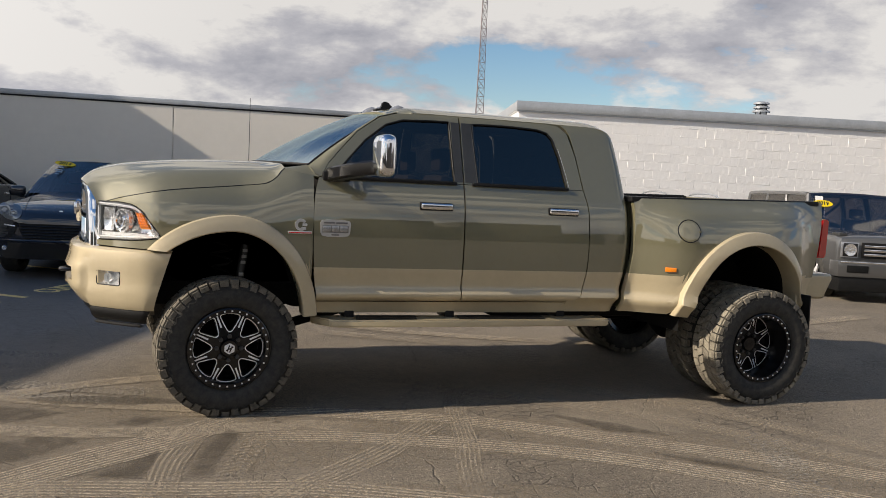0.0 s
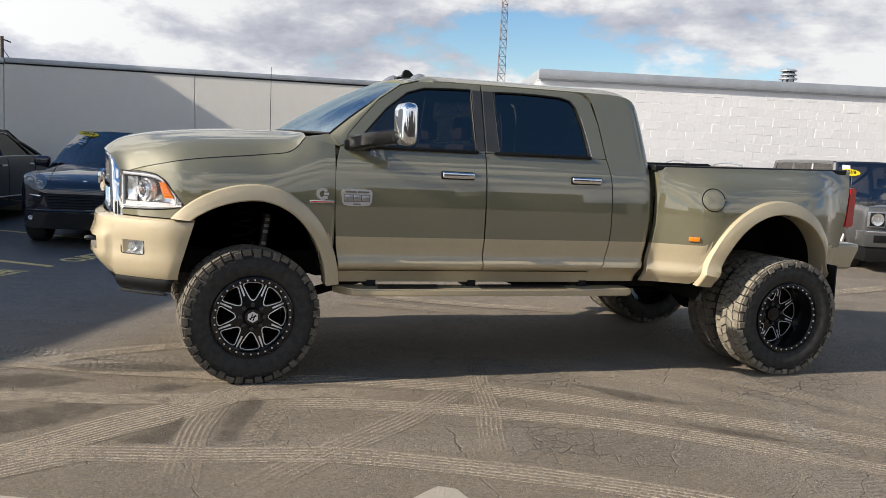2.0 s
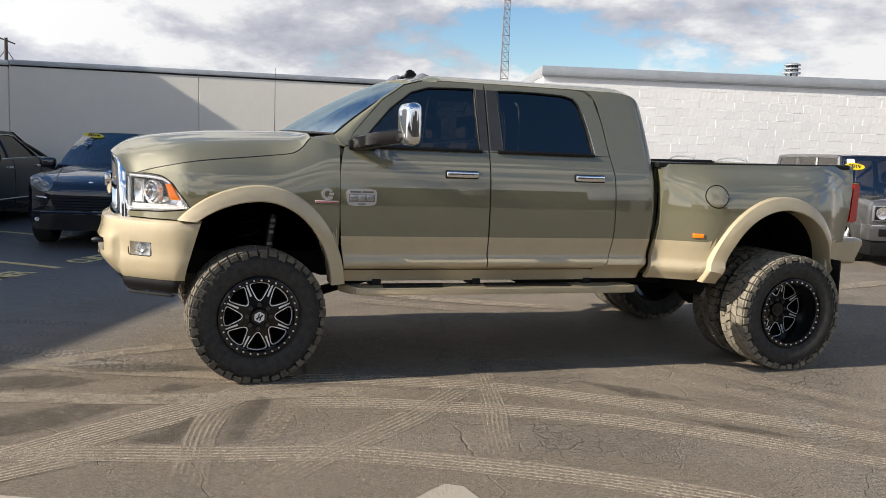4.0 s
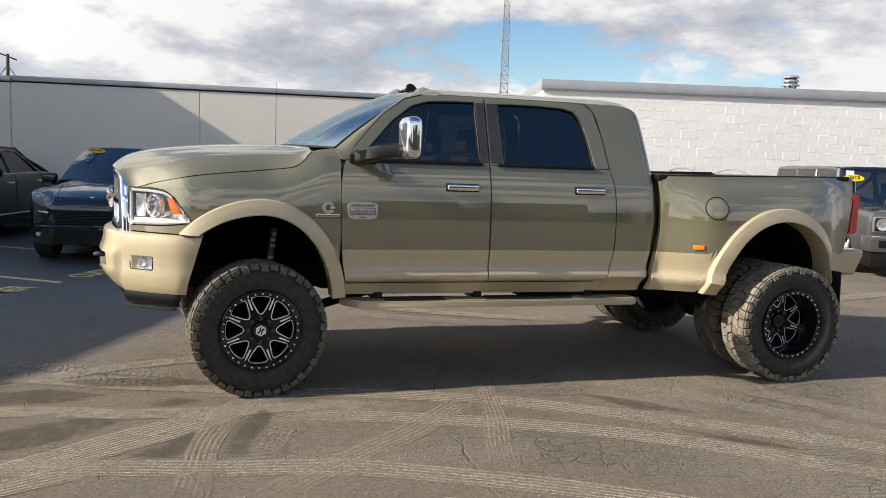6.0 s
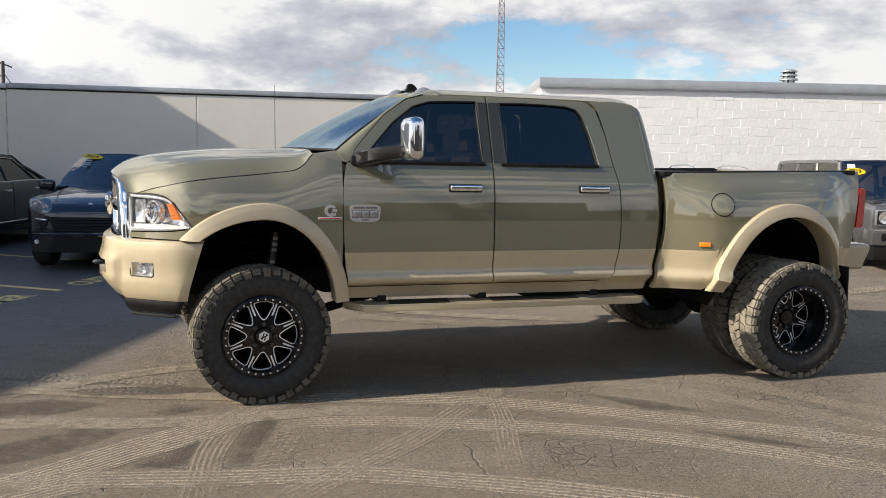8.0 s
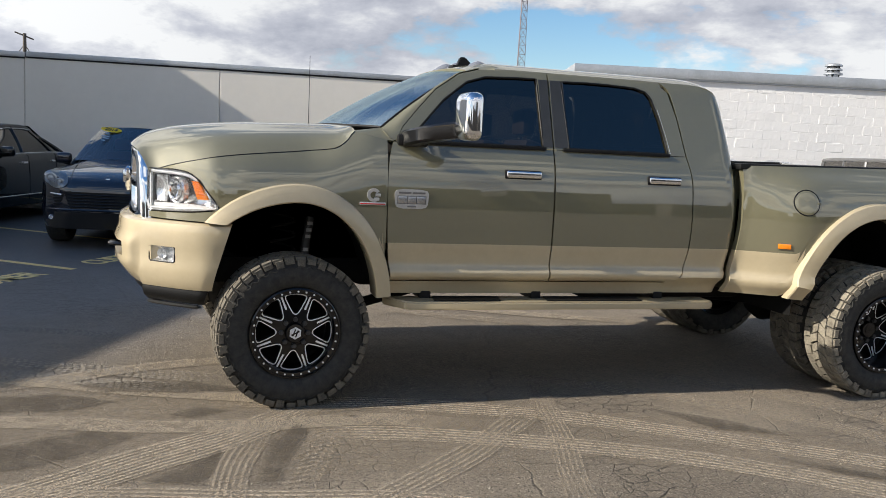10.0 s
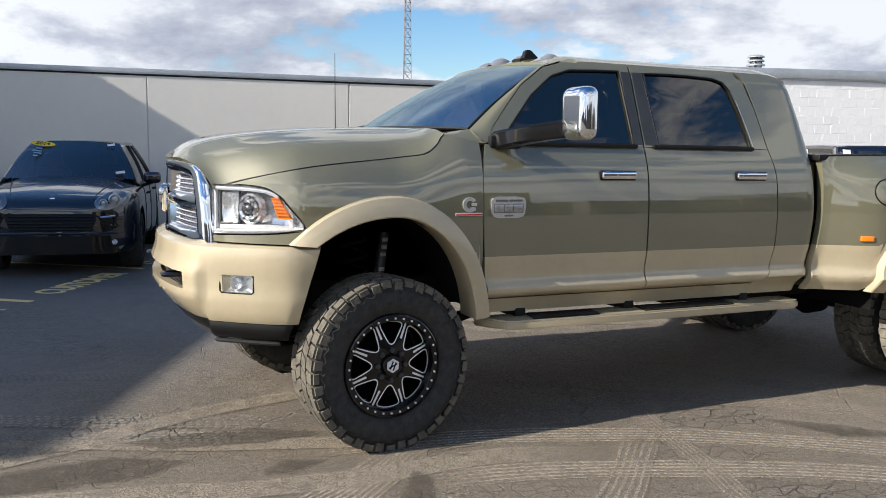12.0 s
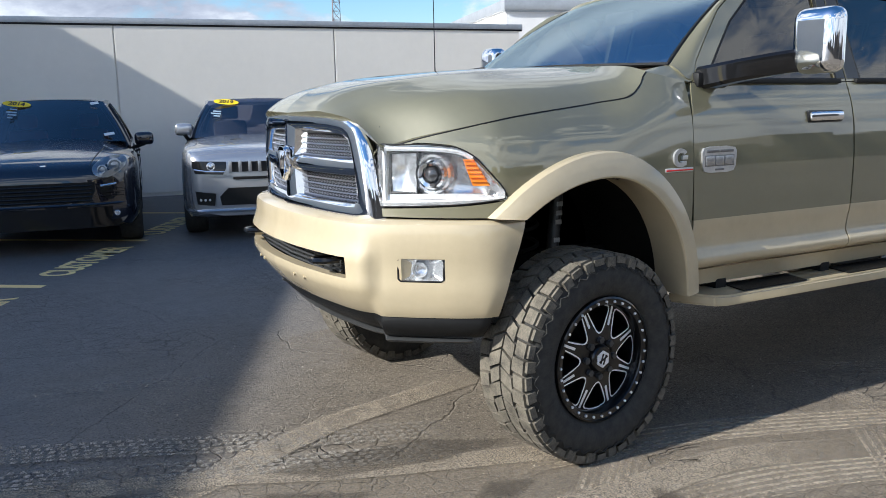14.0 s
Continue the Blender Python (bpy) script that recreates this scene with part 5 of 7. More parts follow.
        ax, side = Vector((math.cos(a_), 0, math.sin(a_))), Vector((-math.sin(a_), 0, math.cos(a_)))
        quad = [ax * r + side * o + Vector((0, face_y(r) - 0.0015, 0)) for r, o in ((0.146, -w_), (0.150, -w_ * 1.25), (0.228, -w_ * 1.1), (0.231, 0), (0.228, w_ * 1.1), (0.150, w_ * 1.25), (0.146, w_))]
        plate(sil, quad, (0, 0.002, 0))
    bmesh.ops.remove_doubles(bm, verts=bm.verts, dist=0.0004)
    spokes = part("spokes", facing(bm, (0, -1, 0)), BLACK_GLOSS, rim, "black split spokes")
    part("machined_edges", facing(sil, (0, -1, 0)), STEEL, rim, "bright machined spoke edges")
    bm = bmesh.new()
    for k in range(32):
        t_ = 2 * math.pi * k / 32
        rod(bm, (0.251 * math.cos(t_), 0.017, 0.251 * math.sin(t_)), (0.251 * math.cos(t_), 0.026, 0.251 * math.sin(t_)), 0.0060, n=8)
    tagged(part("ring_bolts", bm, STEEL, rim, "bright ring bolts"), kind="stuff")
    hub = part("hub", lathe(bmesh.new(), [(0.0, y0 - 0.036), (0.052, y0 - 0.036), (0.058, y0 - 0.028), (0.062, y0 - 0.012), (0.098, y0 - 0.008), (0.102, y0 + 0.02), (0.08, y0 + 0.03)], 32), BLACK_GLOSS, w)
    bm = bmesh.new()
    for k in range(8):
        t_ = 2 * math.pi * k / 8
        c_ = Vector((0.080 * math.cos(t_), y0 - 0.030, 0.080 * math.sin(t_)))
        rod(bm, c_, c_ + Vector((0, 0.03, 0)), 0.0145, 0.016, n=6)
    tagged(part("lug_nuts", bm, GREY_PLASTIC, w, "dark lug nuts"), kind="stuff")
    bm = plate(bmesh.new(), [(0.038 * math.cos(radians(60 * k + 30)), y0 - 0.040, 0.038 * math.sin(radians(60 * k + 30))) for k in range(6)], (0, 0.006, 0))
    part("cap_badge", bm, cap_mat, hub)
    bm = bmesh.new()
    for sx in (-0.012, 0.006):
        box(bm, sx, sx + 0.007, y0 - 0.0425, y0 - 0.039, -0.022, 0.022, m=Matrix.Rotation(radians(20), 4, "Y"))
    box(bm, -0.026, 0.026, y0 - 0.0425, y0 - 0.039, -0.004, 0.003, m=Matrix.Rotation(radians(-25), 4, "Y"))
    part("cap_mark", bm, BLACK_GLOSS, hub)
    return w


def place_wheel(w, m):
    w.parent = truck
    w.matrix_parent_inverse = TRUCK_INV
    w.matrix_basis = m
    return w


HALF = pose(0, 0, 0, 0, 0, 180)
STEER = 7.0
front = place_wheel(make_wheel(0.036, STEEL, TREAD), pose(0.0, 0.040, 0.452, 0, 0, 0) @ pose(0, 0.15, 0, 0, 0, STEER) @ pose(0, -0.15, 0, 0, 2, 0))
far_front = copy_thing(front, pose(-0.10, 2 * C - 0.13, 0.452) @ pose(0, -0.15, 0, 0, 0, STEER + 3) @ HALF @ pose(0, -0.15, 0, 0, 30, 0))
rear = place_wheel(make_wheel(0.185, BLACK_GLOSS, DUSTY_TREAD), pose(4.08, -0.205, 0.452, 0, 40, 0))
# inner rear wheels reuse the darker front tread in place of the body's shade
inner_rear = copy_thing(front, pose(4.08, 0.175, 0.452, 0, 17, 0))
far_rear = copy_thing(rear, pose(4.08, 2 * C + 0.205, 0.452, 0, 50, 180))
copy_thing(front, pose(4.08, 2 * C - 0.175, 0.452, 0, 5, 180))

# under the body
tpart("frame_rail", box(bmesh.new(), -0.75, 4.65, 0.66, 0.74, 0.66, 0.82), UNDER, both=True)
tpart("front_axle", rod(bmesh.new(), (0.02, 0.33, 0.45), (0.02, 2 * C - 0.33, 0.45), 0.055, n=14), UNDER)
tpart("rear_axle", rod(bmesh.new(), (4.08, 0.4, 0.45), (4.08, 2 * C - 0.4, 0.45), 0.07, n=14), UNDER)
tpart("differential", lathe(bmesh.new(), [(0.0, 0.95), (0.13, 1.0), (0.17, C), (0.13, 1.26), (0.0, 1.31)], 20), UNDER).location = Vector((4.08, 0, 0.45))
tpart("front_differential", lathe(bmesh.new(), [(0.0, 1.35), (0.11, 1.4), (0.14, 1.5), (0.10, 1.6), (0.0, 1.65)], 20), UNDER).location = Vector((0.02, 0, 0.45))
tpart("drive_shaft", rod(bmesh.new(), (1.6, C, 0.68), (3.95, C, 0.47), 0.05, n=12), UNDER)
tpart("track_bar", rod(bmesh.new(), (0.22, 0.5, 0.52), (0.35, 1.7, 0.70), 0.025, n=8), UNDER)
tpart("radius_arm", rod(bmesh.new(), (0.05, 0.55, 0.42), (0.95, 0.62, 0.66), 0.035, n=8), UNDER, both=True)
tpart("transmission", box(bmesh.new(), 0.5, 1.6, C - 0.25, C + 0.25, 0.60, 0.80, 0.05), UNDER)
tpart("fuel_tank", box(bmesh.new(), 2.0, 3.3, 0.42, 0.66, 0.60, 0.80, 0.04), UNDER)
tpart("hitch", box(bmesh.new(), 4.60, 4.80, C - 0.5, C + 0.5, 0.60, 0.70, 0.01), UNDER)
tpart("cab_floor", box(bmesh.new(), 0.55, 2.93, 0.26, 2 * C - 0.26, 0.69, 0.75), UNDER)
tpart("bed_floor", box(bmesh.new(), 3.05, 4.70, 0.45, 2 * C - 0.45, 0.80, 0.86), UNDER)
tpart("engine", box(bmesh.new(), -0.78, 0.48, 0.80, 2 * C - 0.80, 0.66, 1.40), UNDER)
BADGE_WHITE = material("worn_pale_print", (0.32, 0.32, 0.31), rough=0.6, vary=0.3, scale=60)
tpart("shock_absorber", rod(rod(bmesh.new(), (0.145, 0.590, 1.10), (0.10, 0.565, 0.80), 0.030, n=14), (0.10, 0.565, 0.80), (0.06, 0.55, 0.5), 0.018, n=10), GREY_PLASTIC, "dark shock absorber with pale lettering bars", both=True)
for k in (0, 1, 2, 4):
    x, z = 0.140 - 0.006 * k, 1.06 - 0.042 * k
    tpart("shock_mark", box(bmesh.new(), x - 0.017, x + 0.017, 0.5535 - 0.003 * k, 0.560 - 0.003 * k, z - 0.011, z + 0.011, 0.002), BADGE_WHITE)
bm = bmesh.new()
tube(bm, [(-0.02 + 0.075 * math.cos(i * 0.5), 0.64 + 0.075 * math.sin(i * 0.5), 0.60 + i * 0.0075) for i in range(70)], 0.010, 6)
tpart("coil_spring", bm, UNDER, both=True)


def liner(cx, cz, f_, r_, h_, y0, y1, first=-6, last=186):
    rows = []
    for k in range(30):
        g = radians(first + (last - first) * k / 29)
        c, s = math.cos(g), math.sin(g)
        p = (cx - (f_ if c > 0 else r_) * c, cz + h_ * s)
        rows.append([(p[0], y, p[1]) for y in (y0, (y0 + y1) / 2, y1)] + [(cx, y1, cz)])
    return sheet(rows)


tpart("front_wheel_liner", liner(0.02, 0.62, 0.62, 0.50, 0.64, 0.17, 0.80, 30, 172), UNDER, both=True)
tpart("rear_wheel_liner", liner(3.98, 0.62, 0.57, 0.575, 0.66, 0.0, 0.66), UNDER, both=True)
bm = box(bmesh.new(), 4.555, 4.570, -0.12, 0.40, 0.30, 0.86, 0.004)
for v in bm.verts:
    v.co.x += 0.03 * (0.86 - v.co.z)
tpart("mud_flap", bm, BLACK_PLASTIC, "black rubber mud flap", both=True)

# cabin
tpart("dashboard", box(bmesh.new(), 0.52, 0.90, 0.32, 2 * C - 0.32, 1.25, 1.62, 0.06), CABIN)
bm = bmesh.new()
tube(bm, [(0, 0.185 * math.cos(2 * math.pi * k / 32), 0.185 * math.sin(2 * math.pi * k / 32)) for k in range(33)], 0.016, 8)
rod(bm, (0, -0.17, 0), (0, 0.17, 0), 0.018, n=8)
rod(bm, (0, 0, 0), (0, 0, -0.17), 0.018, n=8)
rod(bm, (-0.01, 0, 0), (0.02, 0, 0), 0.06, n=16)
ob = tpart("steering_wheel", bm, CABIN)
ob.location, ob.rotation_euler = Vector((0.98, 0.68, 1.56)), (0, radians(-24), 0)
for x, ys in ((1.30, (0.68, 1.58)), (2.30, (0.62, C, 1.64))):
    for y in ys:
        bm = box(bmesh.new(), x - 0.30, x + 0.20, y - 0.25, y + 0.25, 0.95, 1.13, 0.06)
        box(bm, x + 0.12, x + 0.28, y - 0.24, y + 0.24, 1.08, 1.68, 0.06, Matrix.Translation((x + 0.2, 0, 1.1)) @ Matrix.Rotation(radians(12), 4, "Y") @ Matrix.Translation((-x - 0.2, 0, -1.1)))
        box(bm, x + 0.26, x + 0.36, y - 0.12, y + 0.12, 1.70, 1.88, 0.04)
        tpart("seat", bm, TAN_SEAT, "brown leather seat")
tpart("rear_view_mirror", box(bmesh.new(), 0.95, 0.99, C - 0.12, C + 0.12, 1.95, 2.02, 0.015), CABIN)

# ---- parked vehicles ----
def wheel_small(r, width, parent, at, spokes=5, rim_mat=None, spoke_mat=None):
    w = thing("wheel", "", "")
    w.parent = parent
    w.location = at
    if at[1] > 0:
        w.rotation_euler = (0, 0, math.pi)
    prof = [(r * 0.66, 0.02), (r * 0.72, 0.0), (r * 0.9, -0.004), (r * 0.985, 0.02), (r, 0.05), (r, width - 0.05), (r * 0.95, width), (r * 0.66, width - 0.02)]
    part("tyre", lathe(bmesh.new(), prof, 40), RUBBER, w, angle=60)
    bm = lathe(bmesh.new(), [(r * 0.68, 0.012), (r * 0.66, 0.006), (r * 0.62, 0.014), (r * 0.60, 0.12), (0.0, 0.14)], 32)
    rim = part("rim", bm, BLACK_GLOSS if rim_mat is None else rim_mat, w)
    bm = bmesh.new()
    for k in range(spokes):
        m = Matrix.Rotation(2 * math.pi * k / spokes, 4, "Y")
        plate(bm, [m @ Vector((q, 0.012, s)) for q, s in ((0.0, -0.045), (r * 0.63, -0.028), (r * 0.63, 0.028), (0.0, 0.045))], (0, 0.03, 0))
    rod(bm, (0, 0.005, 0), (0, 0.05, 0), 0.06, n=14)
    part("spokes", bm, spoke_mat or STEEL, rim)
    return w


def car(name, label, m, paint, spec):
    """A parked vehicle with its nose at local x = 0; curves over the length give its width and heights."""
    top = thing(name, label, spec.get("category", "car"), m)
    L, hw, zl, zs, zc = spec["L"], curve(spec["half"]), curve(spec["low"]), curve(spec["shoulder"]), curve(spec["crest"])
    bm = bmesh.new()
    rows = []
    for x in [0.0, 0.02, 0.05, 0.09, 0.14, 0.2, 0.28] + span(0.38, L - 0.4, 26) + [L - 0.3, L - 0.2, L - 0.12, L - 0.06, L - 0.02, L]:
        h, a_, s_, c_ = hw(x), zl(x), zs(x), zc(x)
        mid = a_ + (s_ - a_) * 0.55
        half = [(0.0, a_), (0.7 * h, a_), (0.93 * h, a_ + 0.03), (0.985 * h, a_ + 0.12), (h, a_ + 0.30 * (s_ - a_)), (h * 1.0, mid), (0.992 * h, s_ - 0.16), (0.975 * h, s_ - 0.06), (0.94 * h, s_ - 0.012), (0.88 * h, s_ + 0.006), (0.6 * h, s_ + (c_ - s_) * 0.75), (0.3 * h, s_ + (c_ - s_) * 0.95), (0.0, c_)]
        rows.append([(x, y, z) for y, z in half] + [(x, -y, z) for y, z in half[-2:0:-1]])
    sheet(rows, bm, closed=True)
    bm.faces.new([v for v in bm.verts if abs(v.co.x) < 1e-6])
    bm.faces.new([v for v in bm.verts if abs(v.co.x - L) < 1e-6])
    bmesh.ops.recalc_face_normals(bm, faces=bm.faces)
    body = part("body", bm, paint, top, angle=28)
    r, base, fx = spec["r"], spec["axle"], spec["axle0"]
    cut = bmesh.new()
    for x in (fx, fx + base):
        for sgn in (-1, 1):
            a0 = hw(x)
            rod(cut, (x, sgn * (a0 - 0.30), r + 0.02), (x, sgn * (a0 + 0.2), r + 0.02), r + 0.055, n=32)
    me = bpy.data.meshes.new("cut")
    cut.to_mesh(me)
    cut.free()
    knife = bpy.data.objects.new("cut", me)
    scene.collection.objects.link(knife)
    knife.matrix_world = m
    bpy.context.view_layer.update()
    mod = body.modifiers.new("arches", "BOOLEAN")
    mod.object, mod.operation, mod.solver = knife, "DIFFERENCE", "EXACT"
    done = bpy.data.meshes.new_from_object(body.evaluated_get(bpy.context.evaluated_depsgraph_get()))
    body.modifiers.clear()
    body.data = done
    bpy.data.objects.remove(knife)
    for x in (fx, fx + base):
        part("wheel_well", box(bmesh.new(), x - r - 0.06, x + r + 0.06, -hw(x) + 0.27, hw(x) - 0.27, zl(x), r * 2 + 0.06), UNDER, top)
        for sgn in (-1, 1):
            wheel_small(r, 0.25, top, (x, sgn * (hw(x) - 0.015), r), spec.get("spokes", 5), spec.get("rim"), spec.get("spoke"))
    # cabin: panes between the belt and the roof, with pillars
    g = spec["cabin"]
    b0, b1, r0, r1, zr, wr = g["base0"], g["base1"], g["roof0"], g["roof1"], g["roof_z"], g["roof_half"]
    belt_z, belt_w = (lambda x: zs(x) - 0.005), (lambda x: 0.895 * hw(x))
    bow = g.get("bow", 0.12)

    def ws_b(w):
        return Vector((b0 + bow * (w * w) * 1.6, w * belt_w(b0 + 0.2) * 0.96, zc(b0) - 0.015 - 0.03 * w * w))

    def ws_t(w):
        return Vector((r0 + bow * 0.5 * w * w, w * wr * 0.97, zr - 0.02 - 0.03 * w * w))
    grid = [[ws_b(w) * (1 - s) + ws_t(w) * s + Vector((-0.02, 0, 0.03)) * math.sin(math.pi * s) for w in span(-1, 1, 13)] for s in span(0, 1, 8)]
    part("windshield", facing(sheet(grid), (-1, 0, 1)), spec.get("glass", SCREEN), top, "dark windshield")
    rear = [[Vector((b1 - 0.1 * w * w, w * belt_w(b1 - 0.2) * 0.93, zs(b1) + 0.0)) * (1 - s) + Vector((r1 - 0.05 * w * w, w * wr * 0.95, zr - 0.03)) * s for w in span(-1, 1, 9)] for s in span(0, 1, 5)]
    part("rear_window", facing(sheet(rear), (1, 0, 1)), WINDOW, top)
    xs_ = span(r0 + 0.02, r1, 14)
    dome = g.get("dome", 0.035)
    roof_rows = []
    for x in xs_:
        k = (x - r0) / (r1 - r0)
        drop = dome * 2.0 * (2 * k - 1) ** 4
        roof_rows.append([(x, w * wr, zr - drop - 0.055 * abs(w) ** 5) for w in span(-1, 1, 15)])
    roof_rows = [[ws_t(w) + Vector((0, 0, 0.004)) for w in span(-1, 1, 15)]] + roof_rows
    part("roof", hem(sheet(roof_rows), (0, 0, -0.03)), spec.get("roof", paint), top)
    for sgn in (-1, 1):
        xa, xb = b0 + bow * 1.6, b1 - 0.1
        lowl = lambda s: Vector((xa + (xb - xa) * s, sgn * belt_w(xa + (xb - xa) * s), belt_z(xa + (xb - xa) * s)))
        upl = lambda s: Vector((r0 + bow * 0.5 + (r1 - r0 - bow * 0.5) * s, sgn * wr, zr - 0.055 - dome * 2.0 * (2 * s - 1) ** 4))
        pane_ = sheet([[lowl(s).lerp(upl(s), f) + Vector((0, sgn * 0.02 * math.sin(math.pi * f), 0)) for s in span(0, 1, 20)] for f in span(0, 1, 6)])
        part("side_window", facing(pane_, (0, sgn, 0)), WINDOW, top, "dark side glass")
        for s, t_ in [(0.0, 0.045), (1.0, 0.05)] + [(q, 0.038) for q in g["pillars"]]:
            part("pillar", tube(bmesh.new(), [lowl(s).lerp(upl(s), f) + Vector((0, sgn * (0.02 * math.sin(math.pi * f) - 0.012), 0)) for f in span(0, 1, 6)], t_, 8), g.get("pillar_mat", paint), top)
        part("roof_rail", tube(bmesh.new(), [upl(s) - Vector((0, sgn * 0.004, 0)) for s in span(0, 1, 16)], 0.040, 8), spec.get("roof", paint), top)
        part("belt_trim", tube(bmesh.new(), [lowl(s) + Vector((0, sgn * 0.008, 0.006)) for s in span(0, 1, 16)], 0.013, 6), g.get("trim", BLACK_PLASTIC), top)
        if g.get("bright"):
            part("window_surround", tube(bmesh.new(), [upl(s).lerp(lowl(s), 0.07) + Vector((0, sgn * 0.016, 0)) for s in span(0.0, 0.98, 16)], 0.012, 6), CHROME, top, "chrome window surround")
        # mirror
        mx, my, mz = b0 + g.get("mirror_x", 0.42), sgn * (hw(1.5) + g.get("mirror_out", 0.08)), zs(b0) + g.get("mirror_z", 0.10)
        bm = box(bmesh.new(), mx - 0.07, mx + 0.07, my - 0.115, my + 0.115, mz - 0.075, mz + 0.085, 0.062, seg=4)
        part("mirror", bm, g.get("mirror_mat", paint), top)
        part("mirror_stalk", rod(bmesh.new(), (mx, my, mz - 0.06), (mx + 0.06, sgn * (hw(1.5) - 0.06), zs(b0) - 0.01), 0.025, n=8), BLACK_PLASTIC, top)
        if spec.get("handles"):
            for hx in spec["handles"]:
                part("door_handle", box(bmesh.new(), hx, hx + 0.2, sgn * hw(hx) - 0.02, sgn * hw(hx) + 0.02, zs(hx) - 0.16, zs(hx) - 0.125, 0.01), spec.get("handle_mat", CHROME), top)
        for hx in spec.get("doors", ()):
            part("door_gap", tube(bmesh.new(), [(hx, sgn * hw(hx) * k_, z_) for k_, z_ in ((0.99, zl(hx) + 0.12), (1.001, zl(hx) + 0.3), (1.001, zs(hx) - 0.3), (0.993, zs(hx) - 0.16), (0.977, zs(hx) - 0.06), (0.945, zs(hx) - 0.012))], 0.005, 5), BLACK_PLASTIC, top)
    part("dashboard", box(bmesh.new(), b0 + 0.25, b0 + 0.75, -wr, wr, zs(b0) - 0.2, zs(b0) - 0.01, 0.04), CABIN, top)
    for sy in (-0.37, 0.37):
        bm = box(bmesh.new(), r0 + 0.35, r0 + 0.5, sy - 0.23, sy + 0.23, zs(r0) - 0.4, zs(r0) + 0.22, 0.06)
        box(bm, r0 + 0.40, r0 + 0.5, sy - 0.12, sy + 0.12, zs(r0) + 0.24, zs(r0) + 0.42, 0.04)
        part("seat", bm, spec.get("seat", TAN_SEAT), top)

    def nose(y, z):
        """Where the front of the body lies at that height and offset."""
        x = 0.0
        while x < 1.6 and (hw(x) * 0.97 < abs(y) or zs(x) + 0.012 < z):
            x += 0.004
        return x
    return top, nose, ws_b, ws_t


def front_sheet(nose, outline, out, deep=0.0, n=3):
    """A patch that follows the front of a vehicle inside a (y, z) quad, given as left and right edge points from top to bottom."""
    left, right = outline
    rows = []
    for (ya, za), (yb, zb) in zip(left, right):
        rows.append([(nose(ya + (yb - ya) * f, za + (zb - za) * f) - out, ya + (yb - ya) * f, za + (zb - za) * f) for f in span(0, 1, 9)])
    return sheet(rows)


PALE_MARK = material("pale_blue_sticker", (0.30, 0.38, 0.45), rough=0.5)
SCREEN = glass("dark_windshield", (0.45, 0.44, 0.52), ior=2.3)
REAR = Vector((0.1426, 0.9898, 0))
TURN_CARS = math.degrees(math.atan2(REAR.y, REAR.x))


def sticker(top, at, normal_turn, size, text, parent_label):
    """An oval yellow year sticker on a windshield."""
    m = at @ pose(0, 0, 0, 0, 0, 0)
    bm = bmesh.new()
    bm.faces.new([bm.verts.new(m @ Vector((size * math.cos(2 * math.pi * k / 28), size * 0.36 * math.sin(2 * math.pi * k / 28), 0))) for k in range(28)])
    ob = part("year_sticker", bm, YELLOW, top, parent_label)
    letters("year", text, size * 0.58, m @ Matrix.Translation((0, 0, 0.004)), DECAL, ob, depth=0.001, bold=0.002)


# dark blue sport utility vehicle
suv_m = Matrix.Translation((-1.78, 7.05, 0)) @ pose(0, 0, 0, 0, 0, TURN_CARS)
spec = dict(L=4.85, category="suv", r=0.37, axle=2.90, axle0=0.93, spokes=7, rim=GREY_PLASTIC, spoke=GREY_PLASTIC, seat=material("red_leather", (0.26, 0.06, 0.045), rough=0.6),
            half=[(0, 0.46), (0.03, 0.62), (0.08, 0.73), (0.18, 0.835), (0.35, 0.905), (0.6, 0.95), (1.0, 0.965), (2.4, 0.955), (3.6, 0.975), (4.3, 0.94), (4.7, 0.86), (4.85, 0.74)],
            low=[(0, 0.30), (0.3, 0.24), (0.8, 0.22), (4.2, 0.22), (4.85, 0.34)],
            shoulder=[(0, 0.80), (0.03, 0.86), (0.12, 0.935), (0.3, 0.99), (0.6, 1.03), (1.2, 1.055), (1.8, 1.06), (3.6, 1.10), (4.4, 1.10), (4.85, 0.98)],
            crest=[(0, 0.82), (0.03, 0.885), (0.12, 0.945), (0.3, 1.005), (0.6, 1.07), (1.2, 1.165), (1.5, 1.20), (2.0, 1.18), (3.6, 1.10), (4.4, 1.10), (4.85, 0.98)],
            handles=(2.25, 3.2), handle_mat=BLACK_GLOSS, doors=(1.62, 2.62, 3.55),
            cabin=dict(base0=1.32, base1=4.62, roof0=2.06, roof1=4.0, roof_z=1.68, roof_half=0.60, pillars=(0.40, 0.72), pillar_mat=BLACK_GLOSS))
suv, nose, wsb, wst = car("sport_utility_vehicle", "dark navy luxury SUV parked nose out by the wall", suv_m, NAVY, spec)
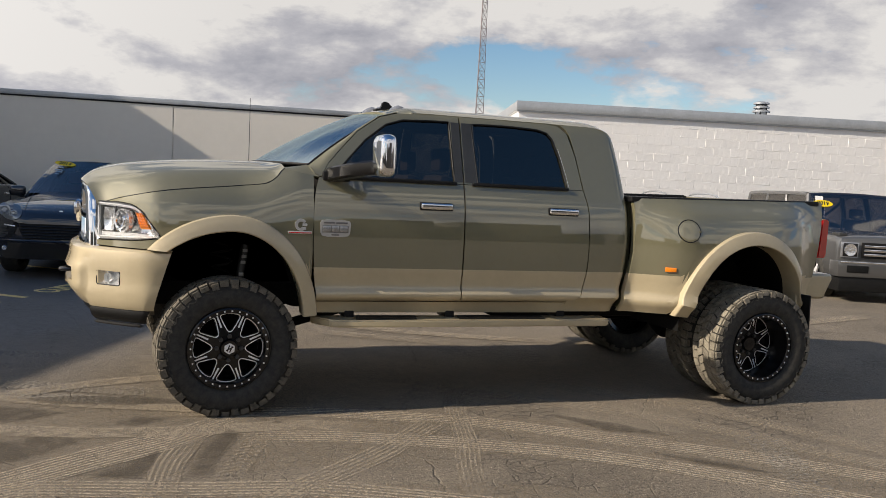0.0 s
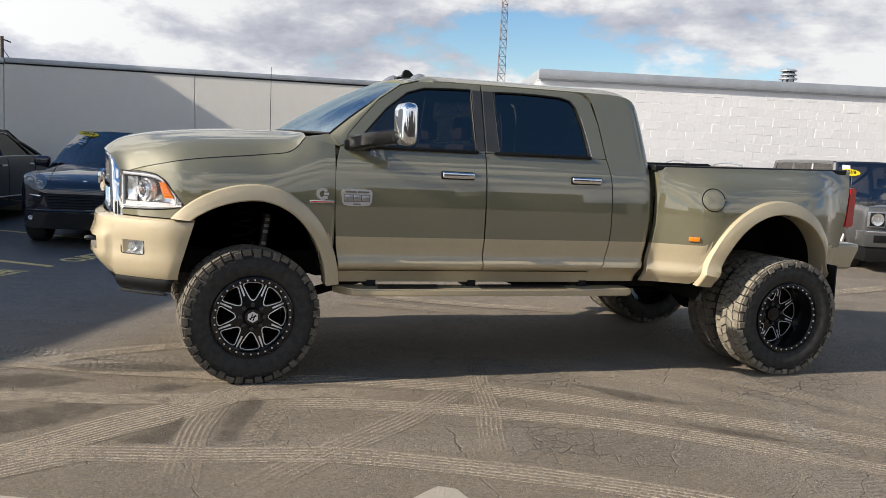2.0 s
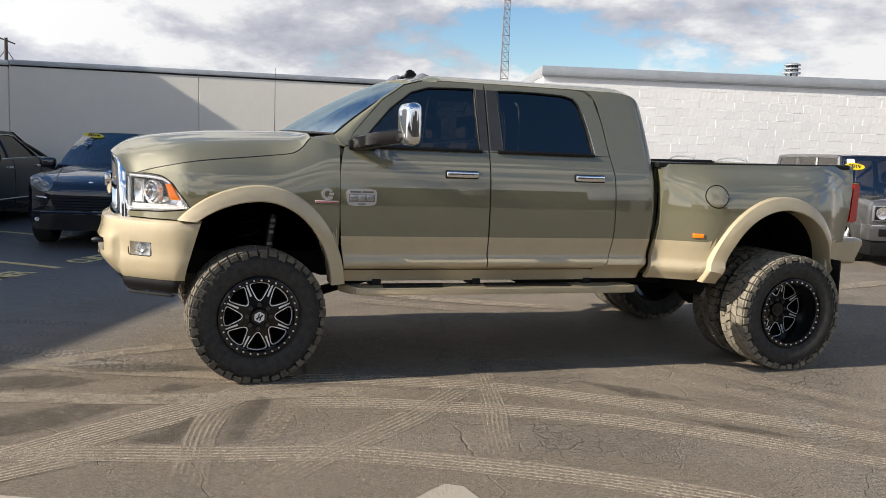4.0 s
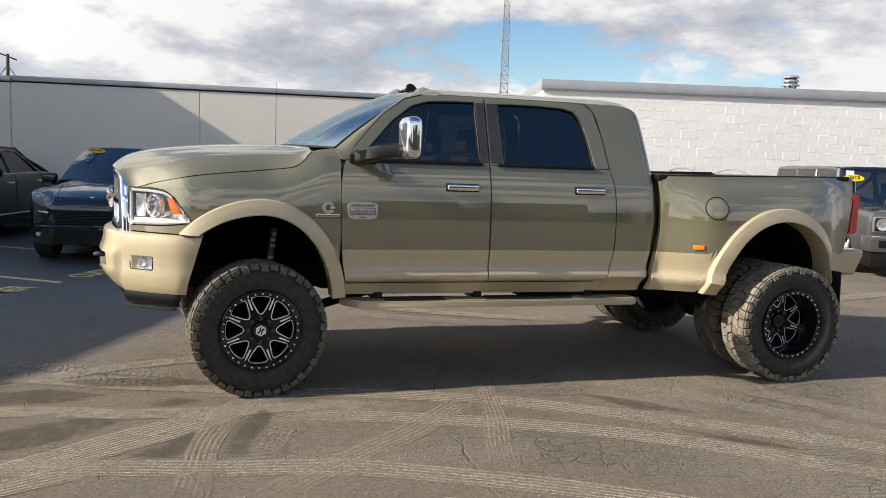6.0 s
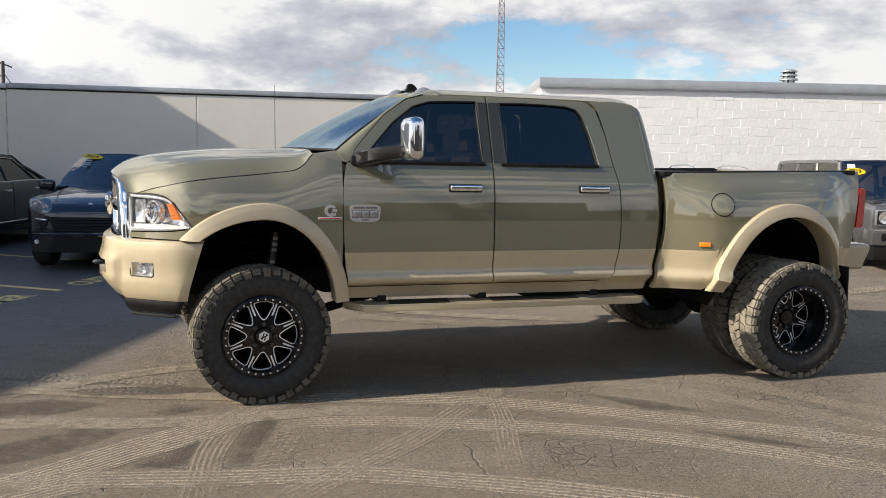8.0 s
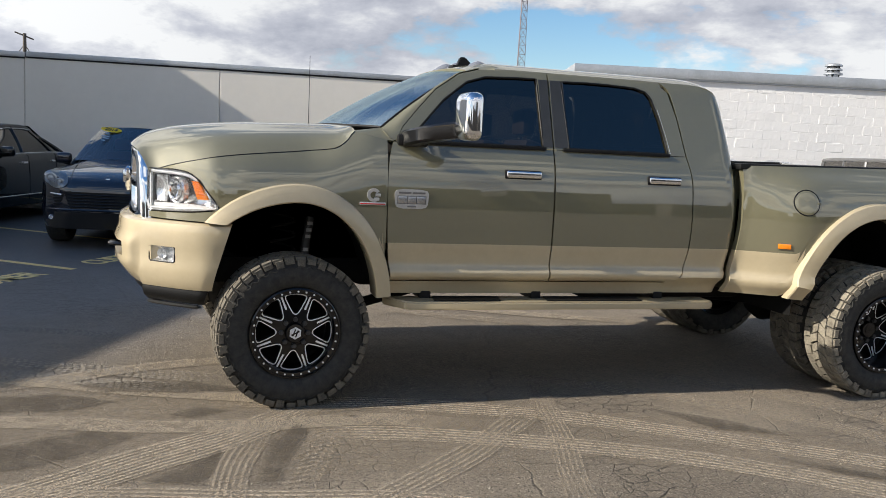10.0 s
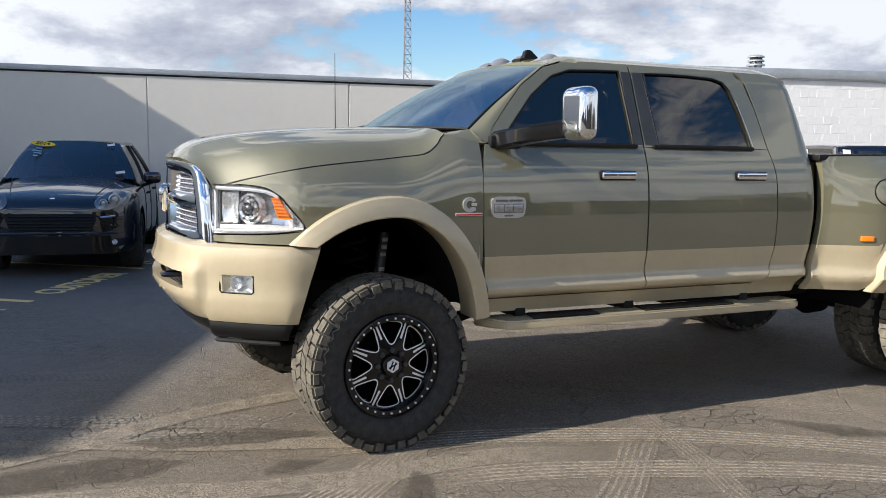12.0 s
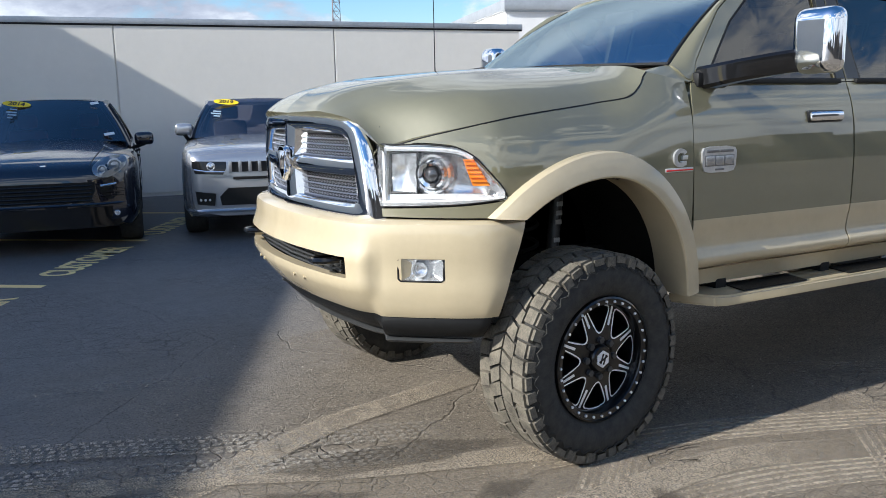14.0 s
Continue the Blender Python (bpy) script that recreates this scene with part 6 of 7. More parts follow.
for sgn in (-1, 1):
    cy, cz = sgn * 0.66, 0.925
    bm, bl = bmesh.new(), bmesh.new()
    rows, rows2 = [], []
    for f in (0.0, 0.35, 0.7, 1.0):
        ring, ring2 = [], []
        for k in range(28):
            g = 2 * math.pi * k / 28
            yy, zz = cy + sgn * 0.175 * f * math.cos(g) * (1 + 0.15 * math.sin(g)), cz + 0.105 * f * math.sin(g) + 0.045 * f * math.cos(g)
            x = nose(yy, min(zz, 1.0))
            ring.append((x - 0.012, yy, zz))
            ring2.append((x - 0.024 - 0.016 * (1 - f), yy, zz))
        rows.append(ring)
        rows2.append(ring2)
    sheet(rows[1:], bm, closed=True)
    part("headlight_bucket", bm, GALV, suv)
    sheet(rows2, bl, closed=True)
    part("headlight_lens", facing(bl, (-1, 0, 0.3)), LENS, suv, "oval clear headlight")
    for dy, dz, rr in ((0.050, 0.012, 0.074), (-0.075, -0.028, 0.050)):
        yy, zz = cy + sgn * dy, cz + dz
        bm = lathe(bmesh.new(), [(0.0, 0.0), (rr * 0.5, 0.004), (rr * 0.6, 0.012), (rr * 0.8, -0.004), (rr, 0.0), (rr, 0.04)], 24)
        bm.transform(Matrix.Translation((nose(yy, zz) - 0.034, yy, zz)) @ pose(0, 0, 0, 0, 0, -90))
        part("lamp_ring", bm, GALV, suv)
    # side intake with a light strip
    part("side_intake", front_sheet(nose, ([(sgn * 0.52, 0.735), (sgn * 0.55, 0.65), (sgn * 0.62, 0.57)], [(sgn * 0.88, 0.765), (sgn * 0.88, 0.66), (sgn * 0.84, 0.57)]), 0.010), BLACK_PLASTIC, suv)
    part("light_strip", tube(bmesh.new(), [(nose(y, z) - 0.016, y, z) for y, z in ((sgn * 0.55, 0.725), (sgn * 0.68, 0.738), (sgn * 0.86, 0.756))], 0.013, 6), LAMP_INNER, suv, "bright daytime light strip")
    for zz in (0.61, 0.65, 0.69):
        part("intake_slat", tube(bmesh.new(), [(nose(y, zz) - 0.018, y, zz) for y in span(sgn * 0.56, sgn * 0.83, 6)], 0.006, 5), BLACK_GLOSS, suv)
    bm = lathe(bmesh.new(), [(0.0, -0.004), (0.02, -0.004), (0.026, -0.012), (0.032, -0.006), (0.034, 0.02)], 20)
    bm.transform(Matrix.Translation((nose(sgn * 0.70, 0.42) - 0.026, sgn * 0.70, 0.42)) @ pose(0, 0, 0, 0, 0, -90))
    part("fog_lamp", bm, LAMP_INNER, suv)
part("grille", front_sheet(nose, ([(-0.50, 0.770), (-0.50, 0.68), (-0.44, 0.555)], [(0.50, 0.770), (0.50, 0.68), (0.44, 0.555)]), 0.008), BLACK_PLASTIC, suv)
for zz in (0.575, 0.615, 0.655, 0.695, 0.735):
    part("grille_slat", tube(bmesh.new(), [(nose(y, zz) - 0.018, y, zz) for y in span(-0.47, 0.47, 12)], 0.009, 6), BLACK_GLOSS, suv)
part("lower_intake", front_sheet(nose, ([(-0.86, 0.50), (-0.84, 0.42), (-0.78, 0.34), (-0.70, 0.28)], [(0.86, 0.50), (0.84, 0.42), (0.78, 0.34), (0.70, 0.28)]), 0.022), BLACK_GLOSS, suv)
part("bumper_lip", tube(bmesh.new(), [(nose(y, 0.53) - 0.008, y, 0.53) for y in span(-0.88, 0.88, 24)], 0.016, 6), NAVY, suv)
sh_, cr_ = curve(spec["shoulder"]), curve(spec["crest"])
for sgn in (-1, 1):
    part("hood_gap", tube(bmesh.new(), [(x, sgn * (0.46 + 0.18 * (x - 0.1)), sh_(x) + (cr_(x) - sh_(x)) * 0.80 + 0.002) for x in span(0.10, 1.2, 9)], 0.004, 5), BLACK_PLASTIC, suv)
part("hood_emblem", box(bmesh.new(), 0.125, 0.165, -0.028, 0.028, 0.925, 0.955, 0.006, pose(0, 0, 0)), CHROME, suv, "small silver crest")


def on_screen(wb, wt, w, s, lift=0.034):
    """A frame lying on a windshield at across w and up s; x to the right of one who looks at it, z out of it."""
    p = wb(w) * (1 - s) + wt(w) * s + Vector((-0.02, 0, 0.03)) * math.sin(math.pi * s)
    up_ = (wt(w) - wb(w)).normalized()
    right = Vector((0, -1, 0))
    out_ = right.cross(up_).normalized()
    if out_.x > 0:
        out_ = -out_
        right = -right
    right = up_.cross(out_).normalized()
    m_ = Matrix((right, up_, out_)).transposed().to_4x4()
    m_.translation = p + out_ * lift
    return m_


sticker(suv, on_screen(wsb, wst, 0.66, 0.855), 0, 0.165, "2014", "yellow oval year sticker")
bm = bmesh.new()
m_ = on_screen(wsb, wst, 0.66, 0.62)
for dx, dy, w_ in ((0, 0.06, 0.08), (-0.01, 0.0, 0.12), (0.01, -0.05, 0.10), (0.0, -0.11, 0.06)):
    box(bm, dx - w_ / 2, dx + w_ / 2, dy - 0.012, dy + 0.012, 0.0, 0.003, m=m_)
part("windshield_mark", bm, PALE_MARK, suv, "pale window sticker")
for w_, s_, hx in ((-0.78, 0.86, 0.05), (-0.80, 0.10, 0.06)):
    part("window_tag", box(bmesh.new(), -hx, hx, -0.025, 0.025, 0, 0.003, m=on_screen(wsb, wst, w_, s_)), WHITE, suv)

# silver sport utility vehicle
jeep_m = Matrix.Translation((0.54, 6.85, 0)) @ pose(0, 0, 0, 0, 0, TURN_CARS - 6)
spec = dict(L=4.82, category="suv", r=0.375, axle=2.91, axle0=0.92, spokes=5, rim=BLACK_GLOSS, seat=CABIN,
            half=[(0, 0.70), (0.03, 0.78), (0.10, 0.86), (0.3, 0.93), (0.6, 0.965), (1.0, 0.97), (3.9, 0.97), (4.6, 0.92), (4.82, 0.80)],
            low=[(0, 0.30), (0.3, 0.24), (0.8, 0.23), (4.2, 0.25), (4.82, 0.36)],
            shoulder=[(0, 0.80), (0.02, 0.92), (0.08, 1.0), (0.25, 1.05), (0.6, 1.08), (1.3, 1.12), (3.6, 1.14), (4.5, 1.14), (4.82, 1.05)],
            crest=[(0, 0.82), (0.02, 0.95), (0.08, 1.03), (0.25, 1.085), (0.6, 1.13), (1.3, 1.19), (3.6, 1.14), (4.5, 1.14), (4.82, 1.05)],
            handles=(2.2, 3.15), doors=(1.55, 2.58, 3.5),
            cabin=dict(base0=1.28, base1=4.70, roof0=1.98, roof1=4.35, roof_z=1.665, roof_half=0.66, pillars=(0.38, 0.66), pillar_mat=BLACK_GLOSS, mirror_mat=SILVER, mirror_z=0.13, mirror_out=-0.01))
jeep, nose, wsb, wst = car("silver_suv", "silver performance SUV with black wheels parked nose out", jeep_m, SILVER, spec)
part("upper_grille", front_sheet(nose, ([(-0.40, 0.915), (-0.40, 0.80)], [(0.40, 0.915), (0.40, 0.80)]), 0.006), BLACK_PLASTIC, jeep)
for k in range(8):
    y = -0.385 + 0.11 * k
    part("grille_post", box(bmesh.new(), nose(y, 0.85) - 0.022, nose(y, 0.85) + 0.01, y - 0.020, y + 0.020, 0.795, 0.925, 0.006), SILVER, jeep)
for sgn in (-1, 1):
    part("headlight", hem(front_sheet(nose, ([(sgn * 0.43, 0.92), (sgn * 0.43, 0.85), (sgn * 0.47, 0.775)], [(sgn * 0.81, 0.935), (sgn * 0.81, 0.87), (sgn * 0.78, 0.79)]), 0.022), (0.02, 0, 0)), BLACK_GLOSS, jeep, "dark headlight with bright projector")
    bm = lathe(bmesh.new(), [(0.0, -0.01), (0.03, 0.0), (0.038, -0.012), (0.048, -0.008), (0.05, 0.03)], 20)
    bm.transform(Matrix.Translation((nose(sgn * 0.60, 0.87) - 0.022, sgn * 0.60, 0.87)) @ pose(0, 0, 0, 0, 0, -90))
    part("projector", bm, LAMP_INNER, jeep)
    part("light_strip", tube(bmesh.new(), [(nose(y, z) - 0.030, y, z) for y, z in ((sgn * 0.45, 0.805), (sgn * 0.65, 0.815), (sgn * 0.79, 0.835))], 0.010, 6), LAMP_INNER, jeep)
    part("side_intake", front_sheet(nose, ([(sgn * 0.56, 0.56), (sgn * 0.58, 0.42)], [(sgn * 0.79, 0.59), (sgn * 0.77, 0.44)]), 0.028), BLACK_PLASTIC, jeep)
    for dy in (0.63, 0.68, 0.73):
        part("fog_light", rod(bmesh.new(), (nose(sgn * dy, 0.5) - 0.04, sgn * dy, 0.49), (nose(sgn * dy, 0.5), sgn * dy, 0.49), 0.014, n=10), GALV, jeep)
part("grille_lip", box(bmesh.new(), -0.012, 0.05, -0.36, 0.36, 0.712, 0.745, 0.006), BLACK_PLASTIC, jeep)
part("lower_intake", front_sheet(nose, ([(-0.42, 0.62), (-0.52, 0.52), (-0.50, 0.42)], [(0.42, 0.62), (0.52, 0.52), (0.50, 0.42)]), 0.008), BLACK_PLASTIC, jeep)
part("chin", tube(bmesh.new(), [(nose(y, 0.36) - 0.012, y, 0.36) for y in span(-0.88, 0.88, 24)], 0.022, 6), SILVER, jeep)
for y in (-0.3, 0.3):
    part("hood_vent", box(bmesh.new(), 0.75, 1.05, y - 0.07, y + 0.07, 1.12, 1.15, 0.01), BLACK_PLASTIC, jeep)
sticker(jeep, on_screen(wsb, wst, 0.60, 0.85), 0, 0.165, "2019", "yellow oval year sticker")
m_ = on_screen(wsb, wst, 0.72, 0.50)
bm = bmesh.new()
for dx, dy, w_ in ((0, 0.05, 0.10), (-0.01, 0.0, 0.13), (0.01, -0.05, 0.08)):
    box(bm, dx - w_ / 2, dx + w_ / 2, dy - 0.012, dy + 0.012, 0.0, 0.003, m=m_)
part("windshield_mark", bm, PALE_MARK, jeep, "pale window sticker")

# black luxury saloon
sedan_m = Matrix.Translation((-5.10, 8.38, 0)) @ pose(0, 0, 0, 0, 0, TURN_CARS - 7.8)
spec = dict(L=5.0, category="car", r=0.38, axle=3.35, axle0=0.95, spokes=10, rim=GREY_PLASTIC, spoke=GREY_PLASTIC, seat=TAN_SEAT,
            half=[(0, 0.72), (0.05, 0.80), (0.2, 0.90), (0.6, 0.955), (1.2, 0.97), (4.2, 0.965), (4.6, 0.90), (4.9, 0.80), (5.0, 0.70)],
            low=[(0, 0.30), (0.5, 0.24), (4.5, 0.24), (5.0, 0.40)],
            shoulder=[(0, 0.86), (0.05, 0.98), (0.3, 1.05), (1.4, 1.12), (2.5, 1.14), (3.8, 1.16), (4.4, 1.15), (4.8, 1.10), (5.0, 0.98)],
            crest=[(0, 0.88), (0.05, 1.0), (0.3, 1.08), (1.4, 1.17), (2.5, 1.16), (3.8, 1.18), (4.4, 1.18), (4.8, 1.13), (5.0, 1.0)],
            handles=(2.55, 3.65), doors=(1.75, 2.85, 3.85),
            cabin=dict(base0=1.55, base1=4.35, roof0=2.25, roof1=3.65, roof_z=1.645, roof_half=0.60, dome=0.06, pillars=(0.42, 0.84), pillar_mat=BLACK_GREEN, trim=CHROME, bright=True, mirror_z=0.06))
sedan, nose, wsb, wst = car("luxury_saloon", "black luxury saloon with chrome window trim", sedan_m, BLACK_GREEN, spec)
for sgn in (-1, 1):
    part("sill_strip", tube(bmesh.new(), [(x, sgn * 0.968, 0.45 + 0.004 * (x - 1.5)) for x in span(1.5, 3.7, 8)], 0.012, 6), CHROME, sedan, "chrome sill strip")
for w_, s_, hx in ((-0.70, 0.82, 0.06), (-0.78, 0.10, 0.07)):
    part("window_tag", box(bmesh.new(), -hx, hx, -0.025, 0.025, 0, 0.003, m=on_screen(wsb, wst, w_, s_)), WHITE, sedan)

# boxy grey off-roader behind the tailgate
box_m = Matrix.Translation((11.08, 5.15, -0.06)) @ pose(0, 0, 0, 0, 0, 90 - 19)
spec = dict(L=4.65, category="suv", r=0.40, axle=2.85, axle0=0.85, spokes=6, rim=BLACK_GLOSS, seat=CABIN,
            half=[(0, 0.84), (0.02, 0.88), (0.08, 0.90), (0.3, 0.91), (4.5, 0.91), (4.65, 0.88)],
            low=[(0, 0.42), (0.3, 0.36), (4.2, 0.36), (4.65, 0.45)],
            shoulder=[(0, 1.08), (0.02, 1.12), (0.1, 1.14), (1.2, 1.18), (4.5, 1.18), (4.65, 1.17)],
            crest=[(0, 1.10), (0.02, 1.15), (0.1, 1.18), (1.2, 1.22), (4.5, 1.18), (4.65, 1.17)],
            handles=(2.0, 3.0), doors=(1.4, 2.4, 3.35),
            cabin=dict(base0=1.28, base1=4.62, roof0=1.62, roof1=4.52, roof_z=1.905, roof_half=0.76, bow=0.03, dome=0.01, pillars=(0.33, 0.66), pillar_mat=GUNMETAL))
boxy, nose, wsb, wst = car("boxy_suv", "boxy gunmetal off-road SUV with round headlights", box_m, GUNMETAL, spec)
for sgn in (-1, 1):
    part("lamp_housing", box(bmesh.new(), -0.03, 0.08, sgn * 0.70 - 0.145, sgn * 0.70 + 0.145, 0.80, 1.06, 0.02), SILVER, boxy)
    part("lamp_recess", box(bmesh.new(), -0.034, -0.02, sgn * 0.70 - 0.12, sgn * 0.70 + 0.12, 0.82, 1.04, 0.005), BLACK_GLOSS, boxy)
    bm = lathe(bmesh.new(), [(0.0, -0.02), (0.05, -0.012), (0.075, -0.02), (0.100, -0.022), (0.104, 0.03)], 28)
    bm.transform(Matrix.Translation((-0.035, sgn * 0.70, 0.93)) @ pose(0, 0, 0, 0, 0, -90))
    part("headlight", bm, LAMP_INNER, boxy, "round headlight with bright ring")
    part("turn_lamp", box(bmesh.new(), 0.12, 0.40, sgn * 0.76 - 0.07, sgn * 0.76 + 0.07, 1.14, 1.20, 0.02), GREY_PLASTIC, boxy)
    part("bumper_vent", box(bmesh.new(), -0.14, -0.08, sgn * 0.60 - 0.18, sgn * 0.60 + 0.18, 0.56, 0.68, 0.01), BLACK_PLASTIC, boxy)
part("grille", box(bmesh.new(), -0.04, 0.05, -0.50, 0.50, 0.80, 1.06, 0.015), BLACK_PLASTIC, boxy)
for zz in (0.86, 0.93, 1.0):
    part("grille_slat", box(bmesh.new(), -0.06, -0.02, -0.48, 0.48, zz - 0.02, zz + 0.02, 0.006), CHROME, boxy)
part("bumper", box(bmesh.new(), -0.13, 0.20, -0.93, 0.93, 0.48, 0.75, 0.04), GUNMETAL, boxy)
# black block added below the bumper in place of the shade under the vehicle
part("valance", box(bmesh.new(), -0.10, 0.40, -0.88, 0.88, 0.24, 0.49, 0.03), BLACK_PLASTIC, boxy, "black lower valance")
part("bumper_trim", box(bmesh.new(), -0.145, -0.10, -0.90, 0.90, 0.715, 0.745, 0.008), CHROME, boxy)
bm = bmesh.new()
m_ = on_screen(wsb, wst, 0.80, 0.80)
box(bm, -0.07, 0.07, -0.05, 0.05, 0, 0.003, m=m_)
part("window_tag", bm, WHITE, boxy)
sticker(boxy, on_screen(wsb, wst, 0.72, 0.66), 0, 0.18, "2019", "yellow oval year sticker")

# light car beyond the bed, of which the roof bars show
white_m = Matrix.Translation((8.6, 6.2, 0.05)) @ pose(0, 0, 0, 0, 0, 90 - 18)
spec = dict(L=4.6, category="car", r=0.33, axle=2.7, axle0=0.9, spokes=5, rim=STEEL, seat=CABIN,
            half=[(0, 0.68), (0.1, 0.8), (0.4, 0.88), (1.0, 0.9), (3.9, 0.9), (4.4, 0.84), (4.6, 0.72)], low=[(0, 0.3), (0.5, 0.22), (4.0, 0.22), (4.6, 0.36)],
            shoulder=[(0, 0.70), (0.1, 0.82), (0.5, 0.93), (1.4, 0.99), (4.0, 1.02), (4.6, 0.92)], crest=[(0, 0.72), (0.1, 0.85), (0.5, 0.97), (1.4, 1.04), (4.0, 1.02), (4.6, 0.92)],
            cabin=dict(base0=1.2, base1=4.45, roof0=1.9, roof1=4.0, roof_z=1.575, roof_half=0.58, pillars=(0.40, 0.72), pillar_mat=BLACK_GLOSS))
white_car, nose, wsb, wst = car("crossover", "light silver crossover with raised roof rails", white_m, SILVER, spec)
for sgn in (-1, 1):
    pts = [(2.0, sgn * 0.50, 1.54), (2.12, sgn * 0.50, 1.60), (2.6, sgn * 0.50, 1.635), (3.3, sgn * 0.50, 1.635), (3.75, sgn * 0.50, 1.60), (3.9, sgn * 0.50, 1.54)]
    part("roof_bar", tube(bmesh.new(), pts, 0.018, 8), GALV, white_car, "silver roof rail")

# ---- markings and dust on the ground ----
LINE_WAY, ROW_WAY = Vector((-0.815, 0.58, 0)).normalized(), Vector((0.487, 0.873, 0)).normalized()
first_end = Vector((-1.93, 5.36, 0))
for k in range(-1, 4):
    p = first_end + ROW_WAY * (2.49 * k)
    side = ROW_WAY * 0.055
    bm = bmesh.new()
    rows = [[p + LINE_WAY * s - side + Vector((0, 0, 0.004)), p + LINE_WAY * s + side + Vector((0, 0, 0.004))] for s in span(0, 4.9, 12)]
    ob = part("stall_line", sheet(rows), LINE)
    tagged(ob, "worn pale yellow stall line on asphalt", "line", "stall markings", "structure")
    c = p + ROW_WAY * 1.245 + LINE_WAY * 0.14
    m = Matrix((ROW_WAY, Vector((-ROW_WAY.y, ROW_WAY.x, 0)), Vector((0, 0, 1)))).transposed().to_4x4()
    m.translation = c + Vector((0, 0, 0.004))
    ob = letters("stencilled_word", "CUSTOMER", 0.44, m @ Matrix.Diagonal((0.70, 1, 1, 1)), STENCIL, depth=0.0012, bold=0.010)
    tagged(ob, "worn stencilled word CUSTOMER on the asphalt", "marking", "stall markings", "structure")


def dust_material(name, kind, strength, color=(0.50, 0.428, 0.322)):
    """Pale dust left by a tyre; across is 0 to 1, along is in metres."""
    m = bpy.data.materials.new(name)
    m.use_nodes = True
    t = m.node_tree
    b = t.nodes["Principled BSDF"]
    b.inputs["Roughness"].default_value = 0.95
    b.inputs["Specular IOR Level"].default_value = 0.1
    tc = t.nodes.new("ShaderNodeTexCoord")
    uv = node(t, "ShaderNodeSeparateXYZ", Vector=tc.outputs["UV"])
    at = tc.outputs["Object"]
    n1 = node(t, "ShaderNodeTexNoise", Vector=at, Scale=9.0, Detail=6.0, Roughness=0.7)
    n2 = node(t, "ShaderNodeTexNoise", Vector=at, Scale=130.0, Detail=4.0, Roughness=0.75)
    n3 = node(t, "ShaderNodeTexNoise", Vector=at, Scale=1.3, Detail=3.0)
    u, v = uv.outputs["X"], uv.outputs["Y"]
    edge_ = math_node(t, "MULTIPLY", math_node(t, "MULTIPLY", u, math_node(t, "SUBTRACT", 1.0, u)), 4.0)
    soft_ = ramp(t, math_node(t, "ADD", edge_, math_node(t, "MULTIPLY", math_node(t, "SUBTRACT", n1.outputs["Fac"], 0.5), 0.35)), [(0.04, 0.0), (0.24, 1.0)])
    if kind == "ribs":
        w1 = math_node(t, "SINE", math_node(t, "MULTIPLY", u, 2 * math.pi * 6))
        w2 = math_node(t, "SINE", math_node(t, "ADD", math_node(t, "MULTIPLY", v, 2 * math.pi * 26), math_node(t, "MULTIPLY", u, 9.0)))
        pat = math_node(t, "ADD", math_node(t, "MULTIPLY", ramp(t, w1, [(0.05, 0.35), (0.35, 1.0)]), 0.85), math_node(t, "MULTIPLY", ramp(t, w2, [(0.0, 0.3), (0.4, 1.0)]), 0.15))
    elif kind == "chevron":
        skew = math_node(t, "MULTIPLY", math_node(t, "ABSOLUTE", math_node(t, "SUBTRACT", u, 0.5)), 14.0)
        wob = math_node(t, "MULTIPLY", n1.outputs["Fac"], 9.0)
        w1 = math_node(t, "SINE", math_node(t, "ADD", math_node(t, "ADD", math_node(t, "MULTIPLY", v, 2 * math.pi * 17), skew), wob))
        w2 = math_node(t, "SINE", math_node(t, "ADD", math_node(t, "MULTIPLY", u, 2 * math.pi * 4), wob))
        pat = math_node(t, "MULTIPLY", ramp(t, w1, [(0.0, 0.1), (0.45, 1.0)]), ramp(t, w2, [(0.0, 0.35), (0.3, 1.0)]))
    elif kind == "lugs":
        wob = math_node(t, "MULTIPLY", n1.outputs["Fac"], 1.6)
        row_ = math_node(t, "FLOOR", math_node(t, "MULTIPLY", u, 5.0))
        tip = math_node(t, "MULTIPLY", math_node(t, "ABSOLUTE", math_node(t, "SUBTRACT", u, 0.5)), 5.0)
        w1 = math_node(t, "SINE", math_node(t, "ADD", math_node(t, "ADD", math_node(t, "MULTIPLY", v, 2 * math.pi * 19), math_node(t, "MULTIPLY", row_, 2.2)), math_node(t, "ADD", wob, tip)))
        w2 = math_node(t, "ABSOLUTE", math_node(t, "SINE", math_node(t, "ADD", math_node(t, "MULTIPLY", u, 5.0 * math.pi), math_node(t, "MULTIPLY", wob, 0.25))))
        blocks = math_node(t, "MULTIPLY", ramp(t, math_node(t, "ADD", math_node(t, "MULTIPLY", w1, 0.5), 0.5), [(0.20, 0.05), (0.42, 1.0)]), ramp(t, w2, [(0.15, 0.1), (0.45, 1.0)]))
        pat = math_node(t, "MULTIPLY", blocks, ramp(t, n3.outputs["Fac"], [(0.38, 0.35), (0.58, 1.0)]))
    else:
        pat = ramp(t, n1.outputs["Fac"], [(0.2, 0.6), (0.7, 1.0)])
    crust = node(t, "ShaderNodeTexVoronoi", Vector=at, Scale=36.0)
    crust.feature = "DISTANCE_TO_EDGE"
    pat = math_node(t, "MULTIPLY", pat, ramp(t, crust.outputs["Distance"], [(0.02, 0.65), (0.08, 1.0)]))
    fade_uv = t.nodes.new("ShaderNodeUVMap")
    fade_uv.uv_map = "fade"
    fade_ = node(t, "ShaderNodeSeparateXYZ", Vector=fade_uv.outputs[0]).outputs["X"]
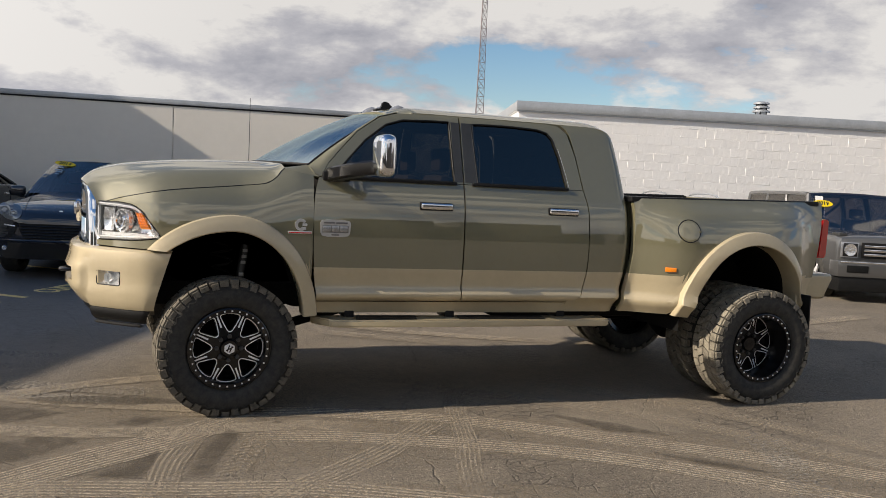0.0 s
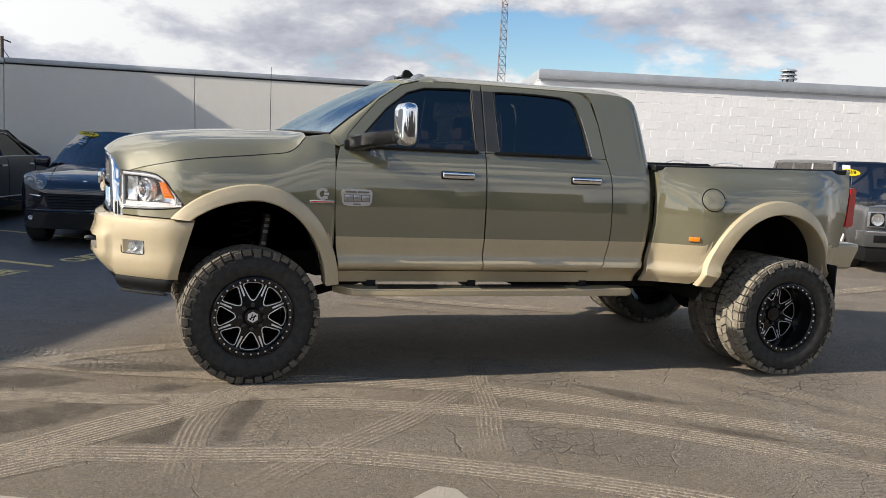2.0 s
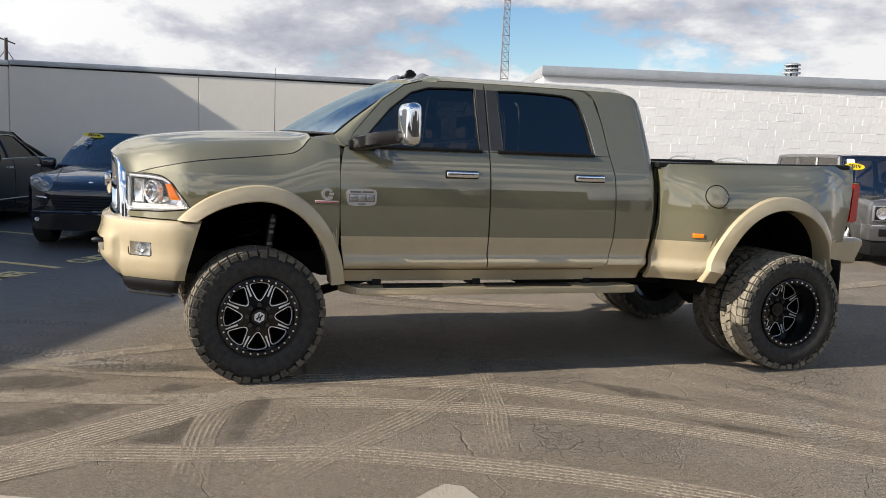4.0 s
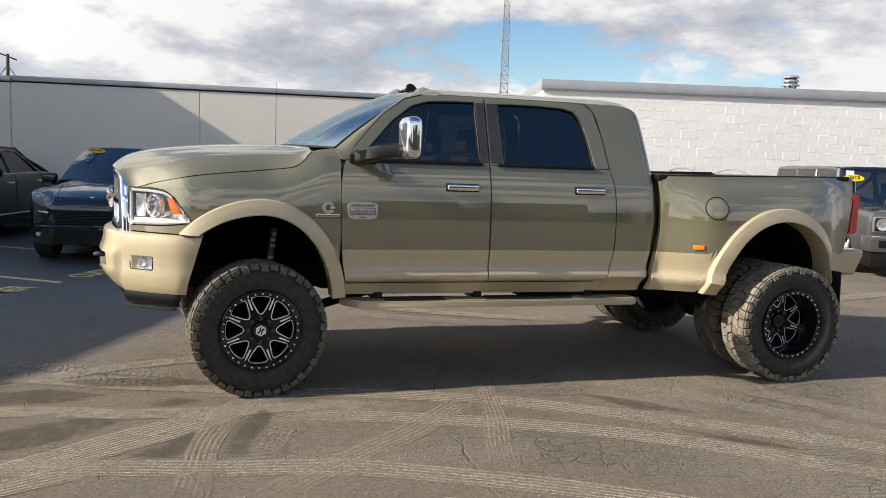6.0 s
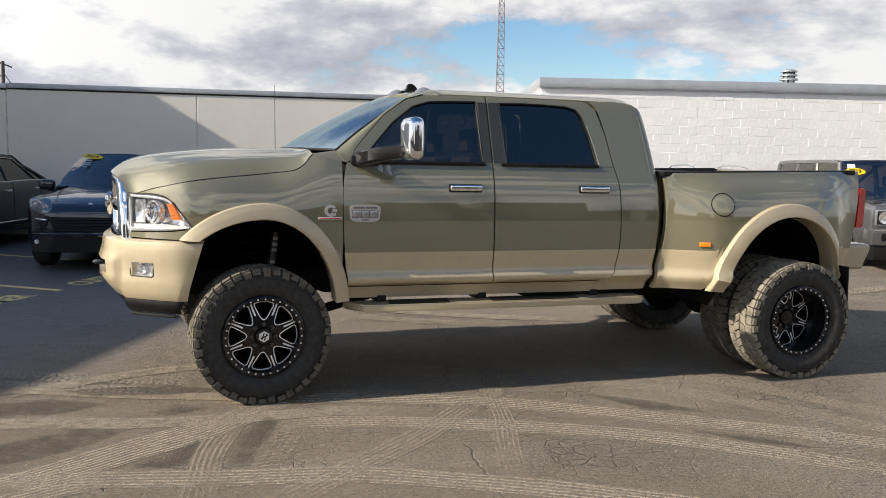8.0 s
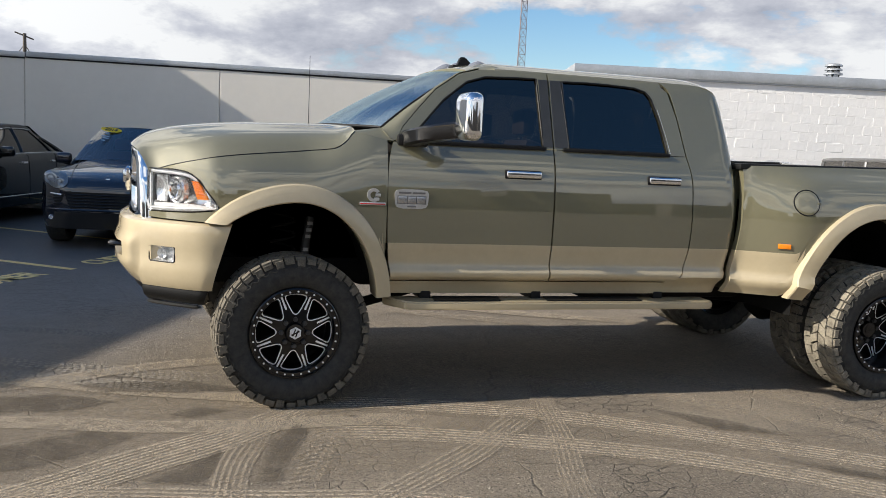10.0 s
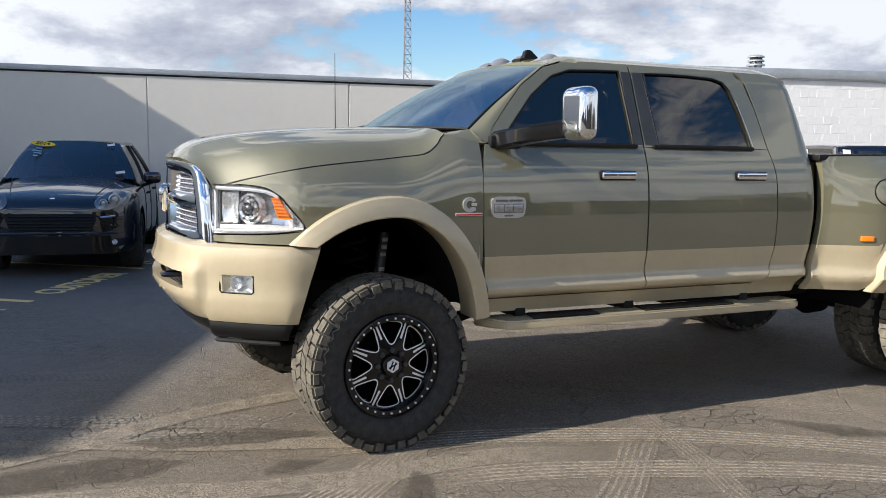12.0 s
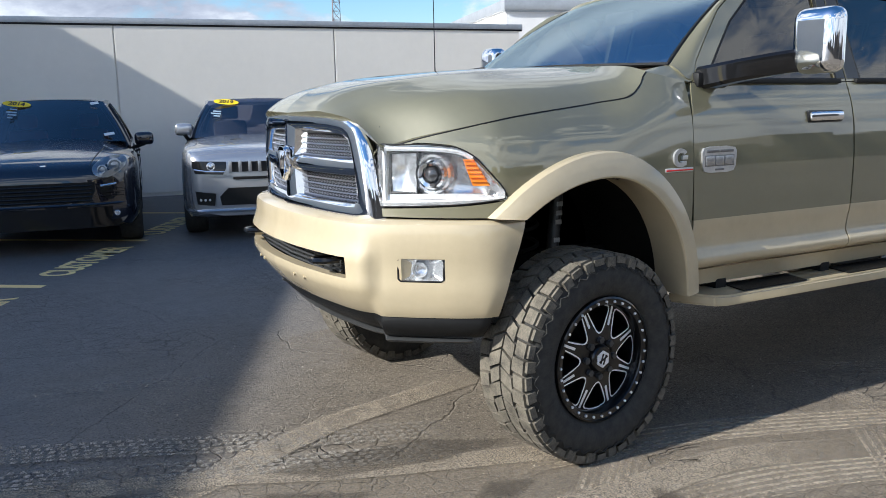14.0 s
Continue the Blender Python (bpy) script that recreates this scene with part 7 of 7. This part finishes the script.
    soft_ = math_node(t, "MULTIPLY", soft_, fade_)
    alpha = math_node(t, "MULTIPLY", math_node(t, "MULTIPLY", soft_, pat), ramp(t, math_node(t, "ADD", math_node(t, "MULTIPLY", n1.outputs["Fac"], 0.5), math_node(t, "ADD", math_node(t, "MULTIPLY", n2.outputs["Fac"], 0.3), math_node(t, "MULTIPLY", n3.outputs["Fac"], 0.2))), [(0.36, 0.1), (0.50, 1.0)]))
    t.links.new(mixed(t, ramp(t, n2.outputs["Fac"], [(0.42, 0.0), (0.58, 1.0)]), tuple(c * 0.45 for c in color), tuple(c * 1.45 for c in color)), b.inputs["Base Color"])
    bn = node(t, "ShaderNodeBump", Strength=0.6, Distance=0.01, Height=n2.outputs["Fac"])
    t.links.new(bn.outputs[0], b.inputs["Normal"])
    t.links.new(math_node(t, "MULTIPLY", alpha, strength), b.inputs["Alpha"])
    return m


RIBS = dust_material("tyre_dust_ribs", "ribs", 0.95, (0.44, 0.372, 0.28))
FAINT = dust_material("tyre_dust_faint", "ribs", 0.7, (0.42, 0.355, 0.268))
CHEVRON = dust_material("tyre_dust_chevron", "chevron", 0.6, (0.44, 0.372, 0.28))
LUGS = dust_material("tyre_dust_lugs", "lugs", 0.9, (0.36, 0.325, 0.27))
SMEAR = dust_material("dust_smear", "smear", 0.8, (0.4, 0.338, 0.255))
BROAD = dust_material("broad_dust", "smear", 0.5, (0.32, 0.268, 0.2))
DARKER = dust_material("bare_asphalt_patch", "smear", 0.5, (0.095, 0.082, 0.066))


def track(points, wide, mat, z, label="pale dusty tyre track on asphalt"):
    """A strip that follows ground points, with across and along stored for its dust."""
    pts = [Vector((x, y, 0)) for x, y in points]
    d = [0.0]
    for p, q in zip(pts, pts[1:]):
        d.append(d[-1] + (q - p).length)
    fx, fy = curve(list(zip(d, [p.x for p in pts]))), curve(list(zip(d, [p.y for p in pts])))
    n = max(6, int(d[-1] / 0.12))
    bm = bmesh.new()
    lay, ends = bm.loops.layers.uv.new("UVMap"), bm.loops.layers.uv.new("fade")
    fade = lambda q: min(1.0, min(q, d[-1] - q) / 0.6)
    prev = None
    for i in range(n + 1):
        s = d[-1] * i / n
        way = Vector((fx(s + 0.02) - fx(s - 0.02), fy(s + 0.02) - fy(s - 0.02), 0)).normalized()
        off = Vector((-way.y, way.x, 0)) * (wide / 2) * (1 + 0.04 * math.sin(7 * s + z * 900))
        c = Vector((fx(s), fy(s), z))
        pair = (bm.verts.new(c - off), bm.verts.new(c + off), s)
        if prev:
            f = bm.faces.new((prev[0], pair[0], pair[1], prev[1]))
            for lp, q in zip(f.loops, ((0, prev[2]), (0, pair[2]), (1, pair[2]), (1, prev[2]))):
                lp[lay].uv = q
                lp[ends].uv = (fade(q[1]), 0)
        prev = pair
    ob = part("tyre_track", bm, mat)
    return tagged(ob, label, "tyre track", "tyre tracks", "stuff")


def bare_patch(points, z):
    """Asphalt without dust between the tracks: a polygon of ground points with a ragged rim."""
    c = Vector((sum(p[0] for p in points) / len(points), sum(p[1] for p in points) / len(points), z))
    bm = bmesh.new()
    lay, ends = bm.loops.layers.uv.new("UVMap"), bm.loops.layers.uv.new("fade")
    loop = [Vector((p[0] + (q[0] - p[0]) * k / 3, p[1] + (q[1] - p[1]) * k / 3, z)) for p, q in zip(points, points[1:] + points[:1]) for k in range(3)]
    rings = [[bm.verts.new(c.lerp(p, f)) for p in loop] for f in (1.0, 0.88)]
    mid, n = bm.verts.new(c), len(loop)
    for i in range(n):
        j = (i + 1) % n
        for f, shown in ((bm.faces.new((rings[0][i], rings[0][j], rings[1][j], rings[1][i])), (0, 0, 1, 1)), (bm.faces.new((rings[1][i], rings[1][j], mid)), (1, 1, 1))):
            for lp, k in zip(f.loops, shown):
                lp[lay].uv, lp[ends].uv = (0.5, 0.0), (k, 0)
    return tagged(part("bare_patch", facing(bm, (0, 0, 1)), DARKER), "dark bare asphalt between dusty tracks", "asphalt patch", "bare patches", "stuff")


tracks = [
    ([(-2.6, -0.75), (-1.2, -0.55), (0.2, -0.55), (1.4, -0.75)], 0.95, BROAD),
    ([(-2.4, 0.55), (-1.2, 0.25), (0.2, -0.1), (1.6, -0.3)], 0.7, BROAD),
    ([(-2.0, -1.9), (-0.6, -1.6), (1.0, -1.75), (2.6, -2.4)], 0.8, BROAD),
    ([(1.2, -0.45), (2.2, -0.85), (3.2, -1.5), (4.2, -2.6)], 0.9, BROAD),
    ([(-0.9, 2.3), (0.0, 2.4), (0.8, 2.9)], 0.7, BROAD),
    # long curves beside the truck
    ([(-0.2, -0.36), (0.5, -0.45), (1.08, -0.63), (1.78, -0.92), (2.23, -1.18), (2.61, -1.48), (2.95, -1.78), (3.19, -2.01), (4.2, -3.1)], 0.25, RIBS),
    ([(-0.6, 0.25), (0.4, 0.12), (1.23, -0.14), (1.64, -0.32), (2.13, -0.62), (2.58, -0.93), (3.01, -1.22), (3.33, -1.48), (3.54, -1.65), (4.6, -2.7)], 0.25, RIBS),
    ([(1.6, 0.6), (2.2, 0.22), (2.63, -0.11), (3.08, -0.51), (3.43, -0.97), (3.76, -1.44), (4.6, -2.6)], 0.23, FAINT),
    ([(2.5, 0.7), (3.3, -0.04), (3.71, -0.62), (4.02, -1.17), (4.8, -2.6)], 0.23, FAINT),
    ([(-1.9, -0.93), (-1.36, -1.0), (-0.82, -1.1), (-0.27, -1.22), (0.30, -1.31), (0.81, -1.52), (1.37, -1.81), (1.9, -2.15), (2.8, -2.9)], 0.24, RIBS),
    # across them
    ([(1.75, 0.5), (1.60, 0.0), (1.43, -0.68), (1.27, -1.18), (1.12, -1.75)], 0.17, FAINT),
    ([(3.55, -0.75), (3.36, -1.19), (3.20, -1.59), (2.98, -2.08), (2.7, -2.7)], 0.26, LUGS),
    ([(-0.2, -1.8), (0.05, -1.50), (0.46, -1.15), (0.87, -0.79), (1.14, -0.50), (1.6, 0.0)], 0.22, FAINT),
    # fan in front of the nose
    ([(-1.9, -1.45), (-1.35, -1.04), (-1.12, -0.87), (-0.86, -0.66), (-0.56, -0.44), (-0.30, -0.27), (0.2, 0.2)], 0.20, RIBS),
    ([(-1.6, -1.25), (-0.98, -0.92), (-0.71, -0.72), (-0.40, -0.50), (-0.12, -0.24), (0.3, 0.15)], 0.20, RIBS),
    ([(-2.3, 0.05), (-1.55, -0.02), (-1.23, -0.08), (-0.73, -0.20), (-0.23, -0.24), (0.34, -0.21), (1.14, -0.43)], 0.22, SMEAR),
    ([(-0.46, -1.75), (-0.42, -1.33), (-0.36, -0.83), (-0.27, -0.50), (-0.15, -0.1)], 0.19, FAINT),
    ([(-0.22, -1.5), (-0.06, -1.10), (0.04, -0.81), (0.16, -0.46), (0.3, 0.0)], 0.16, CHEVRON),
    ([(-1.9, -1.6), (-1.30, -1.29), (-1.02, -1.15), (-0.6, -1.0)], 0.22, RIBS),
    ([(-2.4, 0.35), (-1.9, 0.56), (-1.50, 0.72), (-1.15, 0.91), (-0.75, 1.08), (-0.31, 1.19), (0.3, 1.35)], 0.20, SMEAR),
    ([(-2.9, 1.25), (-2.30, 0.99), (-1.46, 0.70), (-0.80, 0.43), (-0.32, 0.29), (0.4, 0.05)], 0.17, SMEAR),
    ([(-3.2, 1.75), (-2.29, 1.44), (-1.95, 1.31), (-1.38, 1.06), (-0.66, 0.80), (-0.27, 0.66)], 0.22, LUGS),
    ([(-3.2, 1.45), (-2.30, 1.14), (-1.88, 0.98), (-1.41, 0.79), (-0.73, 0.55), (-0.3, 0.42)], 0.20, LUGS),
    ([(-2.2, 2.30), (-1.87, 2.23), (-1.55, 2.13), (-1.07, 1.95)], 0.18, LUGS),
    ([(-1.8, 1.72), (-1.45, 1.66), (-1.0, 1.52)], 0.16, LUGS),
    ([(0.9, 3.2), (1.6, 2.75), (2.6, 2.2)], 0.25, FAINT),
    ([(1.2, 3.6), (2.2, 2.9), (3.6, 2.3)], 0.25, SMEAR),
    ([(5.0, 2.9), (7.0, 3.2), (9.5, 3.9)], 0.3, SMEAR),
]
for i, (pts, wide, mat) in enumerate(tracks):
    track(pts, wide, mat, 0.0020 + 0.0003 * i)
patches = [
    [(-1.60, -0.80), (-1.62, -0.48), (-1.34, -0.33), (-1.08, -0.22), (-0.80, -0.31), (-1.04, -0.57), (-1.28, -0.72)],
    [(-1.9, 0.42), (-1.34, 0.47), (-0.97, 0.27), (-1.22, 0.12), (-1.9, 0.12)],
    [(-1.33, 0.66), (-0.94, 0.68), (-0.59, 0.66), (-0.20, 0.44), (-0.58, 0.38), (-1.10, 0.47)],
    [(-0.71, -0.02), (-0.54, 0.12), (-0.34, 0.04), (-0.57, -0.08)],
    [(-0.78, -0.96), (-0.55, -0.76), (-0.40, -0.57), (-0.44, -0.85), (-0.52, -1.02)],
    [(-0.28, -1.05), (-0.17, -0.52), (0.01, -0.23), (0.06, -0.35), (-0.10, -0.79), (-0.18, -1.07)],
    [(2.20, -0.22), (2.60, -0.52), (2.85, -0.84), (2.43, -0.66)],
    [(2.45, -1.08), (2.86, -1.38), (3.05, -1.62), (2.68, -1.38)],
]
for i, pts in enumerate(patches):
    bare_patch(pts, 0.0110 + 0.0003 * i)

# a worn concrete edge that shows through the asphalt
bm = bmesh.new()
slab = [(-1.46, -1.47), (-1.25, -1.55), (-1.05, -1.63), (-0.86, -1.71), (-0.70, -1.86), (-0.9, -2.1), (-1.5, -2.1)]
plate(bm, [(x, y, 0.010) for x, y in slab], (0, 0, -0.02))
CONCRETE = material("worn_concrete", (0.40, 0.36, 0.29), rough=0.9, second=(0.30, 0.26, 0.20), vary=0.15, scale=14, bump=0.6, bump_scale=50)
slab_two = [(0.56, -1.97), (0.66, -1.89), (0.75, -1.83), (0.83, -1.88), (0.86, -2.02), (0.72, -2.10)]
bm_two = plate(bmesh.new(), [(x, y, 0.012) for x, y in slab_two], (0, 0, -0.02))
tagged(part("concrete_patch", bm_two, CONCRETE), "small pale worn concrete patch in the asphalt", "paving", kind="structure")
tagged(part("concrete_patch", bm, CONCRETE), "pale worn concrete patch in the asphalt", "paving", kind="structure")
CRACK = material("dark_crack", (0.018, 0.016, 0.014), rough=0.95, spec=0.1)
rng = random.Random(5)
cracks = [[(0.20, 0.10), (0.19, 0.03), (0.18, -0.04), (0.23, -0.05), (0.25, -0.13), (0.36, -0.17)], [(0.18, -0.04), (0.14, -0.10), (0.16, -0.18)], [(0.23, -0.05), (0.34, -0.03), (0.50, -0.06)]]
for pts in cracks:
    fine_pts = []
    for (xa, ya), (xb, yb) in zip(pts, pts[1:]):
        fine_pts += [(xa + (xb - xa) * k / 6 + rng.uniform(-0.006, 0.006), ya + (yb - ya) * k / 6 + rng.uniform(-0.006, 0.006)) for k in range(6)]
    rows = [[(x, y - w, 0.0155), (x, y + w, 0.0155)] for x, y in fine_pts for w in (rng.uniform(0.0015, 0.0055),)]
    tagged(part("crack", facing(sheet(rows), (0, 0, 1)), CRACK), "open crack in the old asphalt", "crack", "cracks", "stuff")
bm = bmesh.new()
for k in range(260):
    x, y = rng.uniform(-3.5, 4.5), rng.uniform(-2.6, 3.5)
    s = rng.uniform(0.002, 0.005) * (1.6 if rng.random() < 0.06 else 1)
    mm = Matrix.Translation((x, y, s * 0.4)) @ Euler((rng.random() * 3, rng.random() * 3, rng.random() * 3)).to_matrix().to_4x4()
    box(bm, -s, s, -s * 0.7, s * 0.7, -s * 0.5, s * 0.5, m=mm)
tagged(part("loose_grit", bm, CONCRETE), "scattered small stones and grit on the asphalt", "grit", kind="stuff")

# ---- blocks of the white wall ----
COURSE, LONG = 0.2, 0.4
rng = random.Random(11)
shapes = []
for k in range(4):
    bm = box(bmesh.new(), 0.003, LONG - 0.003, -0.003, 0.05, 0.002, COURSE - 0.002, 0.003, seg=1)
    for v in bm.verts:
        v.co += Vector((rng.uniform(-0.002, 0.002), rng.uniform(-0.0022, 0.0022), rng.uniform(-0.002, 0.002)))
    me = bpy.data.meshes.new("block")
    shaped(bm, 8).to_mesh(me)
    bm.free()
    me.materials.append(BLOCK)
    shapes.append(me)
rest = bmesh.new()
for row in range(17):
    z = row * COURSE - 0.03
    for col in range(-1, 60):
        u = col * LONG + (0.2 if row % 2 else 0.0)
        depth = rng.uniform(-0.0025, 0.0015)
        if 2.0 <= u < 8.6 and row >= 0:
            ob = new("block", rng.choice(shapes))
            ob.parent = block_wall
            ob.location = (u, depth, z)
        elif u >= -0.05 or (row % 2 == 0 and col >= 0):
            m = Matrix.Translation((u, depth, z))
            box(rest, 0.003, LONG - 0.003, -0.003, 0.05, 0.002, COURSE - 0.002, m=m)
        elif col == -1 and row % 2:
            box(rest, 0.006, 0.194, -0.004, 0.05, z + 0.005, z + COURSE - 0.005)
tagged(part("more_blocks", rest, BLOCK, block_wall), kind="stuff")
